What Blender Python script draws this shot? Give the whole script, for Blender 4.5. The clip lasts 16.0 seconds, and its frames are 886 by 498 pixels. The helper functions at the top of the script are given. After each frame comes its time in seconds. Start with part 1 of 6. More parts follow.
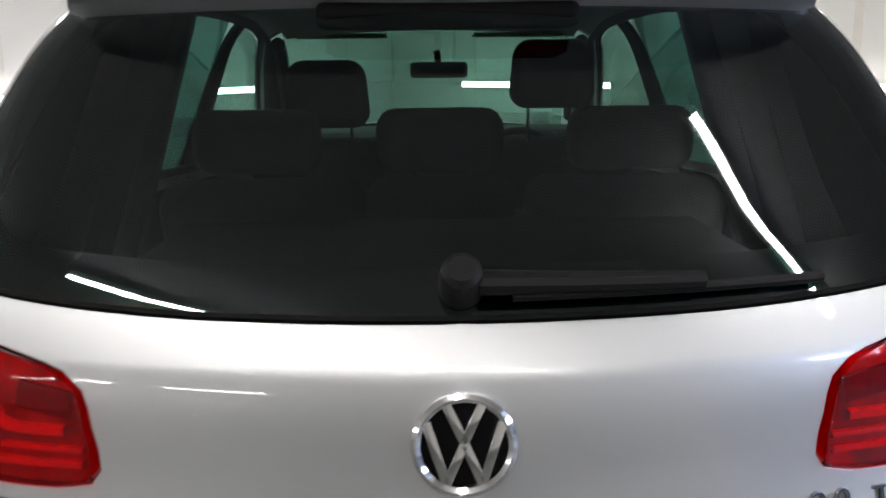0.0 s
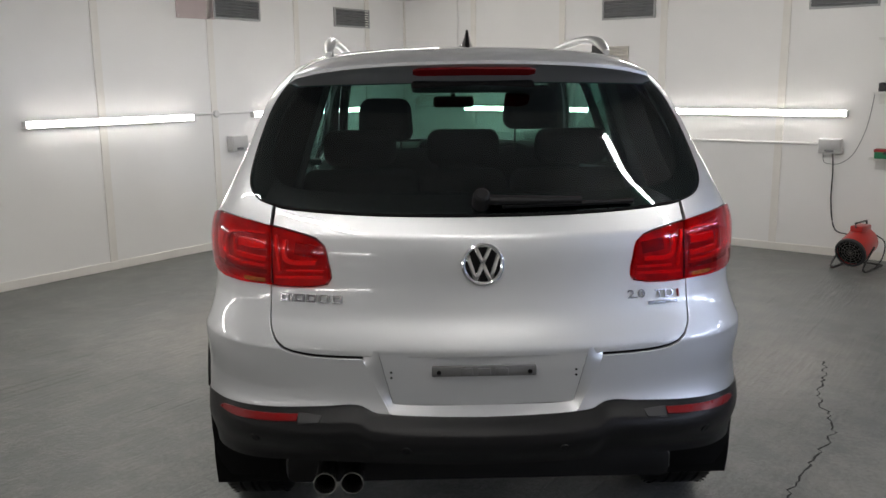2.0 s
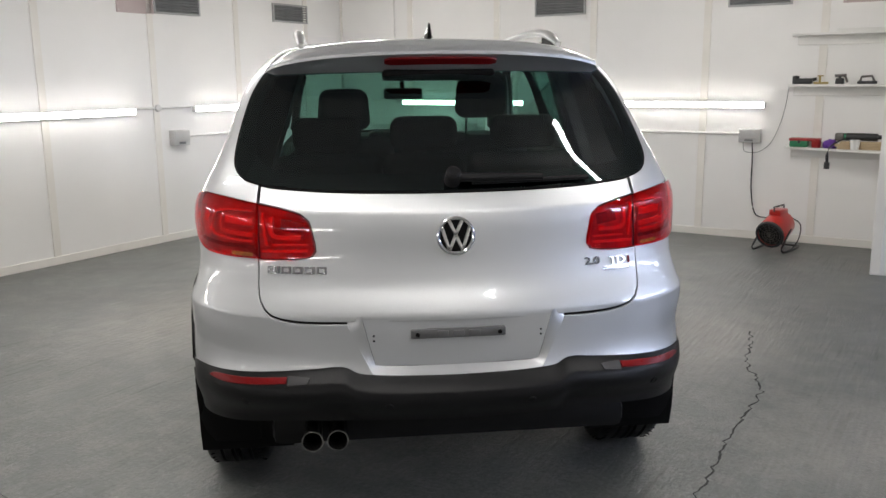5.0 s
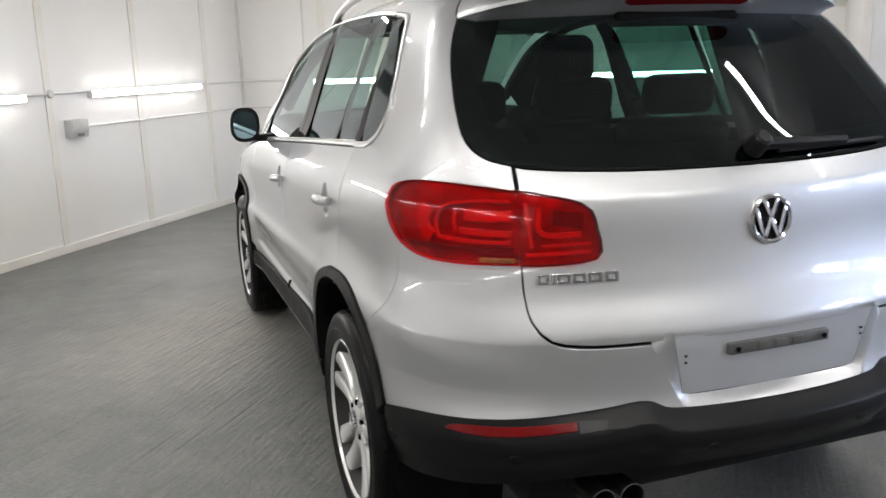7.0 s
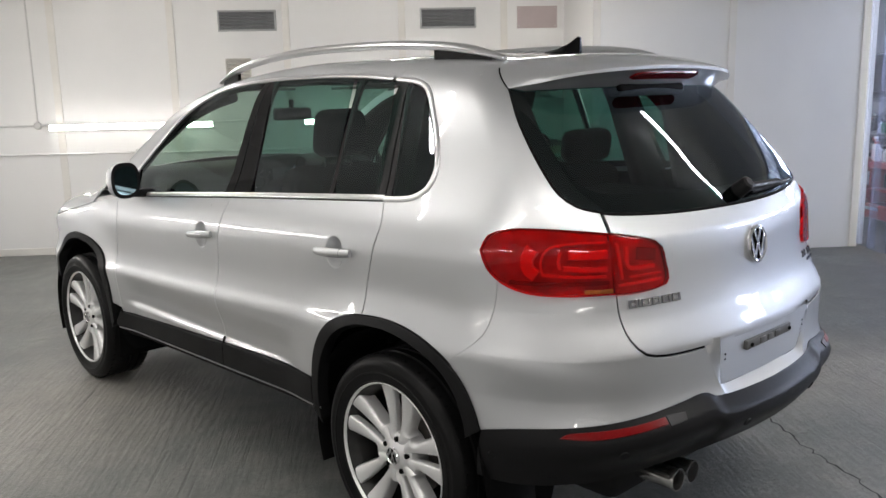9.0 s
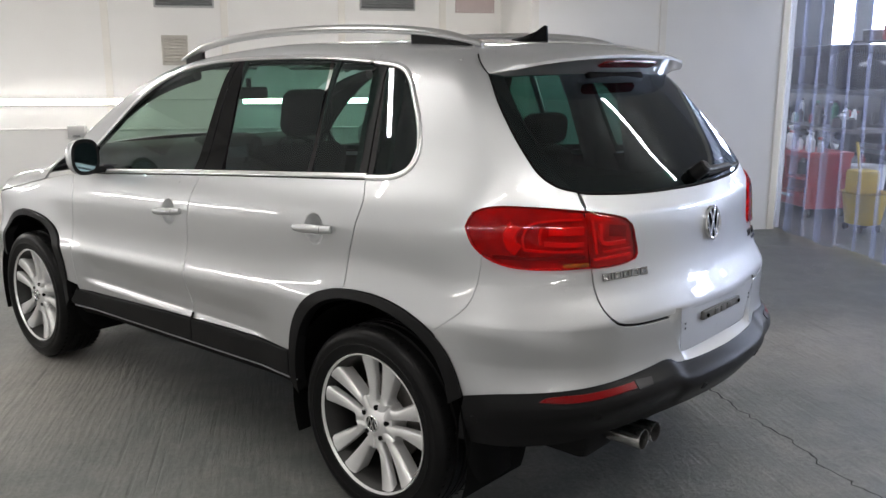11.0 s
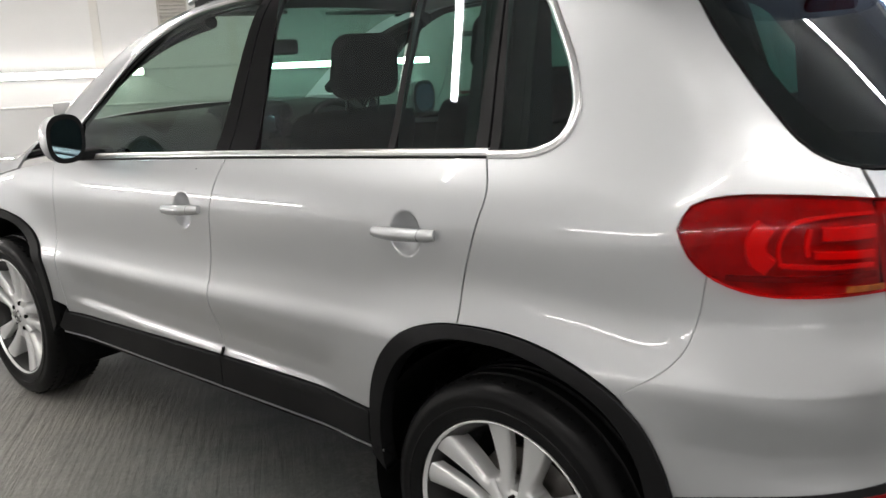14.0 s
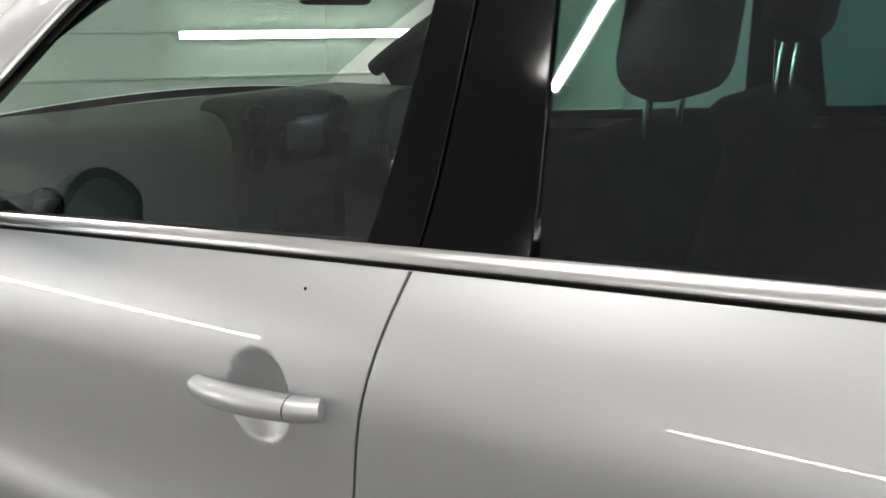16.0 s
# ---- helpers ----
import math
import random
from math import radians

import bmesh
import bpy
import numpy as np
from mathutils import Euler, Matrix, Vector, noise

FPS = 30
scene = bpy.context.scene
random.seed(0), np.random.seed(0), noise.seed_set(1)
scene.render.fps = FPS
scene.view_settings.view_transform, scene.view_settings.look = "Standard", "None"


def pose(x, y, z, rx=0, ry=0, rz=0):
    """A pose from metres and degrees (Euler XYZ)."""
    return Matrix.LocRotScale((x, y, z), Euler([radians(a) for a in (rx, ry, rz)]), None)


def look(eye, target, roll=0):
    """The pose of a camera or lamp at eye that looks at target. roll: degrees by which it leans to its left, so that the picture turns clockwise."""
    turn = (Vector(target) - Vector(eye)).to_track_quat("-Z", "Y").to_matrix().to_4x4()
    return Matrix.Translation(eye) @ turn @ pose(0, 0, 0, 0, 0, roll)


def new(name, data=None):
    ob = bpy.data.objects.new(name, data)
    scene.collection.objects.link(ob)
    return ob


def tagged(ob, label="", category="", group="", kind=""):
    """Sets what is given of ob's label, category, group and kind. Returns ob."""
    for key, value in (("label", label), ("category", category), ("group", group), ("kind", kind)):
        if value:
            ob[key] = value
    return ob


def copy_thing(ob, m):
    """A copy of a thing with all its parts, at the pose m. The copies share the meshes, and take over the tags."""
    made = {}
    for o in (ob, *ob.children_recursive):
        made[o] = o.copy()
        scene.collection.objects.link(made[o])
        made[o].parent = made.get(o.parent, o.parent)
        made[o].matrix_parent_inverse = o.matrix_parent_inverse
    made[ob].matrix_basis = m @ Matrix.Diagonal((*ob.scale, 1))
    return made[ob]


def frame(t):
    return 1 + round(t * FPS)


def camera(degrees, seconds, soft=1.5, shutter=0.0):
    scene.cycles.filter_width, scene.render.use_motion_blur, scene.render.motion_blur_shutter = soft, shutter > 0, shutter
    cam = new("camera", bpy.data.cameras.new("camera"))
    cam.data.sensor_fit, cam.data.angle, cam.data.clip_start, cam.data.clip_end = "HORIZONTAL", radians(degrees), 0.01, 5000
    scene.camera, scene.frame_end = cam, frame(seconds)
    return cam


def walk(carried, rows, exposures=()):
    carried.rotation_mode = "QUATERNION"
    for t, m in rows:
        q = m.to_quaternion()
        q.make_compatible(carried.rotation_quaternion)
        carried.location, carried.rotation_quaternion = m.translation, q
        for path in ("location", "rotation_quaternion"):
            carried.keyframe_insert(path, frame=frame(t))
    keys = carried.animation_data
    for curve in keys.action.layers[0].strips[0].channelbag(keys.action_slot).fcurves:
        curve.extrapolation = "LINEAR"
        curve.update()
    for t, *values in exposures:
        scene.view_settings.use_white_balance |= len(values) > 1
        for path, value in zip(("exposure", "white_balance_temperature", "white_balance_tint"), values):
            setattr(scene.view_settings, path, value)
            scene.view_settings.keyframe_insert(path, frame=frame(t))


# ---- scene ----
cam = camera(55.0, 16.0, 1.5, 0.2)
PATH = [
    (0, (-0.045, -0.782, 1.459), (0.006, 1.17, 1.027), -0.6),
    (0.5, (-0.141, -1.12, 1.476), (-0.151, 0.835, 1.054), -0.7),
    (1, (-0.11, -1.488, 1.497), (-0.139, 0.472, 1.104), -0.8),
    (1.5, (-0.192, -1.88, 1.526), (-0.128, 0.083, 1.146), -0.7),
    (2, (-0.183, -2.225, 1.543), (-0.123, -0.264, 1.155), -0.5),
    (2.5, (-0.138, -2.494, 1.547), (-0.071, -0.54, 1.125), 0.3),
    (2.8, (-0.141, -2.553, 1.529), (-0.051, -0.597, 1.12), 0.4),
    (3, (-0.168, -2.57, 1.547), (-0.055, -0.621, 1.134), 0.6),
    (5.3, (-0.421, -2.397, 1.499), (-0.144, -0.456, 1.103), -1.1),
    (5.5, (-0.5, -2.311, 1.479), (-0.17, -0.382, 1.067), -1.1),
    (6, (-0.733, -2.037, 1.417), (-0.286, -0.141, 0.965), -1.5),
    (6.5, (-1.042, -1.749, 1.448), (-0.493, 0.126, 1.022), -2.5),
    (7, (-1.418, -1.532, 1.437), (-0.77, 0.309, 1.0), -1.8),
    (7.5, (-1.723, -1.322, 1.401), (-1.015, 0.498, 0.966), -1.3),
    (8, (-2.032, -1.138, 1.454), (-1.125, 0.592, 1.024), -1.7),
    (8.5, (-2.357, -1.078, 1.512), (-1.134, 0.456, 1.124), -1.0),
    (9, (-2.561, -1.146, 1.545), (-1.213, 0.283, 1.172), -1.2),
    (11.5, (-2.802, -1.074, 1.552), (-1.321, 0.205, 1.135), 0.3),
    (12, (-2.797, -1.051, 1.549), (-1.323, 0.233, 1.125), -0.1),
    (12.5, (-2.787, -0.999, 1.54), (-1.303, 0.268, 1.103), -0.4),
    (13, (-2.692, -0.848, 1.516), (-1.197, 0.405, 1.072), -0.7),
    (13.5, (-2.464, -0.544, 1.475), (-0.99, 0.73, 1.022), -1.5),
    (14, (-2.283, -0.163, 1.452), (-0.825, 1.115, 0.963), -2.1),
    (14.5, (-2.108, 0.259, 1.437), (-0.612, 1.483, 0.924), -2.2),
    (15, (-1.857, 0.711, 1.405), (-0.34, 1.902, 0.876), -2.5),
    (15.5, (-1.683, 1.152, 1.394), (-0.132, 2.29, 0.848), -2.1),
    (16, (-1.494, 1.49, 1.373), (0.123, 2.538, 0.838), -0.2),
]
walk(cam, [(t, look(eye, target, roll)) for t, eye, target, roll in PATH],
     exposures=((0, 0.25), (0.5, 0.05), (1, -0.28), (2, -0.12), (2.5, 0.25), (3, 0.36), (5.5, 0.22), (8, 0.32), (9, 0.24), (12, 0.17), (14, 0.28), (15, 0.42), (16, 0.40)))

# ==== world and light ====
world = bpy.data.worlds.new("workshop_air")
scene.world = world
world.use_nodes = True
world.node_tree.nodes["Background"].inputs[0].default_value = (0.9, 0.95, 1.0, 1)
world.node_tree.nodes["Background"].inputs[1].default_value = 0.0

# the room's own axes: s along the end wall, e towards it, both from the far corner
ROOM = pose(-0.30, 8.0, 0, 0, 0, -38.3)
ROOM_W, ROOM_BACK, ROOM_H = 8.45, -12.0, 2.45
TUBE_Z = 1.24
DAY_STRENGTH = 40.0
TUBE_STRENGTH = 36.0
CEILING_STRENGTH = 96.0

# ==== materials ====
def material(name, color, rough=0.5, metal=0.0, bump=0.0, scale=40.0, vary=0.0, vary_scale=3.0, stretch=(1, 1, 1), coat=0.0, spec=0.5, tint=None, grain=0.0):
    m = bpy.data.materials.new(name)
    m.use_nodes = True
    nt = m.node_tree
    p = nt.nodes["Principled BSDF"]
    p.inputs["Base Color"].default_value = (*color, 1)
    p.inputs["Roughness"].default_value = rough
    p.inputs["Metallic"].default_value = metal
    p.inputs["Coat Weight"].default_value = coat
    p.inputs["Coat Roughness"].default_value = 0.03
    p.inputs["Specular IOR Level"].default_value = spec
    if not (bump or vary or grain):
        return m
    co = nt.nodes.new("ShaderNodeTexCoord")
    mp = nt.nodes.new("ShaderNodeMapping")
    mp.inputs["Scale"].default_value = stretch
    nt.links.new(co.outputs["Object"], mp.inputs["Vector"])
    fine = nt.nodes.new("ShaderNodeTexNoise")
    fine.inputs["Scale"].default_value, fine.inputs["Detail"].default_value = scale, 5
    nt.links.new(mp.outputs[0], fine.inputs["Vector"])
    if vary or grain:
        wide = nt.nodes.new("ShaderNodeTexNoise")
        wide.inputs["Scale"].default_value, wide.inputs["Detail"].default_value = vary_scale, 4
        nt.links.new(mp.outputs[0], wide.inputs["Vector"])
        ramp = nt.nodes.new("ShaderNodeMapRange")
        ramp.inputs["From Min"].default_value, ramp.inputs["From Max"].default_value = 0.35, 0.68
        nt.links.new(wide.outputs["Fac"], ramp.inputs["Value"])
        mix = nt.nodes.new("ShaderNodeMix")
        mix.data_type = "RGBA"
        other = tint or tuple(c * (1 - vary) for c in color)
        mix.inputs["A"].default_value, mix.inputs["B"].default_value = (*color, 1), (*other, 1)
        nt.links.new(ramp.outputs[0], mix.inputs["Factor"])
        last = mix.outputs["Result"]
        if grain:
            g = nt.nodes.new("ShaderNodeMix")
            g.data_type, g.blend_type = "RGBA", "MULTIPLY"
            g.inputs["Factor"].default_value = grain
            nt.links.new(last, g.inputs["A"])
            r2 = nt.nodes.new("ShaderNodeMapRange")
            r2.inputs["From Min"].default_value, r2.inputs["From Max"].default_value, r2.inputs["To Min"].default_value = 0.3, 0.6, 0.5
            nt.links.new(fine.outputs["Fac"], r2.inputs["Value"])
            nt.links.new(r2.outputs[0], g.inputs["B"])
            last = g.outputs["Result"]
        nt.links.new(last, p.inputs["Base Color"])
        rr = nt.nodes.new("ShaderNodeMapRange")
        rr.inputs["To Min"].default_value, rr.inputs["To Max"].default_value = rough * 0.85, min(1, rough * 1.2)
        nt.links.new(wide.outputs["Fac"], rr.inputs["Value"])
        nt.links.new(rr.outputs[0], p.inputs["Roughness"])
    if bump:
        b = nt.nodes.new("ShaderNodeBump")
        b.inputs["Strength"].default_value, b.inputs["Distance"].default_value = bump, 0.004
        nt.links.new(fine.outputs["Fac"], b.inputs["Height"])
        nt.links.new(b.outputs[0], p.inputs["Normal"])
    return m


def glowing(name, color, strength):
    m = bpy.data.materials.new(name)
    m.use_nodes = True
    p = m.node_tree.nodes["Principled BSDF"]
    p.inputs["Base Color"].default_value = (0.9, 0.9, 0.9, 1)
    p.inputs["Emission Color"].default_value = (*color, 1)
    p.inputs["Emission Strength"].default_value = strength
    return m


def pane_glass(name, color, face_on=0.055):
    """Tinted car glass: clear rays are tinted, and the face mirrors by its angle."""
    m = bpy.data.materials.new(name)
    m.use_nodes = True
    nt = m.node_tree
    nt.nodes.clear()
    out = nt.nodes.new("ShaderNodeOutputMaterial")
    clear = nt.nodes.new("ShaderNodeBsdfTransparent")
    clear.inputs[0].default_value = (*color, 1)
    gloss = nt.nodes.new("ShaderNodeBsdfGlossy")
    gloss.inputs["Roughness"].default_value = 0.015
    gloss.inputs["Color"].default_value = (0.9, 0.95, 1.0, 1)
    facing = nt.nodes.new("ShaderNodeLayerWeight")
    facing.inputs["Blend"].default_value = 0.5
    power = nt.nodes.new("ShaderNodeMath")
    power.operation = "POWER"
    power.inputs[1].default_value = 5.0
    nt.links.new(facing.outputs["Facing"], power.inputs[0])
    fres = nt.nodes.new("ShaderNodeMapRange")
    fres.inputs["To Min"].default_value = face_on
    nt.links.new(power.outputs[0], fres.inputs["Value"])
    mix = nt.nodes.new("ShaderNodeMixShader")
    nt.links.new(fres.outputs[0], mix.inputs[0])
    nt.links.new(clear.outputs[0], mix.inputs[1])
    nt.links.new(gloss.outputs[0], mix.inputs[2])
    nt.links.new(mix.outputs[0], out.inputs[0])
    return m


def floor_material():
    """Grey floor paint over brushed concrete: ridges in patches, pale wear with lamp glare put into its colour, uneven
    gloss.
    """
    m = bpy.data.materials.new("grey_floor_paint")
    m.use_nodes = True
    nt = m.node_tree
    p = nt.nodes["Principled BSDF"]
    add = nt.nodes.new
    link = nt.links.new
    co = add("ShaderNodeTexCoord")

    def noise_at(scale, detail=4, stretch=(1, 1, 1), turn=0.0, rough=0.55):
        mp = add("ShaderNodeMapping")
        mp.inputs["Scale"].default_value = stretch
        mp.inputs["Rotation"].default_value = (0, 0, radians(turn))
        link(co.outputs["Object"], mp.inputs["Vector"])
        n = add("ShaderNodeTexNoise")
        n.inputs["Scale"].default_value, n.inputs["Detail"].default_value, n.inputs["Roughness"].default_value = scale, detail, rough
        link(mp.outputs[0], n.inputs["Vector"])
        return n.outputs["Fac"]

    def remap(v, a, b, c, d):
        r = add("ShaderNodeMapRange")
        for k, x in zip(("From Min", "From Max", "To Min", "To Max"), (a, b, c, d)):
            r.inputs[k].default_value = x
        link(v, r.inputs["Value"])
        return r.outputs[0]

    def math_node(op, a, b):
        n = add("ShaderNodeMath")
        n.operation = op
        for i, v in enumerate((a, b)):
            if isinstance(v, (int, float)):
                n.inputs[i].default_value = v
            else:
                link(v, n.inputs[i])
        return n.outputs[0]

    def spot(s, e, rs, re):
        """A soft oval round one place, one inside and zero outside."""
        mp = add("ShaderNodeMapping")
        mp.vector_type = "POINT"
        mp.inputs["Location"].default_value = (-s / rs, -e / re, 0)
        mp.inputs["Scale"].default_value = (1 / rs, 1 / re, 0)
        link(co.outputs["Object"], mp.inputs["Vector"])
        n = add("ShaderNodeVectorMath")
        n.operation = "LENGTH"
        link(mp.outputs[0], n.inputs[0])
        return remap(n.outputs["Value"], 0.3, 1.1, 1, 0)

    wide = noise_at(0.55, 3)
    patch = noise_at(1.5, 5)
    blot = noise_at(5.5, 5, rough=0.65)
    fine = noise_at(55, 6, rough=0.75)
    sweep = noise_at(46, 2, (1, 0.09, 1), 2, 0.5)
    groove = noise_at(30, 1, (1, 0.03, 1), -3, 0.4)
    peel = noise_at(48, 3, (1, 0.55, 1), 0, 0.6)
    where = remap(wide, 0.38, 0.58, 0.25, 1)
    ridge = math_node("ADD", math_node("MULTIPLY", sweep, where), math_node("MULTIPLY", peel, math_node("SUBTRACT", 1.0, where)))
    cut = math_node("MULTIPLY", remap(groove, 0.62, 0.70, 0, 1), remap(patch, 0.45, 0.62, 0, 1))
    # pale ovals: real wear plus the lamps' glare put into the colour
    wear_glare = math_node("MAXIMUM", spot(2.32, -4.35, 0.85, 1.15), spot(5.28, -3.35, 0.48, 0.85))
    wear_glare = math_node("MAXIMUM", wear_glare, spot(6.9, -4.5, 1.3, 0.8))
    scuff = math_node("MULTIPLY", fine, 0.35)
    wear_glare = remap(math_node("ADD", math_node("ADD", math_node("MULTIPLY", wear_glare, 0.42), scuff), math_node("MULTIPLY", blot, 0.8)), 0.53, 1.05, 0, 1)
    ramp = add("ShaderNodeValToRGB")
    e = ramp.color_ramp.elements
    e[0].position, e[0].color = 0.25, (0.095, 0.103, 0.101, 1)
    e[1].position, e[1].color = 0.75, (0.138, 0.141, 0.135, 1)
    link(patch, ramp.inputs[0])
    wear_glare_mix = add("ShaderNodeMix")
    wear_glare_mix.data_type = "RGBA"
    link(ramp.outputs[0], wear_glare_mix.inputs["A"])
    wear_glare_mix.inputs["B"].default_value = (0.27, 0.255, 0.23, 1)
    link(math_node("MULTIPLY", wear_glare, 0.85), wear_glare_mix.inputs["Factor"])
    # colour follows the relief, darker in hollows and cuts
    relief_tone = add("ShaderNodeMix")
    relief_tone.data_type, relief_tone.blend_type = "RGBA", "MULTIPLY"
    link(wear_glare_mix.outputs["Result"], relief_tone.inputs["A"])
    shade = add("ShaderNodeCombineColor")
    v = remap(math_node("ADD", math_node("MULTIPLY", fine, 0.72), math_node("MULTIPLY", ridge, 0.28)), 0.36, 0.64, 0.76, 1.22)
    v = math_node("MULTIPLY", v, remap(cut, 0, 1, 1, 0.80))
    for i in range(3):
        link(v, shade.inputs[i])
    link(shade.outputs[0], relief_tone.inputs["B"])
    relief_tone.inputs["Factor"].default_value = 1.0
    link(relief_tone.outputs["Result"], p.inputs["Base Color"])
    p.inputs["Specular IOR Level"].default_value = 0.6
    link(remap(patch, 0.35, 0.65, 0.34, 0.50), p.inputs["Roughness"])
    b1 = add("ShaderNodeBump")
    b1.inputs["Strength"].default_value, b1.inputs["Distance"].default_value = 0.95, 0.006
    relief = math_node("SUBTRACT", math_node("ADD", math_node("MULTIPLY", ridge, remap(wear_glare, 0, 1, 0.8, 2.2)), math_node("MULTIPLY", fine, 0.35)), math_node("MULTIPLY", cut, 0.45))
    link(relief, b1.inputs["Height"])
    link(b1.outputs[0], p.inputs["Normal"])
    return m


wall_white = material("painted_panel_wall", (0.86, 0.85, 0.83), 0.42, vary=0.05, vary_scale=1.3, bump=0.08, scale=60)
wall_back_grey = material("greyed_unseen_wall", (0.62, 0.62, 0.62), 0.6, vary=0.1, vary_scale=1.3)
trim_white = material("painted_batten", (0.82, 0.795, 0.745), 0.45, vary=0.06, vary_scale=4, bump=0.1, scale=50)
floor_grey = floor_material()
tube_glow = glowing("led_tube_light", (1.0, 0.965, 0.925), TUBE_STRENGTH)
ceiling_glow = glowing("led_ceiling_tube_light", (1.0, 0.965, 0.925), CEILING_STRENGTH)
paint = material("silver_metallic_paint", (0.53, 0.541, 0.553), 0.47, metal=0.86, coat=1.0)
ceiling_pale = material("dull_pale_ceiling_sheet", (0.72, 0.71, 0.695), 0.6, vary=0.1, vary_scale=1.5)
plastic_black = material("black_trim_plastic", (0.009, 0.009, 0.0095), 0.46, vary=0.2, vary_scale=6, bump=0.12, scale=300, spec=0.13)
plastic_grey = material("grey_bumper_plastic", (0.0075, 0.0075, 0.008), 0.38, vary=0.15, vary_scale=5, bump=0.08, scale=400, spec=0.16)
gloss_black = material("gloss_black_trim", (0.004, 0.004, 0.0045), 0.07, spec=0.11)
rubber = material("tyre_rubber", (0.008, 0.008, 0.0083), 0.36, vary=0.3, vary_scale=8, bump=0.2, scale=80, spec=0.12)
chrome = material("polished_chrome", (0.80, 0.80, 0.81), 0.10, metal=1.0)
exhaust_steel = material("dull_exhaust_steel", (0.58, 0.57, 0.56), 0.25, metal=1.0, vary=0.3, vary_scale=15)
satin = material("satin_aluminium", (0.66, 0.66, 0.66), 0.30, metal=0.95)
alloy = material("silver_alloy", (0.80, 0.80, 0.80), 0.34, metal=0.55, coat=0.6)
dark_metal = material("dusty_brake_metal", (0.16, 0.15, 0.14), 0.5, metal=0.6, vary=0.4, vary_scale=20)
# darker than the alloy: the shade inside the rim is put into the colour
barrel_shade = material("shaded_rim_barrel", (0.022, 0.0215, 0.021), 0.45, metal=0.4, vary=0.3, vary_scale=20)
cloth = material("charcoal_seat_cloth", (0.006, 0.006, 0.0065), 0.9, spec=0.1, vary=0.3, vary_scale=12, bump=0.4, scale=250)
dash_mat = material("dark_dashboard_vinyl", (0.014, 0.0145, 0.014), 0.65, spec=0.2, bump=0.2, scale=200, vary=0.15, vary_scale=8)
# dashboard grey raised to take in the light from the windscreen
dash_top = material("lit_grey_dashboard_vinyl", (0.10, 0.102, 0.094), 0.7, spec=0.3, vary=0.15, vary_scale=8)
headliner = material("pale_headliner_cloth", (0.34, 0.34, 0.33), 0.95, bump=0.2, scale=200, vary=0.1)
# near-black: shade of gaps and recesses put into the colour, also black parts
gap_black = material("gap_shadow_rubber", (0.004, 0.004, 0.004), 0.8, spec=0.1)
clear_glass = pane_glass("green_tinted_glass", (0.60, 0.72, 0.65))
privacy_glass = pane_glass("dark_privacy_glass", (0.18, 0.35, 0.305))
rear_glass = pane_glass("dark_rear_glass", (0.165, 0.33, 0.29))
mirror_mat = material("mirror_glass", (0.38, 0.55, 0.62), 0.02, metal=1.0)
lens_red = pane_glass("red_lamp_lens", (0.94, 0.015, 0.020), 0.030)
lens_dark = material("dark_red_lens", (0.14, 0.004, 0.006), 0.2, spec=0.18)
reflector_red = material("red_reflector_plastic", (0.15, 0.002, 0.003), 0.28, spec=0.2, vary=0.2, vary_scale=60)
plate_grey = material("grey_mounting_plastic", (0.10, 0.10, 0.10), 0.45, vary=0.2, vary_scale=20)
dark_chrome = material("dark_chrome_lettering", (0.30, 0.30, 0.31), 0.16, metal=1.0)
lamp_back = material("red_lamp_reflector", (0.33, 0.25, 0.24), 0.30, metal=0.3, vary=0.45, vary_scale=18, bump=0.3, scale=120)
lamp_bright = material("lamp_light_guide", (0.66, 0.53, 0.47), 0.25, metal=0.2)
lamp_mid = material("lamp_mid_reflector", (0.66, 0.52, 0.46), 0.25, metal=0.3, bump=0.3, scale=90)
lamp_dark = material("dark_lamp_recess", (0.16, 0.11, 0.11), 0.25, metal=0.4)
lamp_amber = material("amber_lamp_reflector", (0.30, 0.07, 0.008), 0.18, vary=0.5, vary_scale=60)
lens_clear = material("clear_lamp_insert", (0.02, 0.02, 0.021), 0.45, spec=0.3)

# ==== building tools ====
def thing(name, label, category, group="", kind="", at=None):
    ob = new(name)
    ob.empty_display_size = 0.1
    if at is not None:
        ob.matrix_basis = at
    return tagged(ob, label, category, group, kind)


def part(name, bm, mat, parent=None, label="", smooth=True, at=None, angle=35):
    me = bpy.data.meshes.new(name)
    if smooth:
        for f in bm.faces:
            f.smooth = True
        lim = radians(angle)
        for e in bm.edges:
            if len(e.link_faces) == 2 and e.calc_face_angle(0) > lim:
                e.smooth = False
    bm.to_mesh(me)
    bm.free()
    me.materials.append(mat)
    ob = new(name, me)
    if parent is not None:
        ob.parent = parent
    if at is not None:
        ob.matrix_basis = at
    return tagged(ob, label)


def again(name, ob, parent, at=None, label=""):
    """One more object on the mesh of ob."""
    o = new(name, ob.data)
    o.parent = parent
    if at is not None:
        o.matrix_basis = at
    return tagged(o, label)


def box(x0, x1, y0, y1, z0, z1, bevel=0.0, bm=None, seg=2):
    bm = bm or bmesh.new()
    made = bmesh.ops.create_cube(bm, size=1, matrix=Matrix.Translation(((x0 + x1) / 2, (y0 + y1) / 2, (z0 + z1) / 2)) @ Matrix.Diagonal((x1 - x0, y1 - y0, z1 - z0, 1)))
    if bevel:
        es = list({e for v in made["verts"] for e in v.link_edges})
        bmesh.ops.bevel(bm, geom=es, offset=bevel, segments=seg, profile=0.5, affect="EDGES")
    return bm


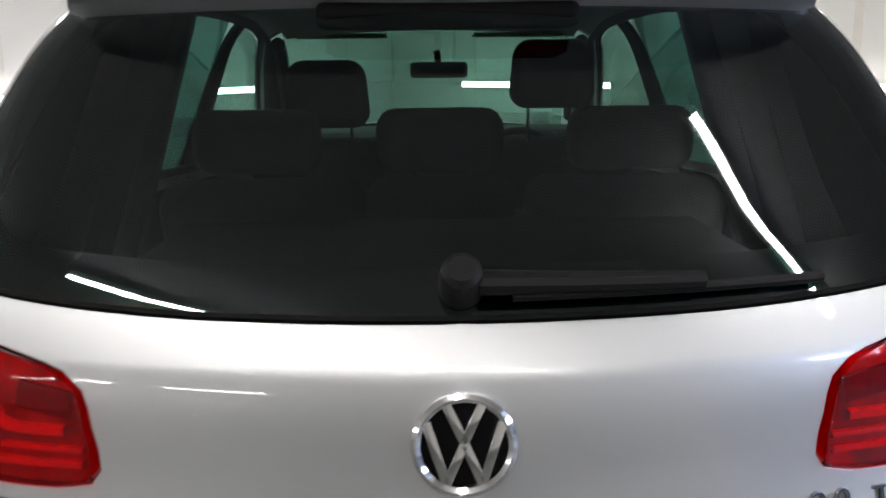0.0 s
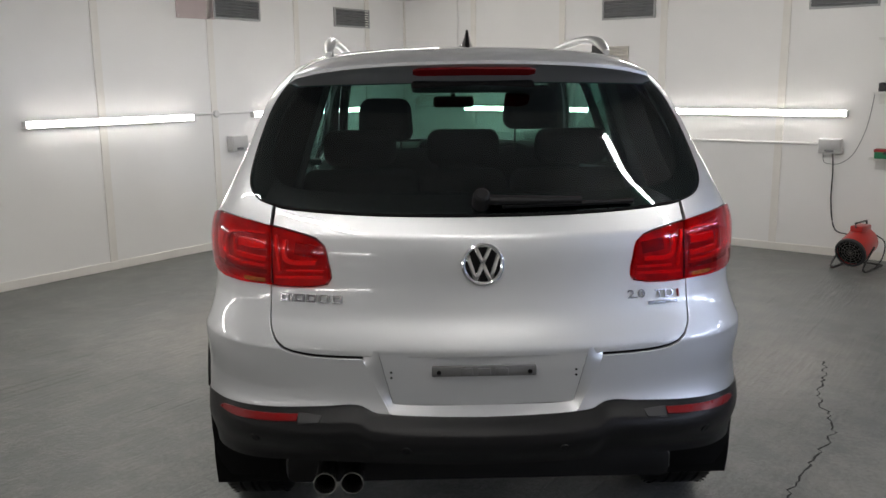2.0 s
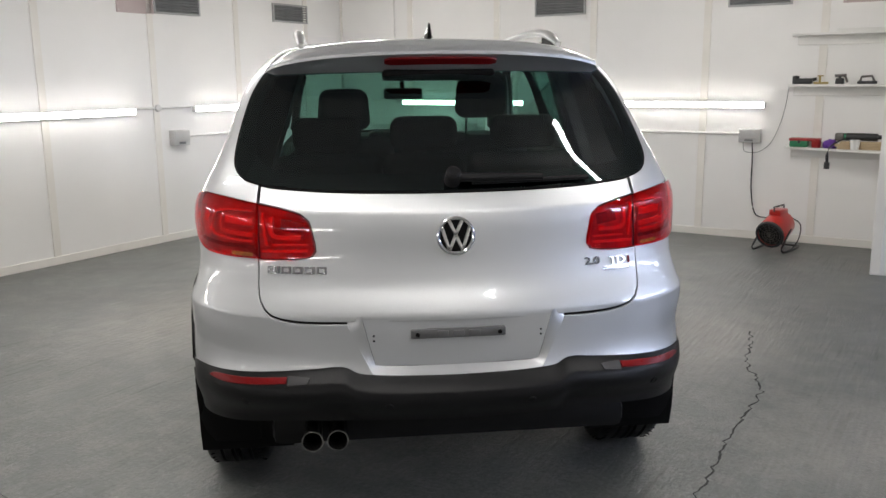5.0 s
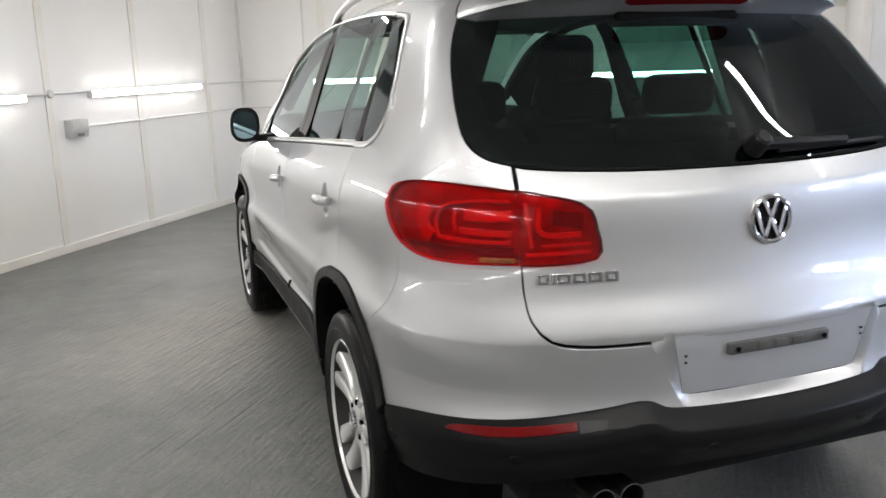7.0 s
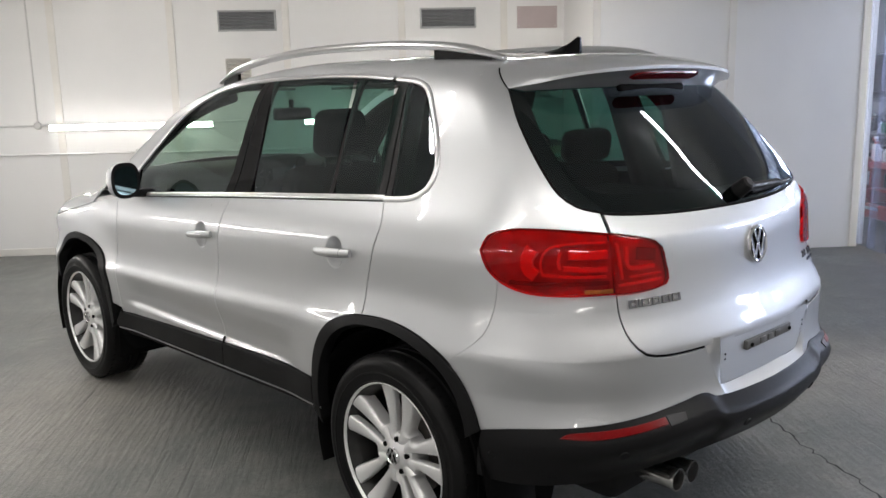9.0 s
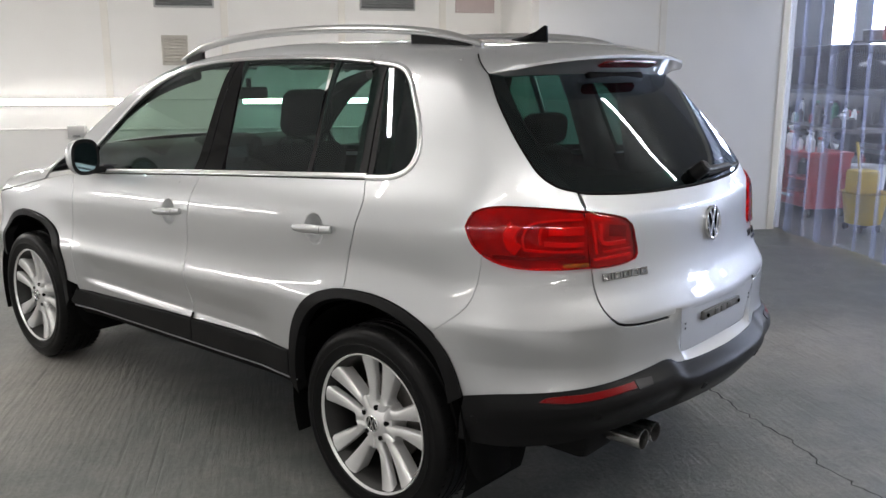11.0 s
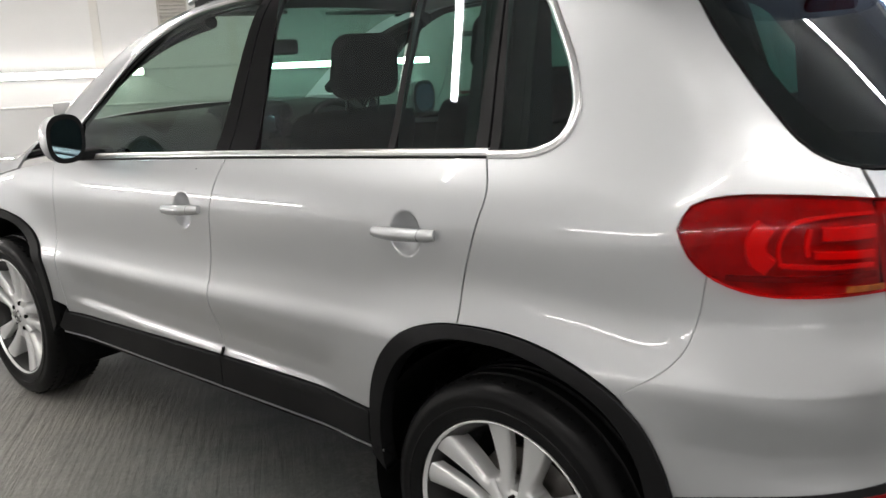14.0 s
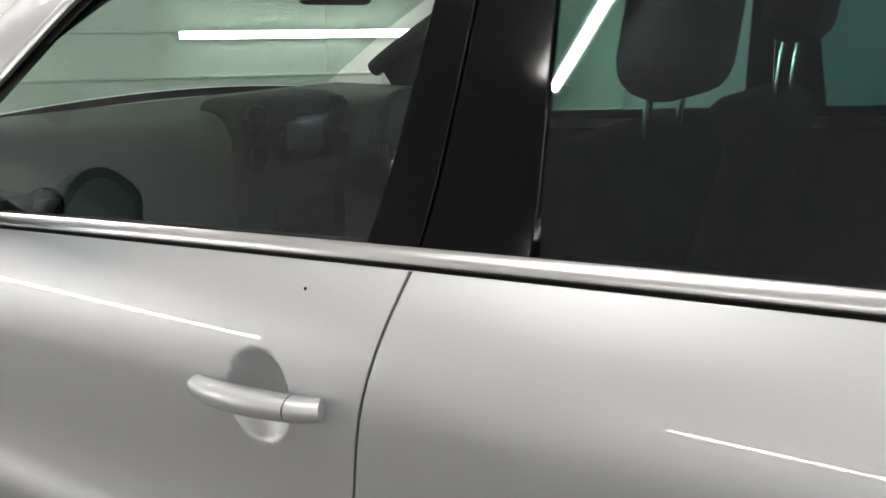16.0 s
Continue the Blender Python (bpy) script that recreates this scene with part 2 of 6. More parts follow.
def rod(a, b, r, n=12, bm=None, r2=None):
    bm = bm or bmesh.new()
    a, b = Vector(a), Vector(b)
    d = b - a
    m = Matrix.Translation((a + b) / 2) @ d.to_track_quat("Z", "Y").to_matrix().to_4x4()
    bmesh.ops.create_cone(bm, cap_ends=True, segments=n, radius1=r, radius2=r if r2 is None else r2, depth=d.length, matrix=m)
    return bm


def lathe(profile, n=48, bm=None, axis="X", arc=(0, 360)):
    """Turns (along, radius) pairs round the axis."""
    bm = bm or bmesh.new()
    full = arc[1] - arc[0] >= 360
    cols = []
    for i in range(n if full else n + 1):
        a = radians(arc[0] + (arc[1] - arc[0]) * i / n)
        col = []
        for h, r in profile:
            c, s = r * math.cos(a), r * math.sin(a)
            col.append(bm.verts.new({"X": (h, c, s), "Y": (c, h, s), "Z": (c, s, h)}[axis]))
        cols.append(col)
    for i in range(len(cols) if full else len(cols) - 1):
        p, q = cols[i], cols[(i + 1) % len(cols)]
        for j in range(len(profile) - 1):
            bm.faces.new((p[j], q[j], q[j + 1], p[j + 1]))
    bmesh.ops.remove_doubles(bm, verts=bm.verts, dist=1e-6)
    bmesh.ops.recalc_face_normals(bm, faces=bm.faces)
    return bm


def tube(points, r, n=10, bm=None, closed=False, flat=1.0):
    """A pipe along points; r one radius or one for each point. flat squeezes it upright."""
    bm = bm or bmesh.new()
    pts = [Vector(p) for p in points]
    rs = r if isinstance(r, (list, tuple)) else [r] * len(pts)
    rings = []
    up = Vector((0, 0, 1))
    for i, p in enumerate(pts):
        a, b = pts[max(i - 1, 0)], pts[min(i + 1, len(pts) - 1)]
        if closed:
            a, b = pts[i - 1], pts[(i + 1) % len(pts)]
        t = (b - a).normalized()
        ref = up if abs(t.dot(up)) < 0.95 else Vector((0, 1, 0))
        u = t.cross(ref).normalized()
        v = u.cross(t)
        rings.append([bm.verts.new(p + rs[i] * (math.cos(k) * u + math.sin(k) * v * flat)) for k in np.linspace(0, 2 * math.pi, n, endpoint=False)])
    m = len(rings)
    for i in range(m if closed else m - 1):
        p, q = rings[i], rings[(i + 1) % m]
        for k in range(n):
            bm.faces.new((p[k], p[(k + 1) % n], q[(k + 1) % n], q[k]))
    if not closed:
        bm.faces.new(rings[0])
        bm.faces.new(rings[-1])
    bmesh.ops.recalc_face_normals(bm, faces=bm.faces)
    return bm


def spline(pts, gap=0.03, closed=False):
    """A smooth line through control points; a point given twice makes a corner."""
    pts = [tuple(float(a) for a in p) for p in pts]
    runs, run = [], [pts[0]]
    for p in pts[1:]:
        if p == run[-1]:
            runs.append(run)
            run = [p]
        else:
            run.append(p)
    runs.append(run)
    out = []
    for run in runs:
        if len(run) < 2:
            continue
        P = np.array(run)
        loop = closed and len(runs) == 1
        n = len(P)
        for i in range(n if loop else n - 1):
            if loop:
                a, b, c, d = P[i - 1], P[i], P[(i + 1) % n], P[(i + 2) % n]
            else:
                b, c = P[i], P[i + 1]
                a = P[i - 1] if i else 2 * b - c
                d = P[i + 2] if i + 2 < n else 2 * c - b
            k = max(1, int(np.linalg.norm(c - b) / gap + 0.5))
            # centripetal steps keep uneven spacing from overshooting
            t0 = 0.0
            t1 = t0 + max(np.linalg.norm(b - a), 1e-6) ** 0.5
            t2 = t1 + max(np.linalg.norm(c - b), 1e-6) ** 0.5
            t3 = t2 + max(np.linalg.norm(d - c), 1e-6) ** 0.5
            for j in range(k):
                t = t1 + (t2 - t1) * j / k
                A1 = (t1 - t) / (t1 - t0) * a + (t - t0) / (t1 - t0) * b
                A2 = (t2 - t) / (t2 - t1) * b + (t - t1) / (t2 - t1) * c
                A3 = (t3 - t) / (t3 - t2) * c + (t - t2) / (t3 - t2) * d
                B1 = (t2 - t) / (t2 - t0) * A1 + (t - t0) / (t2 - t0) * A2
                B2 = (t3 - t) / (t3 - t1) * A2 + (t - t1) / (t3 - t1) * A3
                out.append((t2 - t) / (t2 - t1) * B1 + (t - t1) / (t2 - t1) * B2)
        if not loop:
            out.append(P[-1])
    keep = [out[0]]
    for p in out[1:]:
        if np.linalg.norm(p - keep[-1]) > 1e-5:
            keep.append(p)
    if closed and np.linalg.norm(keep[0] - keep[-1]) < 1e-5:
        keep.pop()
    return np.array(keep)

# ==== shape of the car body ====
# The body is one smooth implicit form: sides, tail, roof line and nose, blended at their meetings.
def pchip(xs, ys, x):
    xs, ys, x = np.asarray(xs, float), np.asarray(ys, float), np.asarray(x, float)
    h = np.diff(xs)
    d = np.diff(ys) / h
    m = np.zeros_like(ys)
    m[0], m[-1] = d[0], d[-1]
    for i in range(1, len(xs) - 1):
        if d[i - 1] * d[i] > 0:
            a, b = 2 * h[i] + h[i - 1], h[i] + 2 * h[i - 1]
            m[i] = (a + b) / (a / d[i - 1] + b / d[i])
    x = np.clip(x, xs[0], xs[-1])
    i = np.clip(np.searchsorted(xs, x) - 1, 0, len(xs) - 2)
    t = (x - xs[i]) / h[i]
    return ((1 + 2 * t) * (1 - t) ** 2 * ys[i] + t * (1 - t) ** 2 * h[i] * m[i]
            + t * t * (3 - 2 * t) * ys[i + 1] + t * t * (t - 1) * h[i] * m[i + 1])


def smax(a, b, k):
    h = np.maximum(k - np.abs(a - b), 0) / k
    return np.maximum(a, b) + h * h * k / 4


def step(a, b, x):
    t = np.clip((x - a) / (b - a), 0, 1)
    return t * t * (3 - 2 * t)


SIDE_Z = [0.15, 0.30, 0.42, 0.56, 0.66, 0.70, 0.718, 0.76, 0.84, 0.93, 0.965, 1.005, 1.04, 1.075, 1.137, 1.19, 1.30, 1.42, 1.52, 1.70]
SIDE_W = [0.80, 0.852, 0.868, 0.877, 0.883, 0.885, 0.882, 0.869, 0.8605, 0.863, 0.8635, 0.8585, 0.849, 0.834, 0.797, 0.768, 0.727, 0.682, 0.640, 0.530]
TAIL_Z = [0.20, 0.36, 0.46, 0.56, 0.60, 0.64, 0.70, 0.785, 0.797, 0.803, 0.835, 0.90, 0.98, 1.06, 1.106, 1.112, 1.118, 1.20, 1.30, 1.42, 1.53, 1.70]
TAIL_Y = [0.10, 0.03, 0.010, 0.006, 0.026, 0.0405, 0.0455, 0.0472, 0.0476, 0.0494, 0.0630, 0.093, 0.108, 0.1145, 0.1232, 0.1252, 0.1290, 0.186, 0.278, 0.390, 0.500, 0.68]
TOP_Y = [-0.2, 0.45, 0.80, 1.20, 1.70, 2.10, 2.40, 2.65, 3.00, 3.38, 3.50, 3.90, 4.20, 4.40, 4.7]
TOP_Z = [1.50, 1.600, 1.652, 1.672, 1.672, 1.650, 1.612, 1.550, 1.385, 1.150, 1.085, 1.02, 0.955, 0.87, 0.70]
HANDLES = ((2.152, 0.953), (1.200, 0.997))
REAR_AXLE, FRONT_AXLE, HUB_Z = 0.905, 3.507, 0.347


def soft_table(xs, ys, wide):
    """A fine table of the line through the points, softened over the given width at each place."""
    t = np.arange(xs[0], xs[-1] + 0.001, 0.001)
    v = pchip(xs, ys, t)
    w = np.interp(t, *wide) if isinstance(wide, tuple) else np.full(len(t), wide)
    k = np.linspace(-2, 2, 17)
    g = np.exp(-k * k / 2)
    out = sum(gi * np.interp(t + ki * w, t, v) for gi, ki in zip(g, k)) / g.sum()
    return t, out


SIDE_T = soft_table(SIDE_Z, SIDE_W, ([0.2, 0.60, 0.66, 0.74, 0.86, 0.97, 1.04, 1.10, 1.20, 1.7], [0.03, 0.02, 0.006, 0.008, 0.03, 0.014, 0.022, 0.022, 0.035, 0.05]))
TAIL_T = soft_table(TAIL_Z, TAIL_Y, ([0.2, 0.6, 0.77, 0.81, 0.84, 0.92, 1.04, 1.09, 1.13, 1.2, 1.6], [0.03, 0.02, 0.004, 0.004, 0.012, 0.03, 0.02, 0.003, 0.004, 0.035, 0.05]))
TOP_T = soft_table(TOP_Y, TOP_Z, 0.06)


def body(x, y, z):
    """Outside the car body: above zero; on its skin: zero."""
    ax = np.abs(x)
    zs = z + 0.056 * (y - 1.97) * step(0.45, 0.85, z) * (1 - step(1.25, 1.5, z)) * step(0.0, 0.6, y)
    w = np.interp(zs, *SIDE_T)
    w = w - 0.10 * np.clip((y - 3.3) / 1.1, 0, 2) ** 2 - 0.035 * np.clip((1.1 - y) / 0.9, 0, 2) ** 2
    w = w - 0.014 * step(0.512, 0.545, z) * (1 - step(0.58, 0.68, z)) * step(1.40, 1.60, y) * (1 - step(2.80, 3.0, y))
    ridge = np.minimum(np.clip((z - 0.67) / 0.12, 0, 1), np.clip((0.91 - z) / 0.12, 0, 1))
    w = w + 0.030 * step(1.28, 1.52, z) * (1 - step(0.55, 1.15, y))
    for axle in (REAR_AXLE, FRONT_AXLE):
        r = np.sqrt((y - axle) ** 2 + (z - HUB_Z) ** 2)
        w = w + 0.020 * (1 - step(0.40, 0.66, r)) * (1 - step(0.8, 0.95, z))
    for hy, hz in HANDLES:
        r = np.sqrt((y - hy) ** 2 + ((z - hz) / 1.08) ** 2) / 0.050
        w = w - 0.024 * np.clip(1 - r * r, 0, 1) ** 0.8
    side = ax - w
    tail = np.interp(z, *TAIL_T) + 0.27 * x * x - y
    top = (z - (np.interp(y, *TOP_T) - 0.09 * x * x)) * 0.8
    nose = y - (4.40 - 0.22 * x * x - 0.25 * np.clip(z - 0.7, 0, 1) ** 2)
    k = 0.30 - 0.18 * step(1.0, 1.3, z)
    f = smax(side, tail, k) - 0.012 * ridge * (1 - step(0.42, 0.64, y)) * step(0.45, 0.72, ax)
    f = smax(f, nose, 0.35)
    return smax(f, top, 0.10)


BEND_X, BEND_Y, BEND_R = -0.42, 0.78, 0.42
BEND_L = BEND_R * math.pi / 2


def meet(o, d, near=-0.3, far=1.3):
    """Where the rays from o along d leave the body, and the skin's normals there."""
    lo, hi = np.zeros(len(o)) + near, np.zeros(len(o)) + far
    for _ in range(30):
        mid = (lo + hi) / 2
        out = body(*(o + d * mid[:, None]).T) > 0
        hi, lo = np.where(out, mid, hi), np.where(out, lo, mid)
    p = o + d * lo[:, None]
    return p, normal_at(p)


def unroll(u, z):
    """The skin's place and normal at u (metres round the car's left side: forward of the tail's bend below zero, then rising to the tail's middle) and height z."""
    u, z = np.asarray(u, float), np.asarray(z, float)
    a = np.clip(u, 0, BEND_L) / BEND_R
    o = np.stack([BEND_X + np.maximum(u - BEND_L, 0), BEND_Y - np.minimum(u, 0), z], -1)
    return meet(o, np.stack([-np.cos(a), -np.sin(a), 0 * a], -1))


def over(x, y):
    """The skin seen from above."""
    x, y = np.asarray(x, float), np.asarray(y, float)
    return meet(np.stack([x, y, 0 * x + 0.8], -1), np.tile([0.0, 0, 1], (len(x), 1)))


def ahead(x, z):
    """The skin seen from the front."""
    x, z = np.asarray(x, float), np.asarray(z, float)
    return meet(np.stack([x, 0 * x + 3.6, z], -1), np.tile([0.0, 1, 0], (len(x), 1)))


def normal_at(p):
    e = 0.004
    g = np.stack([body(*(p + d).T) - body(*(p - d).T) for d in np.eye(3) * e], -1)
    return g / np.linalg.norm(g, axis=-1, keepdims=True)

# ==== skins, ribbons and panels on the body ====
from mathutils.geometry import delaunay_2d_cdt


def inset(loop, d):
    p = np.asarray(loop)
    a, b = np.roll(p, 1, 0), np.roll(p, -1, 0)
    t = b - a
    t /= np.linalg.norm(t, axis=1, keepdims=True) + 1e-9
    return p + d * np.stack([-t[:, 1], t[:, 0]], -1)


def area(loop):
    x, y = np.asarray(loop).T
    return 0.5 * np.sum(x * np.roll(y, -1) - np.roll(x, -1) * y)


def within(loop, q):
    x, y = q[:, 0], q[:, 1]
    hit = np.zeros(len(q), bool)
    for (x0, y0), (x1, y1) in zip(loop, np.roll(loop, -1, 0)):
        cross = ((y0 > y) != (y1 > y)) & (x < (x1 - x0) * (y - y0) / (y1 - y0 + 1e-12) + x0)
        hit ^= cross
    return hit


def skin_mesh(name, loop, mapper, away=0.0, gap=0.03, edge=0.0034, depth=0.012, side=1, dense=(), mirror_whole=False, fine=False):
    """A sheet of the body inside a closed outline, its rim turned inward by depth."""
    loop = np.asarray(loop, float)
    if area(loop) < 0:
        loop = loop[::-1]
    if edge:
        loop = inset(loop, edge)
    lo, hi = loop.min(0), loop.max(0)
    gx, gy = np.arange(lo[0] + gap / 2, hi[0], gap), np.arange(lo[1] + gap / 2, hi[1], gap * (0.4 if fine else 1))
    q = np.stack(np.meshgrid(gx, gy), -1).reshape(-1, 2)
    q = q[within(loop, q)]
    for cu, cz, r, g in dense:
        a = np.stack(np.meshgrid(np.arange(cu - r, cu + r, g), np.arange(cz - r, cz + r, g)), -1).reshape(-1, 2)
        a = a[(np.hypot(a[:, 0] - cu, a[:, 1] - cz) < r) & within(loop, a)]
        q = np.concatenate([q[np.hypot(q[:, 0] - cu, q[:, 1] - cz) > r], a])
    if len(q):
        near = np.full(len(q), 9.0)
        rim_pts = np.concatenate([loop, (loop + np.roll(loop, -1, 0)) / 2])
        for p in rim_pts:
            near = np.minimum(near, np.hypot(q[:, 0] - p[0], q[:, 1] - p[1]))
        q = q[near > (0.2 if fine else 0.35) * min(gap, 0.02)]
    n = len(loop)
    pts = np.concatenate([loop, q]) if len(q) else loop
    vs, _, fs, ov, _, _ = delaunay_2d_cdt([Vector(p) for p in pts], [], [list(range(n))], 1, 1e-7)
    flat = np.array([tuple(v) for v in vs])
    P, N = mapper(flat[:, 0], flat[:, 1])
    P = P + N * away
    rim = []
    place = {}
    for i, o in enumerate(ov):
        for k in o:
            place[k] = i
    rim = [place[k] for k in range(n) if k in place]
    verts, norms, faces = [tuple(p) for p in P], [tuple(v) for v in N], [tuple(f) for f in fs]
    if depth:
        R, RN = P[rim], N[rim]
        t = np.roll(R, -1, 0) - np.roll(R, 1, 0)
        t /= np.linalg.norm(t, axis=1, keepdims=True) + 1e-9
        out = np.cross(t, RN)
        base = len(verts)
        m = len(rim)
        r = min(0.0018, depth / 3)
        for off_n, off_o, wn in ((0, 0, 1.0), (-0.3 * r, 0.7 * r, 0.5), (-r, r, 0.0), (-depth, r, 0.0)):
            for k in range(m):
                verts.append(tuple(R[k] + RN[k] * off_n + out[k] * off_o * (1 if edge else 0)))
                v = RN[k] * wn + out[k] * (1 - wn)
                norms.append(tuple(v / (np.linalg.norm(v) + 1e-9)))
        for row in range(3):
            for k in range(m):
                a, b = base + row * m + k, base + row * m + (k + 1) % m
                faces.append((a, a + m, b + m, b))
    verts, norms = np.array(verts), np.array(norms)
    if side < 0 or mirror_whole:
        mv, mn = verts * [-1, 1, 1], norms * [-1, 1, 1]
        mf = [f[::-1] for f in faces]
        if side < 0:
            verts, norms, faces = mv, mn, mf
        else:
            k = len(verts)
            verts, norms = np.concatenate([verts, mv]), np.concatenate([norms, mn])
            faces = faces + [tuple(i + k for i in f) for f in mf]
    me = bpy.data.meshes.new(name)
    me.from_pydata([tuple(v) for v in verts], [], faces)
    me.polygons.foreach_set("use_smooth", [True] * len(me.polygons))
    me.normals_split_custom_set_from_vertices([tuple(v) for v in norms])
    me.update()
    return me


def skin(name, loop, mat, parent, label="", mapper=unroll, **kw):
    me = skin_mesh(name, loop, mapper, **kw)
    me.materials.append(mat)
    ob = new(name, me)
    ob.parent = parent
    return tagged(ob, label)


def ribbon(name, line, section, mat, parent, label="", mapper=unroll, side=1, closed=False, away=0.0):
    """A strip along a line on the body; section: (across, outward) pairs."""
    line = np.asarray(line, float)
    P, N = mapper(line[:, 0], line[:, 1])
    P = P + N * away
    if closed:
        T = np.roll(P, -1, 0) - np.roll(P, 1, 0)
    else:
        T = np.gradient(P, axis=0)
    T /= np.linalg.norm(T, axis=1, keepdims=True) + 1e-9
    B = np.cross(N, T)
    bm = bmesh.new()
    rows = []
    for p, n, b in zip(P, N, B):
        row = []
        for s, o in section:
            v = p + b * s + n * o
            row.append(bm.verts.new((v[0] * side, v[1], v[2])))
        rows.append(row)
    k = len(section)
    for i in range(len(rows) if closed else len(rows) - 1):
        a, b = rows[i], rows[(i + 1) % len(rows)]
        for j in range(k - 1):
            bm.faces.new((a[j], a[j + 1], b[j + 1], b[j]))
    bmesh.ops.recalc_face_normals(bm, faces=bm.faces)
    ob = part(name, bm, mat, parent, label, angle=50)
    return ob

# ==== the car ====
car = thing("car", "silver metallic family car with dark tinted rear glass", "car")
PAINT_LABEL = "silver metallic paint"

# outlines on the unrolled side: u along the side, z up
BELT = [(-2.30, 1.043), (-2.06, 1.062), (-1.19, 1.125), (-0.215, 1.189)]
B_GAP = [(-1.194, 1.116), (-1.212, 1.035), (-1.229, 0.94), (-1.238, 0.86), (-1.246, 0.79), (-1.252, 0.71), (-1.238, 0.64), (-1.212, 0.516)]
C_GAP = [(-0.215, 1.180), (-0.190, 1.118), (-0.208, 1.034), (-0.246, 0.904), (-0.250, 0.816)]
A_GAP = [(-2.213, 0.472), (-2.245, 0.62), (-2.262, 0.754), (-2.247, 0.952), (-2.285, 1.036)]
ARCH = [(-0.545, 0.40), (-0.543, 0.50), (-0.527, 0.605), (-0.487, 0.692), (-0.42, 0.757), (-0.321, 0.797), (-0.211, 0.813), (-0.082, 0.814),
        (0.037, 0.793), (0.121, 0.755), (0.180, 0.700), (0.216, 0.628), (0.236, 0.555)]
ARCH_IN = [(-0.500, 0.36), (-0.502, 0.48), (-0.478, 0.590), (-0.432, 0.675), (-0.372, 0.730), (-0.285, 0.768), (-0.19, 0.781), (-0.085, 0.780),
           (0.020, 0.760), (0.098, 0.722), (0.150, 0.668), (0.180, 0.60), (0.196, 0.52)]
SILL = [(-2.213, 0.469), (-1.212, 0.513), (-0.80, 0.524), (-0.543, 0.523)]
GLASS_EDGE = [(0.262, 1.60), (0.307, 1.517), (0.332, 1.45), (0.362, 1.38), (0.394, 1.301), (0.422, 1.241), (0.458, 1.207), (0.512, 1.188)]
TAIL_GAP = [(0.512, 1.188), (0.516, 1.130), (0.520, 0.964), (0.522, 0.895), (0.532, 0.835), (0.560, 0.788), (0.605, 0.772), (0.738, 0.770)]
LAMP_TOP = [(0.516, 1.132), (0.450, 1.143), (0.379, 1.150), (0.303, 1.148), (0.252, 1.128), (0.232, 1.085)]
LAMP_LOW = [(0.232, 1.085), (0.248, 1.037), (0.285, 0.995), (0.341, 0.970), (0.412, 0.963), (0.520, 0.963)]
LAMP_IN = [(0.520, 0.963), (0.617, 0.967), (0.642, 0.974), (0.649, 0.990), (0.643, 1.04), (0.636, 1.082), (0.620, 1.101), (0.583, 1.115), (0.516, 1.132)]
BUMPER_GAP = [(0.277, 1.000), (0.266, 0.909), (0.238, 0.836), (0.150, 0.748)]
BUMPER_LOW = [(0.236, 0.560), (0.303, 0.580), (0.374, 0.593), (0.50, 0.610), (0.62, 0.628), (0.70, 0.640), (0.735, 0.637), (0.765, 0.622), (0.81, 0.617), (1.10, 0.613)]
WINDOW_TOP = [(-2.30, 1.05), (-2.20, 1.150), (-2.03, 1.29), (-1.80, 1.448), (-1.584, 1.541), (-1.40, 1.573), (-1.232, 1.585), (-1.02, 1.592), (-0.626, 1.592), (-0.362, 1.576),
              (-0.215, 1.558), (-0.160, 1.530), (-0.110, 1.47), (-0.045, 1.37), (-0.018, 1.285), (-0.032, 1.235), (-0.085, 1.204), (-0.215, 1.189)]


def near_point(line, p):
    d = np.hypot(*(np.asarray(line) - p).T)
    return int(np.argmin(d))


def stretch(line, a, b):
    """The run of a line between the places nearest to a and b."""
    i, j = near_point(line, a), near_point(line, b)
    return line[i:j + 1] if i <= j else line[j:i + 1][::-1]


G = 0.022
SILL_LOW = 0.385
belt, b_gap, c_gap, a_gap = (spline(c, G) for c in (BELT, B_GAP, C_GAP, A_GAP))
arch, arch_in, sill = (spline(c, G) for c in (ARCH, ARCH_IN, SILL))
glass_edge, tail_gap, lamp_top, lamp_low, lamp_in = (spline(c, G) for c in (GLASS_EDGE, TAIL_GAP, LAMP_TOP, LAMP_LOW, LAMP_IN))
bumper_gap, bumper_low = spline(BUMPER_GAP, G), spline(BUMPER_LOW, G)
window_top = spline(WINDOW_TOP, G)
belt_low = belt - [0, 0.005]
cant_y = np.arange(0.70, 3.14, 0.04)
cant = np.stack([BEND_Y - cant_y, np.interp(cant_y, *TOP_T) - 0.058], -1)


def loop_of(*runs):
    """One closed outline out of runs laid end to end."""
    out = []
    for r in runs:
        for p in np.asarray(r, float):
            if not out or np.hypot(*(p - out[-1])) > 0.004:
                out.append(p)
    if np.hypot(*(out[0] - out[-1])) < 0.004:
        out.pop()
    return np.array(out)


def straight(a, b, gap=G):
    a, b = np.asarray(a, float), np.asarray(b, float)
    k = max(1, int(np.hypot(*(b - a)) / gap))
    return a + (b - a) * np.linspace(0, 1, k + 1)[:, None]


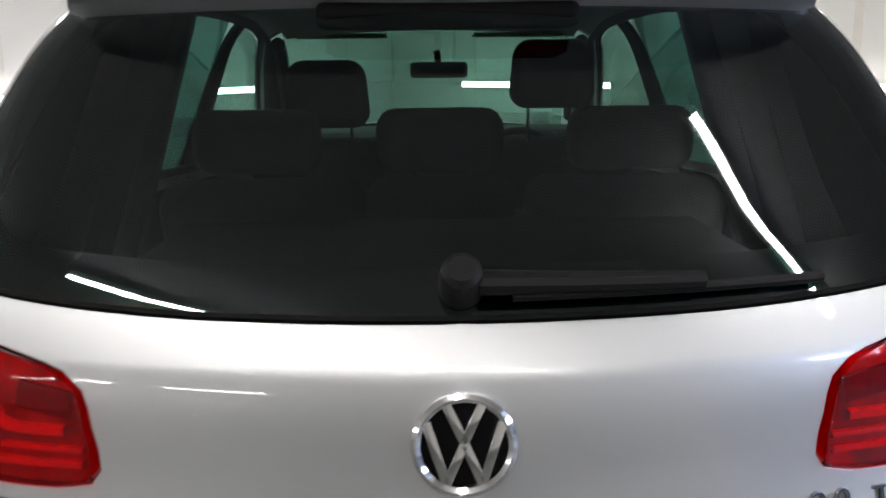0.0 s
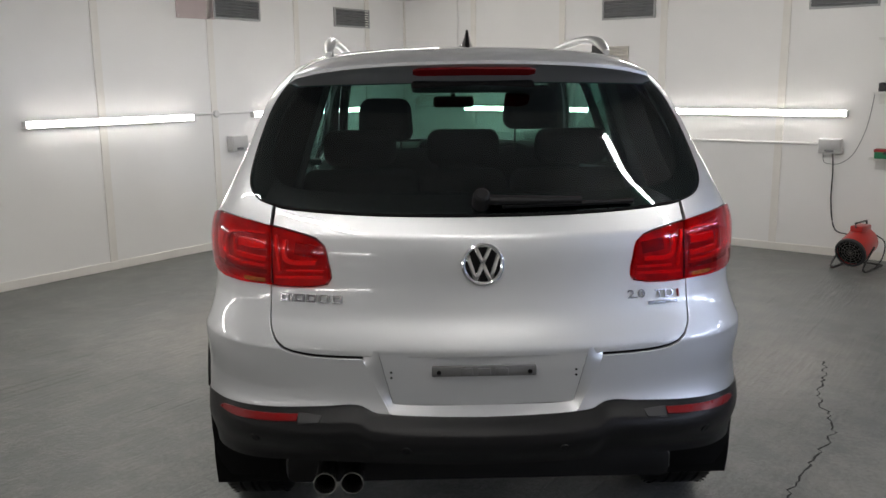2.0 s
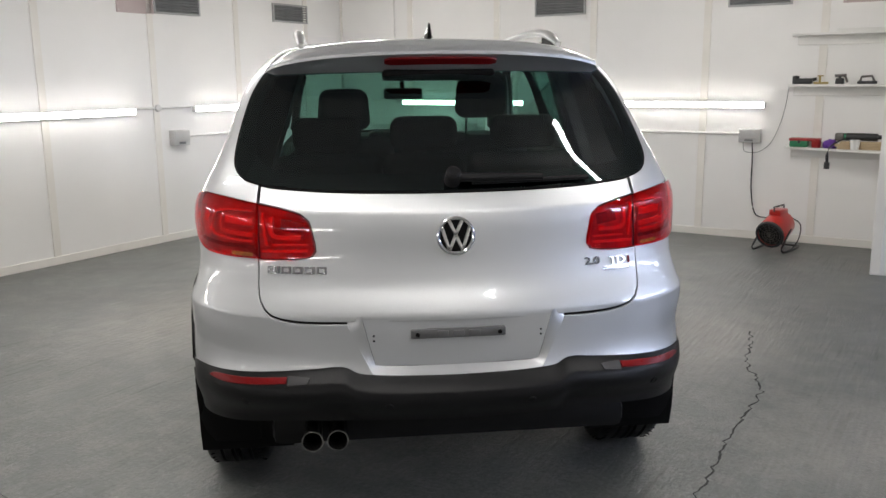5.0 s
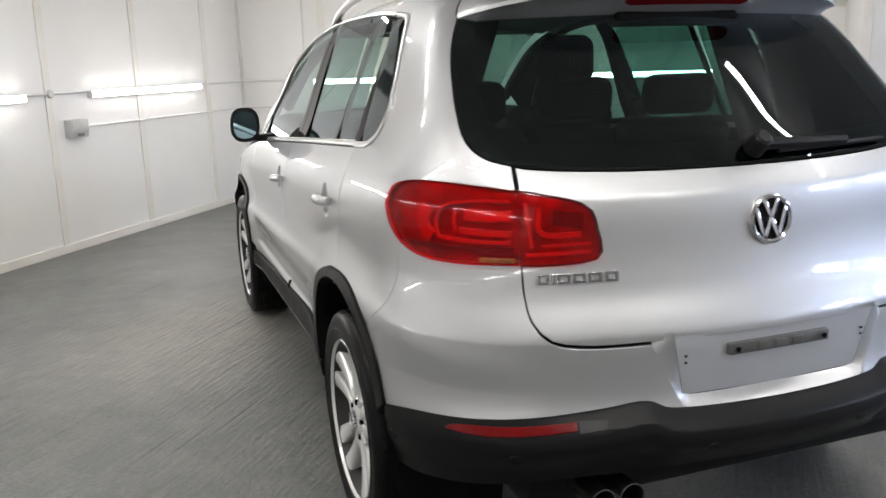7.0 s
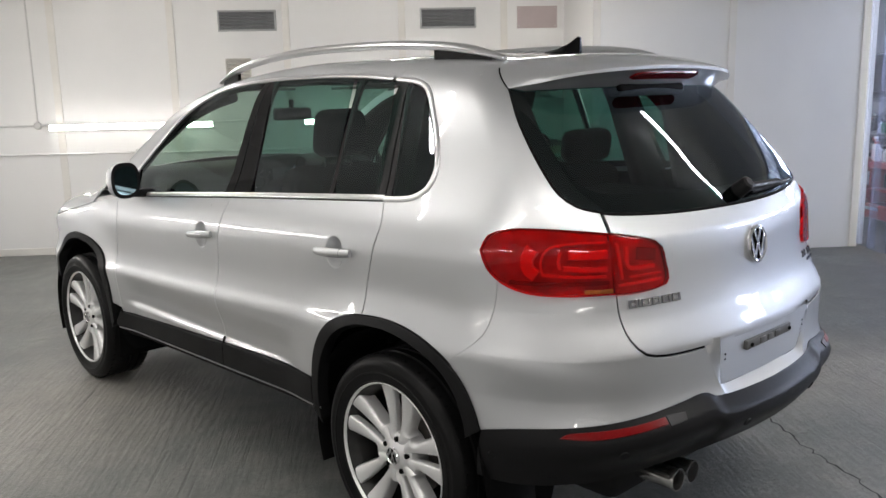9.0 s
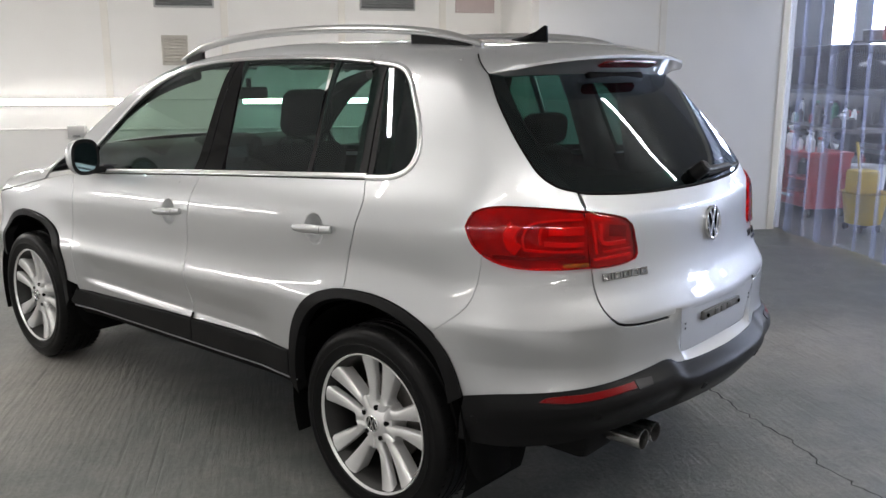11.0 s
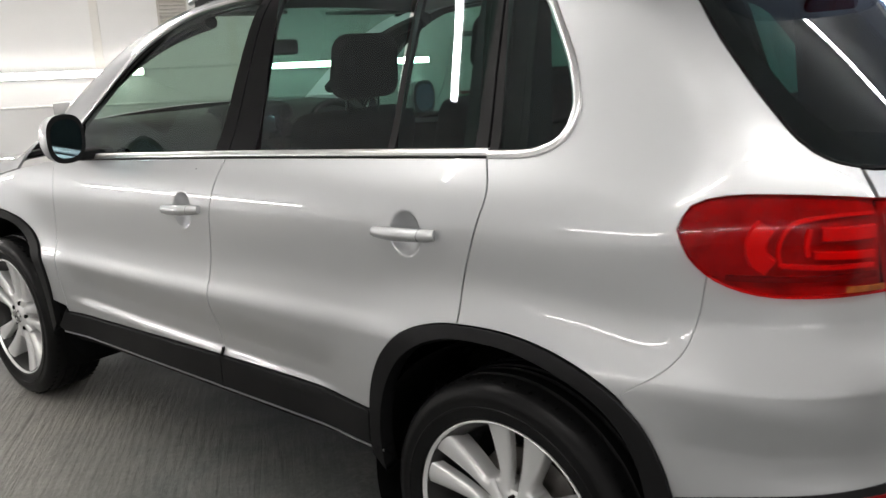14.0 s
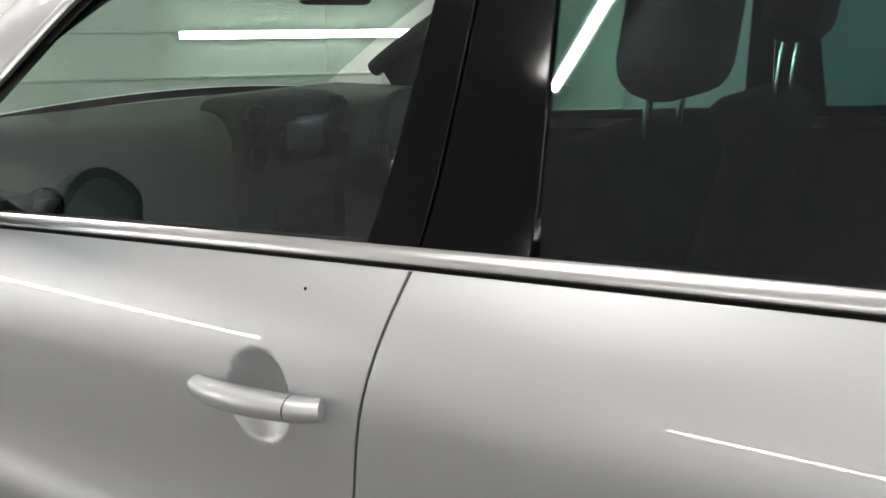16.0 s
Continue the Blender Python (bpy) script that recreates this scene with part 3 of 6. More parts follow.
front_door_loop = loop_of(stretch(sill, (-2.213, 0.469), (-1.214, 0.513)), b_gap[::-1], stretch(belt_low, (-1.19, 1.115), (-2.285, 1.036)), a_gap[::-1])
rear_door_loop = loop_of(stretch(sill, (-1.21, 0.537), (-0.543, 0.527)), stretch(arch, (-0.543, 0.527), (-0.250, 0.81)), c_gap[::-1],
                         stretch(belt_low, (-0.215, 1.179), (-1.19, 1.115)), b_gap)
quarter_loop = loop_of(c_gap, stretch(arch, (-0.25, 0.81), (0.15, 0.735)), bumper_gap[::-1], stretch(lamp_low, (0.277, 1.0), (0.232, 1.085)), lamp_top[::-1],
                       straight((0.516, 1.132), (0.512, 1.188)), stretch(glass_edge, (0.512, 1.188), (0.295, 1.54)),
                       straight((0.295, 1.535), (0.195, 1.60)), straight((0.195, 1.60), (0.08, 1.598)), stretch(cant, (0.08, 1.59), (-0.36, 1.61)), stretch(window_top, (-0.362, 1.576), (-0.215, 1.189)))
rail_loop = loop_of(stretch(cant, (-0.36, 1.61), (-2.33, 1.2)), stretch(window_top, (-2.30, 1.05), (-0.362, 1.576)))
bumper_loop = loop_of(stretch(arch, (0.15, 0.735), (0.236, 0.556)), stretch(bumper_low, (0.236, 0.56), (0.80, 0.618)), straight((0.805, 0.628), (0.738, 0.764)),
                      tail_gap[::-1][0:near_point(tail_gap[::-1], (0.520, 0.964)) + 1], stretch(lamp_low, (0.520, 0.963), (0.277, 1.0)), bumper_gap)
wing_arch = arch * [-1, 1] + [-2.852, 0.0]
wing_arch = wing_arch[::-1]
wing_arch_in = (arch_in * [-1, 1] + [-2.852, 0.0])[::-1]

def glazing(u, z):
    """Side glass: straight up and leaning in, bent only along the car."""
    u, z = np.asarray(u, float), np.asarray(z, float)
    A, _ = unroll(u, 0 * z + 1.20)
    F, _ = unroll(u - 0.01, 0 * z + 1.20)
    R, _ = unroll(u + 0.01, 0 * z + 1.20)
    lean = 0.385
    P = A + np.stack([(z - 1.20) * lean, 0 * z, z - 1.20], -1)
    slope = (F[:, 0] - R[:, 0]) / (F[:, 1] - R[:, 1])
    N = np.stack([-np.ones_like(z), slope, 0 * z + lean], -1)
    return P, N / np.linalg.norm(N, axis=1, keepdims=True)


# the panels come in pairs, left and right
for side in (1, -1):
    door_f = skin("front_door", front_door_loop, paint, car, PAINT_LABEL, side=side, gap=G, fine=True, dense=[(0.78 - HANDLES[0][0], HANDLES[0][1], 0.062, 0.005)])
    door_r = skin("rear_door", rear_door_loop, paint, car, PAINT_LABEL, side=side, gap=G, fine=True, dense=[(0.78 - HANDLES[1][0], HANDLES[1][1], 0.062, 0.005)])
    skin("quarter_panel", quarter_loop, paint, car, PAINT_LABEL, side=side, gap=G, fine=True)
    skin("roof_side_rail", rail_loop, paint, car, PAINT_LABEL, side=side, gap=G, edge=0)
    skin("bumper_corner", bumper_loop, paint, car, PAINT_LABEL, side=side, gap=G, fine=True, edge=-0.0004)
    wing_loop = loop_of(straight((-2.213, 0.487), (-2.235, 0.47))[0:1], a_gap, straight((-2.285, 1.036), (-2.36, 1.03)),
                        spline([(-2.36, 1.03), (-2.60, 0.985), (-2.95, 0.915), (-3.25, 0.85)], G), straight((-3.25, 0.85), (-3.25, 0.5)),
                        stretch(wing_arch, (-3.09, 0.5), (-2.31, 0.5)))
    skin("front_wing", wing_loop, paint, car, PAINT_LABEL, side=side, gap=G, fine=True)
    # black plastic round the wheels and along the sills
    for a, b in ((arch, arch_in), (wing_arch, wing_arch_in)):
        skin("wheel_arch_trim", loop_of(a, b[::-1]), plastic_black, car, "matt black plastic", side=side, gap=0.03, away=0.009, depth=0.045)
    low = straight((-2.26, SILL_LOW), (-0.50, SILL_LOW + 0.04))
    split = straight((-1.212, 0.537), (-1.225, SILL_LOW + 0.022))
    skin("sill_cladding", loop_of(low[low[:, 0] < -1.23], split[::-1], stretch(sill, (-1.22, 0.537), (-2.213, 0.484)), straight((-2.213, 0.484), (-2.285, 0.40))), plastic_black, car,
         "matt black plastic", side=side, gap=0.03, away=0.010, depth=0.04)
    skin("sill_cladding", loop_of(low[low[:, 0] > -1.22], straight((-0.50, SILL_LOW + 0.04), (-0.545, SILL_LOW + 0.06)), stretch(arch, (-0.545, 0.42), (-0.543, 0.522)), stretch(sill, (-0.548, 0.526), (-1.20, 0.536)), split), plastic_black, car,
         "matt black plastic", side=side, gap=0.03, away=0.010, depth=0.04)
    # painted sill edge below the cladding; the sheet under it is blackened for shade
    ribbon("sill_edge", low + [0, -0.004], [(-0.003, 0.0), (-0.002, 0.004), (0.002, 0.004), (0.003, 0.0)], paint, car, PAINT_LABEL, side=side, away=0.004)
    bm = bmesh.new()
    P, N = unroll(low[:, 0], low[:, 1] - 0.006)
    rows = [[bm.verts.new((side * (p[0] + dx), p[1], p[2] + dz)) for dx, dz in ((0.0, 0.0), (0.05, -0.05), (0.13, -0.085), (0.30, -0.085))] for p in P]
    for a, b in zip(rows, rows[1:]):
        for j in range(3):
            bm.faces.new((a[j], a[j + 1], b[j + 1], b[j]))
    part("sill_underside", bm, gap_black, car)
    # black strips behind the shut lines, for the shade in the gaps
    for line in (b_gap, c_gap, a_gap, tail_gap[tail_gap[:, 1] < 0.962], tail_gap[tail_gap[:, 1] > 1.134], bumper_gap, glass_edge):
        ribbon("door_seal", line, [(-0.014, 0), (0.014, 0)], gap_black, car, side=side, away=-0.009)
    # bright strip round the side windows
    strip = [(-0.0100, -0.002), (-0.0096, 0.004), (-0.006, 0.0065), (0.005, 0.0065), (0.0092, 0.004), (0.0100, -0.002)]
    for a, b in (((-2.29, 1.045), (-1.194, 1.125)), ((-1.187, 1.125), (-0.218, 1.189))):
        ribbon("window_trim", stretch(belt, a, b) + [0, 0.0055], strip, satin, car, "bright metal strip", side=side)
    ribbon("window_trim", window_top[near_point(window_top, (-2.20, 1.15)):near_point(window_top, (-0.362, 1.576))], strip, satin, car, "bright metal strip", side=side)
    ribbon("window_trim", window_top[near_point(window_top, (-0.362, 1.576)) + 0:], strip, satin, car, "bright metal strip", side=side)
    # side glass and the dark pillars between
    top_in = window_top - [0, 0.006]
    front_glass = loop_of(straight((-2.24, 1.06), (-1.258, 1.132)), straight((-1.258, 1.132), (-1.217, 1.577)), stretch(top_in, (-1.217, 1.577), (-2.20, 1.14)))
    skin("front_door_glass", front_glass, clear_glass, door_f, "lightly green tinted glass", mapper=glazing, side=side, away=-0.004, depth=0, edge=0, gap=0.05)
    skin("window_corner", loop_of(straight((-2.235, 1.064), (-2.125, 1.070)), straight((-2.125, 1.070), (-2.150, 1.178)), straight((-2.150, 1.178), (-2.235, 1.064))), gloss_black, door_f, "gloss black corner panel", side=side, away=0.001, edge=0.0005, gap=0.05)
    rear_front = loop_of(straight((-1.066, 1.145), (-0.532, 1.180)), straight((-0.532, 1.180), (-0.566, 1.585)), stretch(top_in, (-0.566, 1.585), (-1.120, 1.582)), straight((-1.120, 1.582), (-1.066, 1.145)))
    skin("rear_door_glass", rear_front, privacy_glass, door_r, "dark privacy glass", mapper=glazing, side=side, away=-0.004, depth=0, edge=0, gap=0.05)
    rear_small = loop_of(straight((-0.512, 1.181), (-0.254, 1.199)), straight((-0.254, 1.199), (-0.325, 1.566)), stretch(top_in, (-0.325, 1.566), (-0.546, 1.585)), straight((-0.546, 1.585), (-0.512, 1.181)))
    skin("rear_door_glass", rear_small, privacy_glass, door_r, "dark privacy glass", mapper=glazing, side=side, away=-0.004, depth=0, edge=0, gap=0.05)
    skin("window_bar", loop_of(straight((-0.533, 1.180), (-0.511, 1.180)), straight((-0.511, 1.180), (-0.545, 1.585)), straight((-0.567, 1.585), (-0.533, 1.180))), plastic_black, door_r, side=side, away=0.0, edge=0, gap=0.05)
    skin("window_pillar", loop_of(straight((-1.260, 1.128), (-1.194, 1.133)), straight((-1.194, 1.133), (-1.180, 1.582)), straight((-1.219, 1.580), (-1.260, 1.128))), gloss_black, door_f, "gloss black pillar cover", side=side, away=0.001, edge=0.0005, gap=0.05)
    skin("window_pillar", loop_of(straight((-1.188, 1.133), (-1.064, 1.142)), straight((-1.064, 1.142), (-1.118, 1.586)), straight((-1.174, 1.584), (-1.188, 1.133))), gloss_black, door_r, "gloss black pillar cover", side=side, away=0.001, edge=0.0005, gap=0.05)
    skin("window_pillar", loop_of(straight((-0.256, 1.193), (-0.222, 1.196)), straight((-0.222, 1.196), (-0.290, 1.562)), straight((-0.327, 1.570), (-0.256, 1.193))), plastic_black, door_r, side=side, away=0.001, edge=0.0005, gap=0.05)
    skin("window_pillar", loop_of(straight((-0.214, 1.196), (-0.190, 1.198)), straight((-0.190, 1.198), (-0.262, 1.560)), straight((-0.282, 1.562), (-0.214, 1.196))), plastic_black, car, side=side, away=0.001, edge=0.0005, gap=0.05)
    quarter_glass = loop_of(straight((-0.190, 1.197), (-0.09, 1.207)), stretch(window_top, (-0.085, 1.206), (-0.215, 1.558))[::1], straight((-0.215, 1.556), (-0.262, 1.560)), straight((-0.262, 1.560), (-0.190, 1.197)))
    skin("quarter_glass", inset(quarter_glass, 0.004), privacy_glass, car, "dark privacy glass", mapper=glazing, side=side, away=-0.004, depth=0, edge=0, gap=0.05)
    # handles: a bar across a dished hollow
    for door, (hy, hz), (u0, z0, u1, z1) in ((door_f, HANDLES[0], (-1.462, 0.948, -1.268, 0.966)), (door_r, HANDLES[1], (-0.514, 0.993, -0.320, 1.006))):
        line = straight((u0, z0), (u1, z1), 0.012)
        P, N = unroll(line[:, 0], line[:, 1])
        ends = np.linspace(0, 1, len(line))
        base = P[0] + (P[-1] - P[0]) * ends[:, None]
        lift = 0.008 + 0.014 * np.sin(np.pi * np.clip(ends, 0, 1)) ** 0.6
        pts = [(v[0] * side - l * side, v[1], v[2]) for v, l in zip(base, lift)]
        rad = [0.0165 * (0.55 + 0.45 * math.sin(math.pi * min(1, max(0, e * 0.9 + 0.05))) ** 0.35) for e in ends]
        bm = tube(pts, rad, 14, flat=1.0)
        h = part("door_handle", bm, paint, door, "silver painted bar handle", angle=60)
        seam = tube([pts[-4], tuple(np.array(pts[-4]) * [1, 0, 0] + np.array(pts[-4]) * [0, 1, 1] + [0, -0.0015, 0])], rad[-4] * 1.012, 14)
        part("lock_cover_seam", seam, plastic_black, h, smooth=False)

# tail: the lifting gate with its glass
gate_low = stretch(tail_gap, (0.521, 0.955), (0.738, 0.770))
gate_low = gate_low + np.stack([0 * gate_low[:, 1], 0.007 * np.clip((0.84 - gate_low[:, 1]) / 0.06, 0, 1)], -1)
gate_loop = loop_of(straight((0.515, 1.186), (0.518, 1.136)), stretch(lamp_in[::-1], (0.522, 1.130), (0.526, 0.964))[0:], gate_low,
                    straight((0.738, 0.777), (1.0797, 0.779)), straight((1.0797, 0.779), (1.0797, 1.166)), spline([(1.0797, 1.166), (0.90, 1.167), (0.75, 1.169), (0.645, 1.173), (0.56, 1.180), (0.515, 1.186)], G))
gate_loop[:, 0] = np.where(gate_loop[:, 0] > 1.079, 1.0797 + 0.0056, gate_loop[:, 0])
tailgate = skin("tailgate", gate_loop, paint, car, PAINT_LABEL, gap=G, fine=True, edge=0.0056, depth=0.012, mirror_whole=True)
screen_loop = loop_of(stretch(glass_edge, (0.275, 1.575), (0.512, 1.188)), spline([(0.512, 1.188), (0.56, 1.182), (0.645, 1.175), (0.75, 1.171), (0.90, 1.169), (1.0797, 1.168)], G),
                      straight((1.0797, 1.168), (1.0797, 1.575)), straight((1.0797, 1.575), (0.275, 1.575)))
skin("rear_screen", screen_loop, rear_glass, tailgate, "dark tinted rear window", gap=0.03, edge=0, depth=0, away=0.002, mirror_whole=True)
clear_edge = loop_of(spline([(0.38, 1.545), (0.405, 1.45), (0.440, 1.35), (0.475, 1.285), (0.52, 1.245), (0.65, 1.228), (0.85, 1.222), (1.0797, 1.220)], G))
border = loop_of(stretch(glass_edge, (0.275, 1.575), (0.512, 1.188)), spline([(0.512, 1.188), (0.56, 1.182), (0.645, 1.175), (0.75, 1.171), (0.90, 1.169), (1.0797, 1.168)], G), clear_edge[::-1], straight((0.38, 1.545), (0.38, 1.575)))
skin("screen_border", border, gloss_black, tailgate, "black printed glass border", gap=0.03, edge=0, depth=0, away=-0.003, mirror_whole=True)
ribbon("screen_seal", spline([(0.275, 1.575), *GLASS_EDGE[1:], (0.56, 1.181), (0.645, 1.174), (0.75, 1.170), (0.90, 1.168), (1.0797, 1.167)], G), [(-0.004, -0.004), (-0.003, 0.002), (0.003, 0.002), (0.004, -0.004)], gap_black, tailgate)
ribbon("screen_seal", spline([(0.275, 1.575), *GLASS_EDGE[1:], (0.56, 1.181), (0.645, 1.174), (0.75, 1.170), (0.90, 1.168), (1.0797, 1.167)], G), [(-0.004, -0.004), (-0.003, 0.002), (0.003, 0.002), (0.004, -0.004)], gap_black, tailgate, side=-1)

# rear lamps: red lens over a reflecting back with bright light guides
outer_lamp = loop_of(lamp_top[::-1], straight((0.516, 1.132), (0.520, 0.963)), lamp_low[::-1])
inner_lamp = loop_of(lamp_in)
for side in (1, -1):
    for loop, holder, kind in ((outer_lamp, car, 0), (inner_lamp, tailgate, 1)):
        lamp = skin("rear_lamp", loop, lamp_back, holder, "red rear lamp", side=side, gap=0.02, away=-0.011, edge=-0.001, depth=0)
        skin("lens", loop, lens_red, lamp, "clear red plastic lens", side=side, gap=0.02, away=0.009, edge=0.0014, depth=0.020)
    for line, mat, wide in (([(0.352, 1.098), (0.338, 1.066), (0.342, 1.036), (0.358, 1.018)], lamp_mid, 0.020),
                            ([(0.505, 1.112), (0.44, 1.112), (0.385, 1.098), (0.368, 1.060), (0.372, 1.022)], lamp_bright, 0.004),
                            ([(0.372, 1.022), (0.43, 1.016), (0.505, 1.014)], lamp_bright, 0.0045),
                            ([(0.410, 1.090), (0.405, 1.062), (0.408, 1.038)], lamp_bright, 0.005), ([(0.415, 1.040), (0.46, 1.036), (0.507, 1.034)], lamp_bright, 0.008),
                            ([(0.425, 1.078), (0.465, 1.076), (0.507, 1.076)], lamp_mid, 0.014), ([(0.30, 0.998), (0.40, 0.996), (0.510, 0.996)], lamp_dark, 0.006)):
        ribbon("light_guide", spline(line, 0.012), [(-wide, 0), (-wide * 0.8, 0.007), (wide * 0.8, 0.007), (wide, 0)], mat, car, side=side, away=-0.0105)
    ribbon("indicator_strip", spline([(0.455, 0.976), (0.48, 0.975), (0.512, 0.975)], 0.012), [(-0.006, 0), (-0.005, 0.0012), (0.005, 0.0012), (0.006, 0)], lamp_amber, car, "amber indicator strip", side=side, away=0.009)
    for line, wide in (([(0.530, 1.108), (0.535, 1.05), (0.540, 1.002)], 0.005), ([(0.552, 1.095), (0.556, 1.035), (0.62, 1.030)], 0.007), ([(0.556, 1.006), (0.636, 1.008)], 0.0035), ([(0.53, 0.985), (0.635, 0.990)], 0.005)):
        ribbon("light_guide", spline(line, 0.012), [(-wide, 0), (-wide * 0.8, 0.007), (wide * 0.8, 0.007), (wide, 0)], lamp_bright, tailgate, side=side, away=-0.0105)
    ribbon("lamp_recess", spline([(0.575, 1.072), (0.625, 1.062)], 0.012), [(-0.018, 0), (-0.016, 0.004), (0.016, 0.004), (0.018, 0)], lamp_dark, tailgate, side=side, away=-0.0105)
    skin("lamp_divider", loop_of(straight((0.5150, 1.132), (0.5185, 1.1315)), straight((0.5225, 0.965), (0.519, 0.965))), gap_black, car, side=side, away=-0.004, edge=0, gap=0.05)

# hollow for the number plate
def hollow(u, z):
    P, N = unroll(u, z)
    P = P.copy()
    P[:, 1] = np.minimum(0.27 * P[:, 0] ** 2 * 0.25 + 0.072 - 0.10 * (z - 0.63), 9)
    return P, np.tile([0.0, -0.99, 0.08], (len(P), 1))


plate_back = skin("plate_recess", loop_of(straight((0.785, 0.790), (0.822, 0.637)), straight((0.822, 0.637), (1.0797, 0.632)), straight((1.0797, 0.632), (1.0797, 0.790)), straight((1.0797, 0.790), (0.785, 0.790))),
                  paint, car, PAINT_LABEL, mapper=hollow, gap=0.05, edge=0, depth=0, mirror_whole=True)
rim_out = spline([(0.733, 0.800), (0.738, 0.768), (0.738, 0.768), (0.803, 0.624), (0.803, 0.624), (0.83, 0.611), (1.0797, 0.608)], G)
rim_in = spline([(0.782, 0.800), (0.790, 0.765), (0.790, 0.765), (0.820, 0.640), (0.820, 0.640), (0.84, 0.636), (1.0797, 0.632)], G)
bm = bmesh.new()
for s in (1, -1):
    A, N = unroll(rim_out[:, 0], rim_out[:, 1])
    A = A - N * (0.022 * step(0.764, 0.785, rim_out[:, 1]))[:, None]
    t = np.linspace(0, 1, len(A))
    ti = np.linspace(0, 1, len(rim_in))
    cut = np.stack([np.interp(t, ti, rim_in[:, 0]), np.interp(t, ti, rim_in[:, 1])], -1)
    B, _ = hollow(cut[:, 0], cut[:, 1])
    rows = []
    for k in np.linspace(0, 1, 6):
        e = 0.75 * k + 0.25 * k * k * (3 - 2 * k)
        rows.append([bm.verts.new(((a[0] + (b[0] - a[0]) * k) * s, a[1] + (b[1] - a[1]) * e, a[2] + (b[2] - a[2]) * k)) for a, b in zip(A, B)])
    for i in range(5):
        for j in range(len(A) - 1):
            bm.faces.new((rows[i][j], rows[i][j + 1], rows[i + 1][j + 1], rows[i + 1][j]) if s > 0 else (rows[i + 1][j], rows[i + 1][j + 1], rows[i][j + 1], rows[i][j]))
part("plate_recess_wall", bm, paint, plate_back, PAINT_LABEL, angle=50)
mount = part("plate_mount", box(-0.148, 0.148, 0.048, 0.066, 0.726, 0.756, 0.004), plate_grey, car, "grey number plate mounting bar")
for x in (-0.128, 0.128):
    part("screw", lathe([(0, 0), (0, 0.006), (-0.004, 0.007)], 12, axis="Y"), gap_black, mount, at=pose(x, 0.046, 0.741))
for x in (-0.05, 0.0, 0.05):
    part("rib", box(x - 0.018, x + 0.018, 0.044, 0.050, 0.731, 0.751, 0.002), plate_grey, mount)
for x in (-0.262, 0.262):
    for z in (0.722, 0.738):
        part("screw_hole", lathe([(0, 0), (0, 0.0035), (-0.001, 0.0035)], 10, axis="Y"), gap_black, plate_back, at=pose(x, 0.062, z))

def lipped(u, z):
    """The lower bumper stands out below a rounded upper edge."""
    def place(a, b):
        P, N = unroll(a, b)
        d = np.interp(a, bumper_low[:, 0], bumper_low[:, 1]) - b
        g = 0.003 + (0.006 + 0.016 * step(0.36, 0.80, a)) * np.clip(d / 0.050, 0, 1) * step(0.225, 0.33, a) - (0.016 + 0.034 * step(0.34, 0.60, a)) * step(0.065, 0.16, d)
        return P + N * g[:, None]
    e = 0.002
    P = place(u, z)
    du, dz = place(u + e, z) - place(u - e, z), place(u, z + e) - place(u, z - e)
    N = np.cross(du, dz)
    return P, N / np.linalg.norm(N, axis=1, keepdims=True)


# lower bumper of dark plastic, with reflectors and parking sensors
under = spline([(0.212, 0.40), (0.30, 0.405), (0.45, 0.425), (0.60, 0.452), (0.80, 0.466), (1.0797, 0.468)], G)
lower_bumper = skin("lower_bumper", loop_of(under, straight((1.0797, 0.468), (1.0797, 0.613)), bumper_low[::-1][1:], straight((0.236, 0.556), (0.212, 0.40))), plastic_grey, car,
                    "dark grey textured plastic bumper", mapper=lipped, gap=0.016, fine=True, edge=0, depth=0.02, mirror_whole=True)
for side in (1, -1):
    refl = spline([(0.396, 0.570), (0.45, 0.568), (0.592, 0.585), (0.592, 0.585), (0.592, 0.604), (0.592, 0.604), (0.50, 0.593), (0.410, 0.582), (0.396, 0.570)], 0.012)[:-1]
    r = skin("reflector", refl, reflector_red, lower_bumper, "red bumper reflector", mapper=lipped, side=side, gap=0.02, away=0.003, edge=0.001, depth=0.004)
    skin("fog_lamp_insert", loop_of(straight((0.594, 0.578), (0.632, 0.584)), straight((0.636, 0.604), (0.594, 0.607))), lens_clear, lower_bumper, "clear lamp insert", mapper=lipped, side=side, gap=0.02, away=0.003, edge=0.001, depth=0.004)
    for u, z in ((0.262, 0.488), (0.506, 0.520), (0.86, 0.528)):
        P, N = lipped(np.array([u]), np.array([z]))
        P = P - N * 0.006
        m = Matrix.Translation((P[0][0] * side, P[0][1], P[0][2])) @ Vector((N[0][0] * side, N[0][1], N[0][2])).to_track_quat("Z", "Y").to_matrix().to_4x4()
        part("parking_sensor", lathe([(0.004, 0.014), (0.0085, 0.0135), (0.0085, 0.010), (0.0075, 0.0095), (0.0085, 0)], 20, axis="Z"), plastic_black, lower_bumper, at=m)

# roof, windscreen, bonnet, nose
def top_loop(y0, y1, half, gap=0.04):
    ys = np.arange(y0, y1 + 1e-6, gap)
    l = np.stack([-np.vectorize(half)(ys), ys], -1)
    r = np.stack([np.vectorize(half)(ys), ys], -1)
    return loop_of(straight(l[0], r[0], gap), r[1:], straight(r[-1], l[-1], gap), l[::-1])


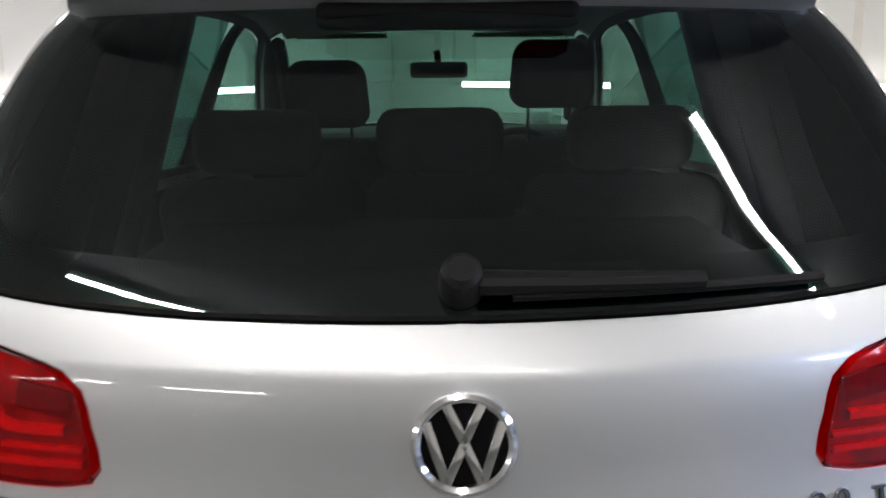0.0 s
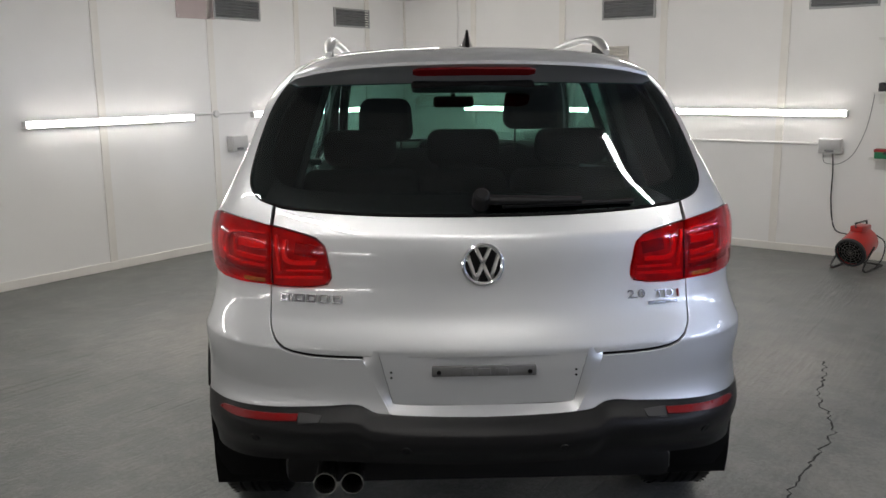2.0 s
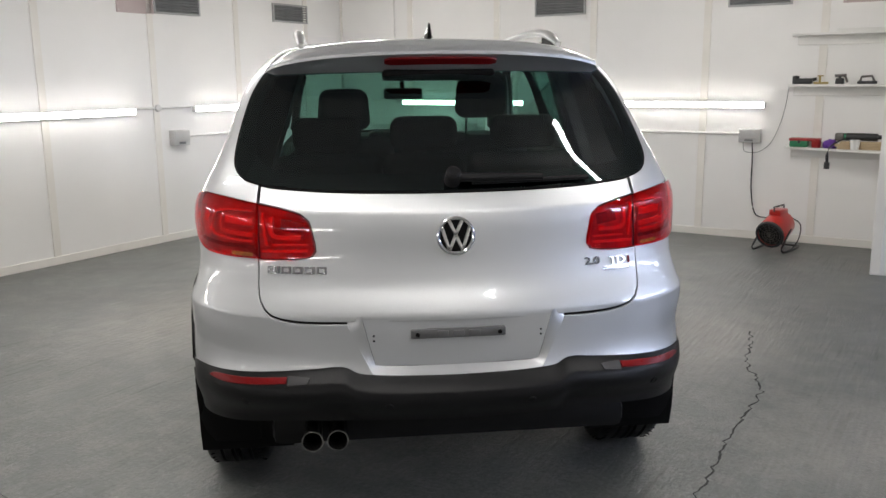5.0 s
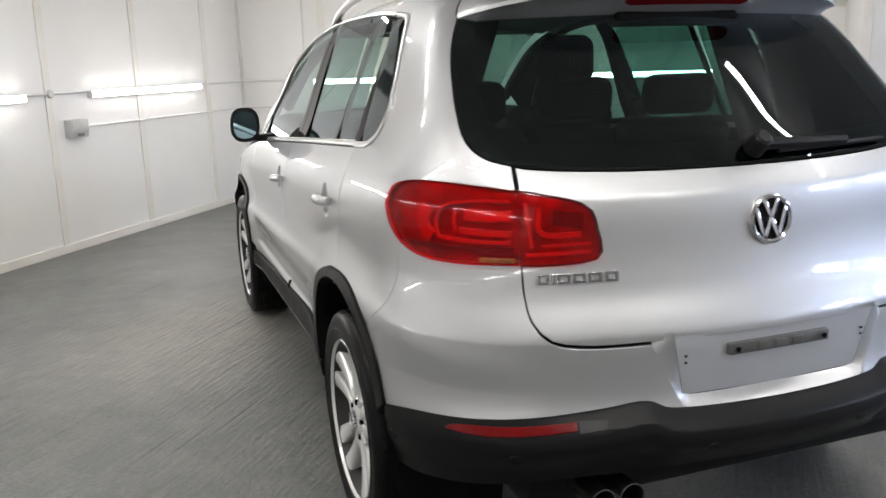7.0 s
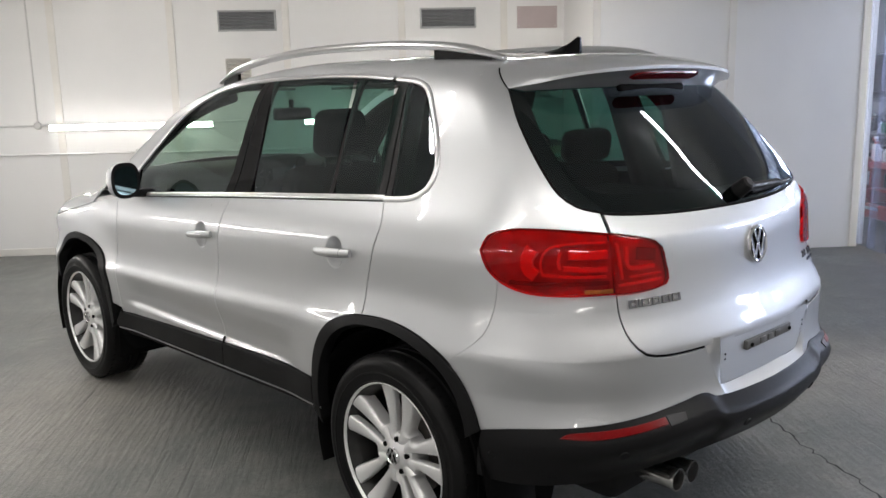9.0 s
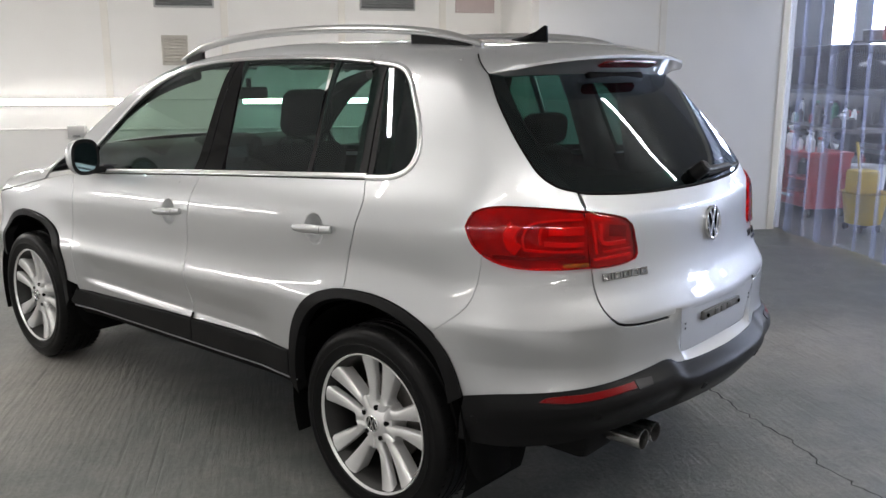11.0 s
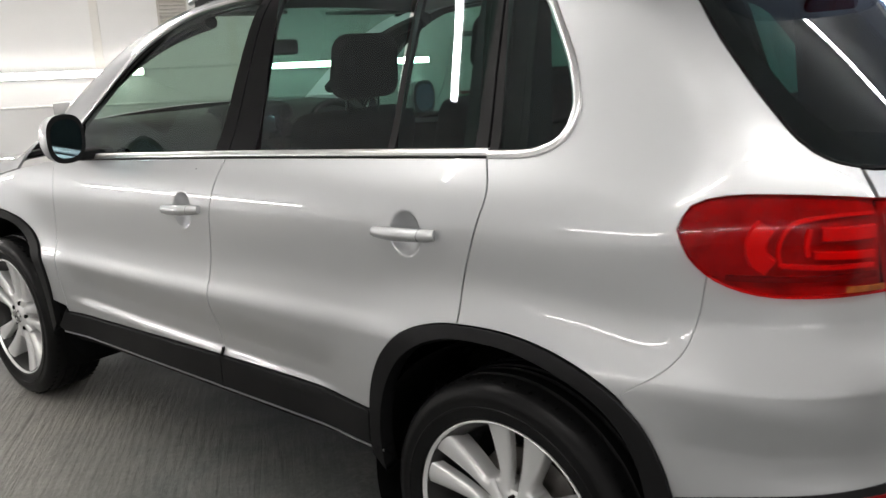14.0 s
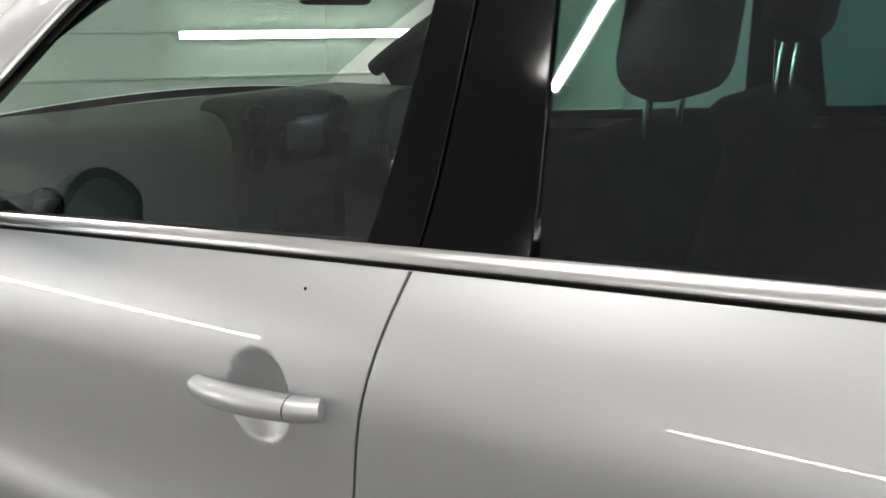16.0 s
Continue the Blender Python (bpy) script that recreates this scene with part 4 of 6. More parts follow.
cant_p, _ = unroll(cant[:, 0], cant[:, 1])
roof_half = lambda y: float(np.interp(y, cant_p[:, 1], -cant_p[:, 0])) + 0.006
roof_edge = lambda y: float(np.interp(y, [0.715, 0.726, 0.752], [0.514, 0.522, 0.542])) if y < 0.753 else roof_half(y)
roof = skin("roof", top_loop(0.716, 2.44, roof_edge), paint, car, PAINT_LABEL, mapper=over, gap=0.05, edge=0, depth=0.01)
skin("windscreen", top_loop(2.45, 3.36, lambda y: 0.545 + 0.10 * (y - 2.45)), clear_glass, car, "large green tinted windscreen", mapper=over, gap=0.06, edge=0, depth=0)
wing_top = spline([(-2.36, 1.03), (-2.60, 0.985), (-2.95, 0.915), (-3.25, 0.85), (-3.5, 0.80)], G)
wing_p, _ = unroll(wing_top[:, 0], wing_top[:, 1])
bonnet_half = lambda y: float(np.interp(y, wing_p[:, 1], -wing_p[:, 0])) - 0.001
skin("bonnet", top_loop(3.366, 4.28, bonnet_half), paint, car, PAINT_LABEL, mapper=over, gap=0.06, edge=0.002, depth=0.01)
nose_loop = loop_of(straight((-0.74, 0.30), (0.74, 0.30), 0.05), straight((0.74, 0.30), (0.72, 0.84), 0.05), straight((0.72, 0.84), (-0.72, 0.84), 0.05), straight((-0.72, 0.84), (-0.74, 0.30), 0.05))
skin("front_bumper", nose_loop, paint, car, PAINT_LABEL, mapper=ahead, gap=0.06, edge=0, depth=0.01)

skin("cowl", top_loop(3.325, 3.39, lambda y: 0.64), plastic_black, car, mapper=over, gap=0.06, edge=0, depth=0, away=-0.006)

# spoiler over the rear window
def spoiler_row(x):
    """One slice of the spoiler, wider towards its tail: the top from front to tail, then the rear face down to the glass."""
    def tail_of(q):
        e = abs(q) / 0.605
        y_low = 0.512 + 0.26 * q * q
        return y_low, y_low - 0.036 - 0.074 * (1 - e ** 6), 1.608 - 0.075 * q * q - 0.026 * e ** 6, 1.535 - 0.03 * q * q
    y_front = 0.775 - 0.05 * (abs(x) / 0.605) ** 4
    p, _ = over(np.array([x]), np.array([y_front]))
    zf = p[0][2]
    q = x * 1.13
    y_low, y_tail, z_tail, z_low = tail_of(q)
    row = []
    for k in np.linspace(0, 1, 9):
        y = y_front + (y_tail + 0.012 - y_front) * k
        z = zf + (z_tail - zf) * k + 0.018 * math.sin(math.pi * k) * (1 - (abs(q) / 0.605) ** 4)
        row.append((x + (q - x) * k, y, z + 0.001))
    row += [(q, y_tail + 0.002, z_tail - 0.006), (q, y_tail + 0.003, z_tail - 0.016)]
    for k in np.linspace(0, 1, 6)[1:]:
        row.append((q, y_tail + 0.003 + (y_low - y_tail) * k, z_tail - 0.016 + (z_low - z_tail + 0.016) * k + 0.006 * math.sin(math.pi * k)))
    return np.array(row)


# its ends close on the seam beside the rear window
seam_uz = straight((0.195, 1.600), (0.292, 1.537), 0.0145)
seam_p, seam_n = unroll(seam_uz[:, 0], seam_uz[:, 1])
seam_p = seam_p + seam_n * 0.001
t9 = np.linspace(0, 1, 9)
seam_top = np.stack([np.interp(t9, np.linspace(0, 1, len(seam_p)), seam_p[:, i]) for i in range(3)], -1)
seam_row = np.concatenate([seam_top, np.tile(seam_p[-1], (7, 1))])
left_end = [seam_row + (spoiler_row(-0.495) - seam_row) * k for k in (0, 0.12, 0.27, 0.45, 0.64, 0.82)]
right_end = [r * [-1, 1, 1] for r in left_end]
sections = left_end + [spoiler_row(x) for x in np.linspace(-0.495, 0.495, 43)] + right_end[::-1]
bm = bmesh.new()
grid = [[bm.verts.new(p) for p in row] for row in sections]
for i in range(len(grid) - 1):
    for j in range(len(grid[0]) - 1):
        bm.faces.new((grid[i][j], grid[i + 1][j], grid[i + 1][j + 1], grid[i][j + 1]))
bmesh.ops.remove_doubles(bm, verts=bm.verts, dist=1e-5)
bmesh.ops.recalc_face_normals(bm, faces=bm.faces)
spoiler = part("roof_spoiler", bm, paint, car, PAINT_LABEL, angle=40)
# brake light set into its rear face
bm = bmesh.new()
rows = []
for x in np.linspace(-0.19, 0.19, 21):
    yt, zt = 0.402 + 0.26 * x * x, 1.608 - 0.075 * x * x
    yl, zl = 0.512 + 0.26 * x * x, 1.535 - 0.03 * x * x
    k0, k1 = 0.22, 0.66
    if abs(x) > 0.178:
        k0, k1 = 0.32, 0.58
    row = []
    for k, o in ((k0, -0.004), (k0 + 0.04, 0.005), (k1 - 0.04, 0.005), (k1, -0.004)):
        y, z = yt + (yl - yt) * k, zt - 0.016 + (zl - zt + 0.016) * k + 0.006 * math.sin(math.pi * k)
        row.append(bm.verts.new((x, y - o * 0.6, z - o * 0.8)))
    rows.append(row)
for a, b in zip(rows, rows[1:]):
    for j in range(3):
        bm.faces.new((a[j], b[j], b[j + 1], a[j + 1]))
bm.faces.new(rows[0])
bm.faces.new(rows[-1][::-1])
bmesh.ops.recalc_face_normals(bm, faces=bm.faces)
part("brake_light", bm, lens_dark, spoiler, "dark red high brake light strip")
washer = part("washer_box", box(-0.195, 0.195, 0.50, 0.56, 1.505, 1.545, 0.014, seg=3), gap_black, spoiler)
ribbon("spoiler_seal", np.stack([np.linspace(-0.60, 0.60, 40), 0.778 - 0.05 * (np.abs(np.linspace(-1, 1, 40))) ** 4], -1)[6:-6], [(-0.0016, 0.0005), (0.0016, 0.0005)], gap_black, spoiler, mapper=over, away=0.001)
for side in (1, -1):
    ribbon("spoiler_seal", seam_uz, [(-0.0025, 0.0), (-0.001, 0.001), (0.001, 0.001), (0.0025, 0.0)], gap_black, spoiler, side=side, away=0.0015)

# roof rails
for side in (1, -1):
    path = spline([(0.752, 1.634), (0.86, 1.660), (1.00, 1.681), (1.20, 1.695), (1.50, 1.702), (1.85, 1.695), (2.15, 1.673), (2.38, 1.637), (2.54, 1.588)], 0.04)
    xr = lambda y: -(0.476 + 0.022 * min(1, max(0, (y - 0.75) / 1.8)) + 0.030 * math.sin(math.pi * min(1, max(0, (y - 0.75) / 1.8))))
    pts = [(xr(y) * side, y, z) for y, z in path]
    n = len(pts)
    rail = part("roof_rail", tube(pts, [0.020 * (0.55 + 0.45 * min(1, min(i, n - 1 - i) / 4)) for i in range(n)], 12, flat=0.8), satin, car, "satin silver roof rail")
    for y0, y1 in ((0.80, 1.06), (2.36, 2.50)):
        bm = bmesh.new()
        ys = np.linspace(y0, y1, 9)
        for dx in (-0.008, 0.008):
            tp = [bm.verts.new((xr(y) * side + dx, y, np.interp(y, path[:, 0], path[:, 1]))) for y in ys]
            bt = [bm.verts.new((xr(y) * side + dx, y, np.interp(y, path[:, 0], path[:, 1]) - 0.07)) for y in ys]
            for i in range(8):
                bm.faces.new((tp[i], tp[i + 1], bt[i + 1], bt[i]))
        part("rail_foot", bm, plastic_black, rail, smooth=False)

# aerial fin
bm = bmesh.new()
prof = [(0.0, 0.070, 0.005), (0.012, 0.072, 0.007), (0.05, 0.046, 0.012), (0.10, 0.026, 0.017), (0.16, 0.012, 0.020), (0.19, 0.0, 0.008)]
rows = []
for y, h, w in prof:
    rows.append([bm.verts.new((sx * w * k, 0.815 + y, 1.648 + 0.01 * y / 0.2 + hz)) for sx, k, hz in ((-1, 2.4, -0.01), (-1, 1.6, 0.008 if h > 0.02 else 0.0), (-1, 0.5, h * 0.95), (1, 0.5, h * 0.95), (1, 1.6, 0.008 if h > 0.02 else 0.0), (1, 2.4, -0.01))])
for a, b in zip(rows, rows[1:]):
    for j in range(5):
        bm.faces.new((a[j], a[j + 1], b[j + 1], b[j]))
bm.faces.new(rows[0])
bm.faces.new(rows[-1][::-1])
bmesh.ops.recalc_face_normals(bm, faces=bm.faces)
part("aerial_fin", bm, gloss_black, car, "black shark fin aerial", angle=60)

# rear wiper
wiper = part("rear_wiper", lathe([(0.032, 0.0), (0.032, 0.016), (0.026, 0.023), (0.0, 0.026), (-0.03, 0.026)], 24, axis="Z"), plastic_black, car, "black rear wiper", at=look((0.0, 0.165, 1.212), (0, 1.2, 0.35)))
arm_line = straight((0.02, 1.193), (0.285, 1.190), 0.03)


def on_screen(x, z, off):
    P, N = unroll(np.array([BEND_L + abs(BEND_X) - abs(x)]), np.array([z]))
    s = 1 if x <= 0 else -1
    return Vector((P[0][0] * s + N[0][0] * s * off, P[0][1] + N[0][1] * off, P[0][2] + N[0][2] * off))


pts = [on_screen(x, z, 0.028 - 0.020 * x) for x, z in arm_line]
part("wiper_arm", tube(pts, [0.0165 - 0.005 * i / len(pts) for i in range(len(pts))], 10, flat=0.9), plastic_black, wiper).matrix_parent_inverse = wiper.matrix_basis.inverted()
blade = straight((0.06, 1.184), (0.438, 1.187), 0.03)
part("wiper_blade", tube([on_screen(x, z, 0.014) for x, z in blade], 0.007, 8), plastic_black, wiper).matrix_parent_inverse = wiper.matrix_basis.inverted()

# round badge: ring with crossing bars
def badge(r, parent, at, name="badge"):
    b = part(name, lathe([(0, 0), (0, r * 0.86), (0.002, r * 0.86)], 40, axis="Z"), gloss_black, parent, "round chrome badge on black", at=at)
    part("ring", lathe([(0.0, r * 0.80), (0.006, r * 0.825), (0.009, r * 0.91), (0.006, r), (-0.003, r * 1.01)], 48, axis="Z"), chrome, b)
    w = r * 0.185
    for x0, y0, x1, y1 in ((-0.34, 0.80, 0.0, 0.06), (0.34, 0.80, 0.0, 0.06), (-0.72, 0.46, -0.34, -0.74), (0.72, 0.46, 0.34, -0.74), (-0.34, -0.74, 0.0, 0.04), (0.34, -0.74, 0.0, 0.04)):
        a, c = Vector((x0 * r, y0 * r, 0.003)), Vector((x1 * r, y1 * r, 0.003))
        d = (c - a)
        m = Matrix.Translation((a + c) / 2) @ Matrix.Rotation(math.atan2(d.y, d.x), 4, "Z")
        part("bar", box(-d.length / 2, d.length / 2, -w / 2, w / 2, -0.002, 0.004, 0.0012), chrome, b, at=m)
    return b


P, N = unroll(np.array([BEND_L + 0.42]), np.array([1.035]))
badge(0.0605, tailgate, Matrix.Translation(Vector(P[0]) + Vector(N[0]) * 0.003) @ look((0, 0, 0), (0, 1, -0.10)))

# lettering on the gate: name as plain blocks, engine size as read
def on_gate(x, z, off=0.002):
    p = on_screen(x, z, off)
    q = on_screen(x + 0.01, z, off)
    r = on_screen(x, z + 0.01, off)
    a, b = (q - p).normalized(), (r - p).normalized()
    n = a.cross(b).normalized()
    return Matrix.Translation(p) @ Matrix((a, b - a * a.dot(b), n)).transposed().to_4x4()


for x, w in ((0.0, 0.027), (0.031, 0.008), (0.043, 0.032), (0.079, 0.031), (0.114, 0.033), (0.151, 0.032)):
    bm = box(0, min(w, 0.0075), -0.0115, 0.0115, 0, 0.004, 0.0008)
    if w > 0.01:
        box(w - 0.0075, w, -0.0115, 0.0115, 0, 0.004, 0.0008, bm)
        box(0.0075, w - 0.0075, 0.0055, 0.0115, 0, 0.004, 0.0008, bm)
        box(0.0075, w - 0.0075, -0.0115, -0.0055, 0, 0.004, 0.0008, bm)
    part("name_block", bm, dark_chrome, tailgate, "dark chrome block", at=on_gate(-0.533 + 0.705 * x, 0.931), smooth=False)


def lettering(text, size, mat, parent, at, name):
    cu = bpy.data.curves.new(name, "FONT")
    cu.body, cu.size, cu.extrude, cu.bevel_depth = text, size, 0.0018, 0.0004
    ob = bpy.data.objects.new(name, cu)
    me = bpy.data.meshes.new_from_object(ob)
    bpy.data.objects.remove(ob)
    me.materials.append(mat)
    o = new(name, me)
    o.parent, o.matrix_basis = parent, at
    return o


wide_type = Matrix.Diagonal((1.35, 1, 1, 1))
lettering("2.0", 0.034, dark_chrome, tailgate, on_gate(0.421, 0.920, 0.003) @ wide_type, "engine_size_lettering")
lettering("TD", 0.034, dark_chrome, tailgate, on_gate(0.480, 0.916, 0.003) @ wide_type, "engine_type_lettering")
lettering("I", 0.034, reflector_red, tailgate, on_gate(0.529, 0.913, 0.003) @ wide_type, "engine_type_lettering")
part("drive_badge", box(0, 0.098, -0.006, 0.005, 0, 0.002, 0.0008), dark_chrome, tailgate, at=on_gate(0.463, 0.904), smooth=False)

# twin exhaust pipes
for x in (-0.463, -0.383):
    part("exhaust_pipe", lathe([(0.40, 0.028), (0.10, 0.033), (0.089, 0.0345), (0.0865, 0.0340), (0.0865, 0.0315), (0.12, 0.030), (0.35, 0.027)], 28, axis="Y"), exhaust_steel, car, "dull steel exhaust tip", at=pose(x, 0, 0.392))
    part("exhaust_inside", lathe([(0.20, 0.0), (0.20, 0.0285)], 20, axis="Y"), gap_black, car, at=pose(x, 0, 0.392))
part("silencer", box(-0.56, -0.1, 0.42, 0.60, 0.28, 0.42, 0.05, seg=3), dark_metal, car)

# underbody and wheel housings
part("underbody", box(-0.60, 0.60, 0.22, 4.25, 0.32, 0.42, 0.03), plastic_black, car)
for side in (1, -1):
    for ay in (REAR_AXLE, FRONT_AXLE):
        bm = lathe([(-0.875, 0.428), (-0.55, 0.428), (-0.54, 0.30), (-0.54, 0.0)], 40, arc=(-20, 200))
        part("wheel_housing", bm, gap_black, car, at=pose(0, ay, HUB_Z, 0, 0, 0 if side > 0 else 180))
    # mud flaps
    for y, lean in ((0.490, 0), (3.06, 0)):
        bm = bmesh.new()
        rows = []
        for i, z in enumerate(np.linspace(0.25, 0.52, 8)):
            k = i / 7
            yy = y - 0.025 * (1 - k) + 0.01 * k
            rows.append([bm.verts.new((side * -(0.66 + t * (0.225 - 0.01 * (1 - k) - 0.055 * (1 - k) ** 5)), yy - 0.012 * math.sin(math.pi * t), z)) for t in np.linspace(0, 1, 7)])
        for a, b in zip(rows, rows[1:]):
            for j in range(6):
                bm.faces.new((a[j], a[j + 1], b[j + 1], b[j]))
        bmesh.ops.solidify(bm, geom=list(bm.faces), thickness=0.008)
        part("mud_flap", bm, plastic_black, car, "black rubber mud flap")

# wheels: tyre, rim, five pairs of spokes
def build_wheel():
    root = thing("wheel_maker", "silver alloy wheel", "wheel")
    tyre_prof = [(0.100, 0.236), (0.109, 0.2425), (0.113, 0.247), (0.1155, 0.249), (0.1155, 0.252), (0.1185, 0.262), (0.1205, 0.280), (0.122, 0.2815), (0.122, 0.2845), (0.1205, 0.286), (0.119, 0.305), (0.1195, 0.307), (0.117, 0.317), (0.108, 0.333), (0.095, 0.341), (0.078, 0.3445), (0.058, 0.3455), (0.054, 0.338), (0.049, 0.338), (0.045, 0.346),
                 (0.018, 0.3465), (0.014, 0.338), (0.009, 0.338), (0.005, 0.3465)]
    tyre_prof = [(h, r + 0.0098 * min(1, max(0, (0.305 - r) / 0.060))) for h, r in tyre_prof]
    prof = tyre_prof + [(-h, r) for h, r in tyre_prof[::-1]]
    tyre = part("tyre", lathe([(-h, r) for h, r in prof], 72), rubber, root, "black rubber tyre with clean tread", angle=30)
    bm = bmesh.new()
    for i in range(60):
        a = 2 * math.pi * i / 60
        for s in (-1, 1):
            box(-0.012, 0.012, -0.0012, 0.0012, -0.002, 0.0015, 0, bm)
            bmesh.ops.transform(bm, matrix=Matrix.Rotation(a + s * 0.02, 4, "X") @ Matrix.Translation((s * 0.085, 0, 0.3435)) @ Matrix.Rotation(s * -0.3, 4, "Y"), verts=bm.verts[-8:])
    tagged(part("tread_block_edge", bm, gap_black, tyre, smooth=False), kind="stuff")
    part("rim", lathe([(-0.098, 0.2425), (-0.112, 0.2420), (-0.1135, 0.2400), (-0.112, 0.2375), (-0.104, 0.2345)], 72), alloy, root, "silver alloy rim")
    part("rim_barrel", lathe([(-0.104, 0.2345), (-0.085, 0.224), (-0.06, 0.214), (0.09, 0.205), (0.10, 0.225)], 72), barrel_shade, root, "inner rim with its shade put into the colour")
    part("brake_disc", lathe([(-0.01, 0.06), (-0.012, 0.15), (0.0, 0.152), (0.0, 0.06)], 48), dark_metal, root)
    # black disc behind the spokes stands in for the shade there
    part("hub_barrel", lathe([(0.02, 0.0), (0.02, 0.205)], 48), gap_black, root)
    part("hub", lathe([(-0.094, 0.0), (-0.094, 0.034), (-0.088, 0.046), (-0.078, 0.075), (-0.05, 0.082), (0.0, 0.08)], 40), alloy, root)

    def slot_side(r):
        """Half the width of the slot between the two spokes of a pair, round at its inner end."""
        if r < 0.0605:
            return 0.0
        full = 0.0105 + 0.0105 * (r - 0.06) / 0.176
        return full * math.sqrt(1 - max(0, (0.070 - r) / 0.0095) ** 2)

    def window_side(r):
        """The outer edge of a spoke: neighbours meet near the hub in a round fillet."""
        if r <= 0.080:
            return r * math.tan(math.pi / 5) + 0.0004
        edge = 0.044 + 0.042 * (r - 0.105) / 0.131
        return edge + 0.0300 * (1 - math.sqrt(1 - (max(0, 0.106 - r) / 0.026) ** 2)) * 0.75

    for k in range(5):
        for s in (-1, 1):
            bm = bmesh.new()
            rows = []
            for r in (0.040, 0.050, 0.058, 0.0615, 0.064, 0.068, 0.074, 0.080, 0.0803, 0.0815, 0.084, 0.088, 0.093, 0.099, 0.106, 0.120, 0.140, 0.165, 0.190, 0.215, 0.236):
                inner = slot_side(r)
                outer = window_side(r)
                mid, w = (inner + outer) / 2, (outer - inner) / 2
                t = (r - 0.060) / 0.176
                d = -0.087 + 0.007 * math.sin(math.pi * min(1, max(0, t))) - 0.015 * t
                row = []
                for x, dd in ((inner - 0.0005, 0.026), (inner, 0.010), (inner + 0.0012, 0.0035), (inner + 0.005, 0.0005), (mid, -0.0015),
                              (outer - 0.007, 0.0010), (outer - 0.002, 0.0050), (outer + 0.0005, 0.013), (outer + 0.002, 0.050)):
                    row.append(bm.verts.new((d + dd, s * x, r)))
                rows.append(row)
            for a, b in zip(rows, rows[1:]):
                for j in range(8):
                    bm.faces.new((a[j], a[j + 1], b[j + 1], b[j]) if s > 0 else (b[j], b[j + 1], a[j + 1], a[j]))
            bmesh.ops.recalc_face_normals(bm, faces=bm.faces)
            part("spoke", bm, alloy, root, at=Matrix.Rotation(2 * math.pi * k / 5 + 0.12, 4, "X"), angle=45)
        # raised black disc in place of a bolt hole and its shade
        part("wheel_bolt", lathe([(-0.0915, 0.0), (-0.0915, 0.0075), (-0.0905, 0.009), (-0.070, 0.009)], 16), gap_black, root, at=Matrix.Rotation(2 * math.pi * k / 5 + 0.12, 4, "X") @ pose(0, 0, 0.057))
    for o in list(root.children):
        if o is not tyre and o.name.split(".")[0] in ("rim", "rim_barrel", "spoke"):
            o.data.transform(Matrix.Diagonal((1, 1.04, 1.04, 1)))
    badge(0.030, root, pose(-0.096, 0, 0, 0, -90, 0) @ pose(0, 0, 0, 0, 0, 90), "centre_cap")
    return root


wheel = build_wheel()
placed = []
for k, (x, y, turn, roll) in enumerate(((-0.776, REAR_AXLE, 0, 0), (-0.776, FRONT_AXLE, 0, 4), (0.776, REAR_AXLE, 180, 15), (0.776, FRONT_AXLE, 180, 40))):
    m = pose(x, y, HUB_Z, 0, 0, turn) @ pose(0, 0, 0, roll, 0, 0)
    hold = part("wheel", lathe([(-0.03, 0.0), (-0.03, 0.06), (0.05, 0.06)], 24), dark_metal, car, "silver alloy wheel with paired spokes", at=m)
    for ch in wheel.children_recursive:
        if ch.parent is wheel or ch.parent.name.startswith("centre_cap"):
            o = ch.copy()
            scene.collection.objects.link(o)
            o.parent = hold
            if ch.parent is not wheel:
                o.matrix_basis = ch.parent.matrix_basis @ ch.matrix_basis
        elif ch.parent.parent is wheel:
            o = ch.copy()
            scene.collection.objects.link(o)
            o.parent = hold
for o in [*wheel.children_recursive, wheel]:
    bpy.data.objects.remove(o)

# door mirrors
for side in (1, -1):
    body_bm = bmesh.new()
    bmesh.ops.create_icosphere(body_bm, subdivisions=3, radius=1)
    for v in body_bm.verts:
        x, y, z = v.co
        k = 1.0
        v.co = Vector((math.copysign(abs(x) ** 0.75, x) * 0.070, (0.080 if y > 0 else 0.02) * y, math.copysign(abs(z) ** 0.8, z) * 0.082))
    m = part("door_mirror", body_bm, paint, car, "silver door mirror with a black foot", at=pose(-0.922 * side, 2.75, 1.150, 0, 0, 6 * side))
    g = bmesh.new()
    bmesh.ops.create_circle(g, cap_ends=True, radius=1, segments=40, matrix=Matrix.Rotation(math.pi / 2, 4, "X"))
    for v in g.verts:
        v.co = Vector((math.copysign(abs(v.co.x) ** 0.75, v.co.x) * 0.057, -0.0225, math.copysign(abs(v.co.z) ** 0.75, v.co.z) * 0.066))
    part("mirror_glass", g, mirror_mat, m, "blue tinted mirror glass")
    g = bmesh.new()
    bmesh.ops.create_circle(g, cap_ends=True, radius=1, segments=40, matrix=Matrix.Rotation(math.pi / 2, 4, "X"))
    for v in g.verts:
        v.co = Vector((math.copysign(abs(v.co.x) ** 0.75, v.co.x) * 0.0715, -0.0205, math.copysign(abs(v.co.z) ** 0.75, v.co.z) * 0.0835))
    part("mirror_rim", g, plastic_black, m)
    part("mirror_foot", box(0.05 if side > 0 else -0.19, 0.19 if side > 0 else -0.05, -0.01, 0.07, -0.085, -0.05, 0.012), plastic_black, m)

# a small chip in the paint of the front door
P, N = unroll(np.array([-1.324]), np.array([1.080]))
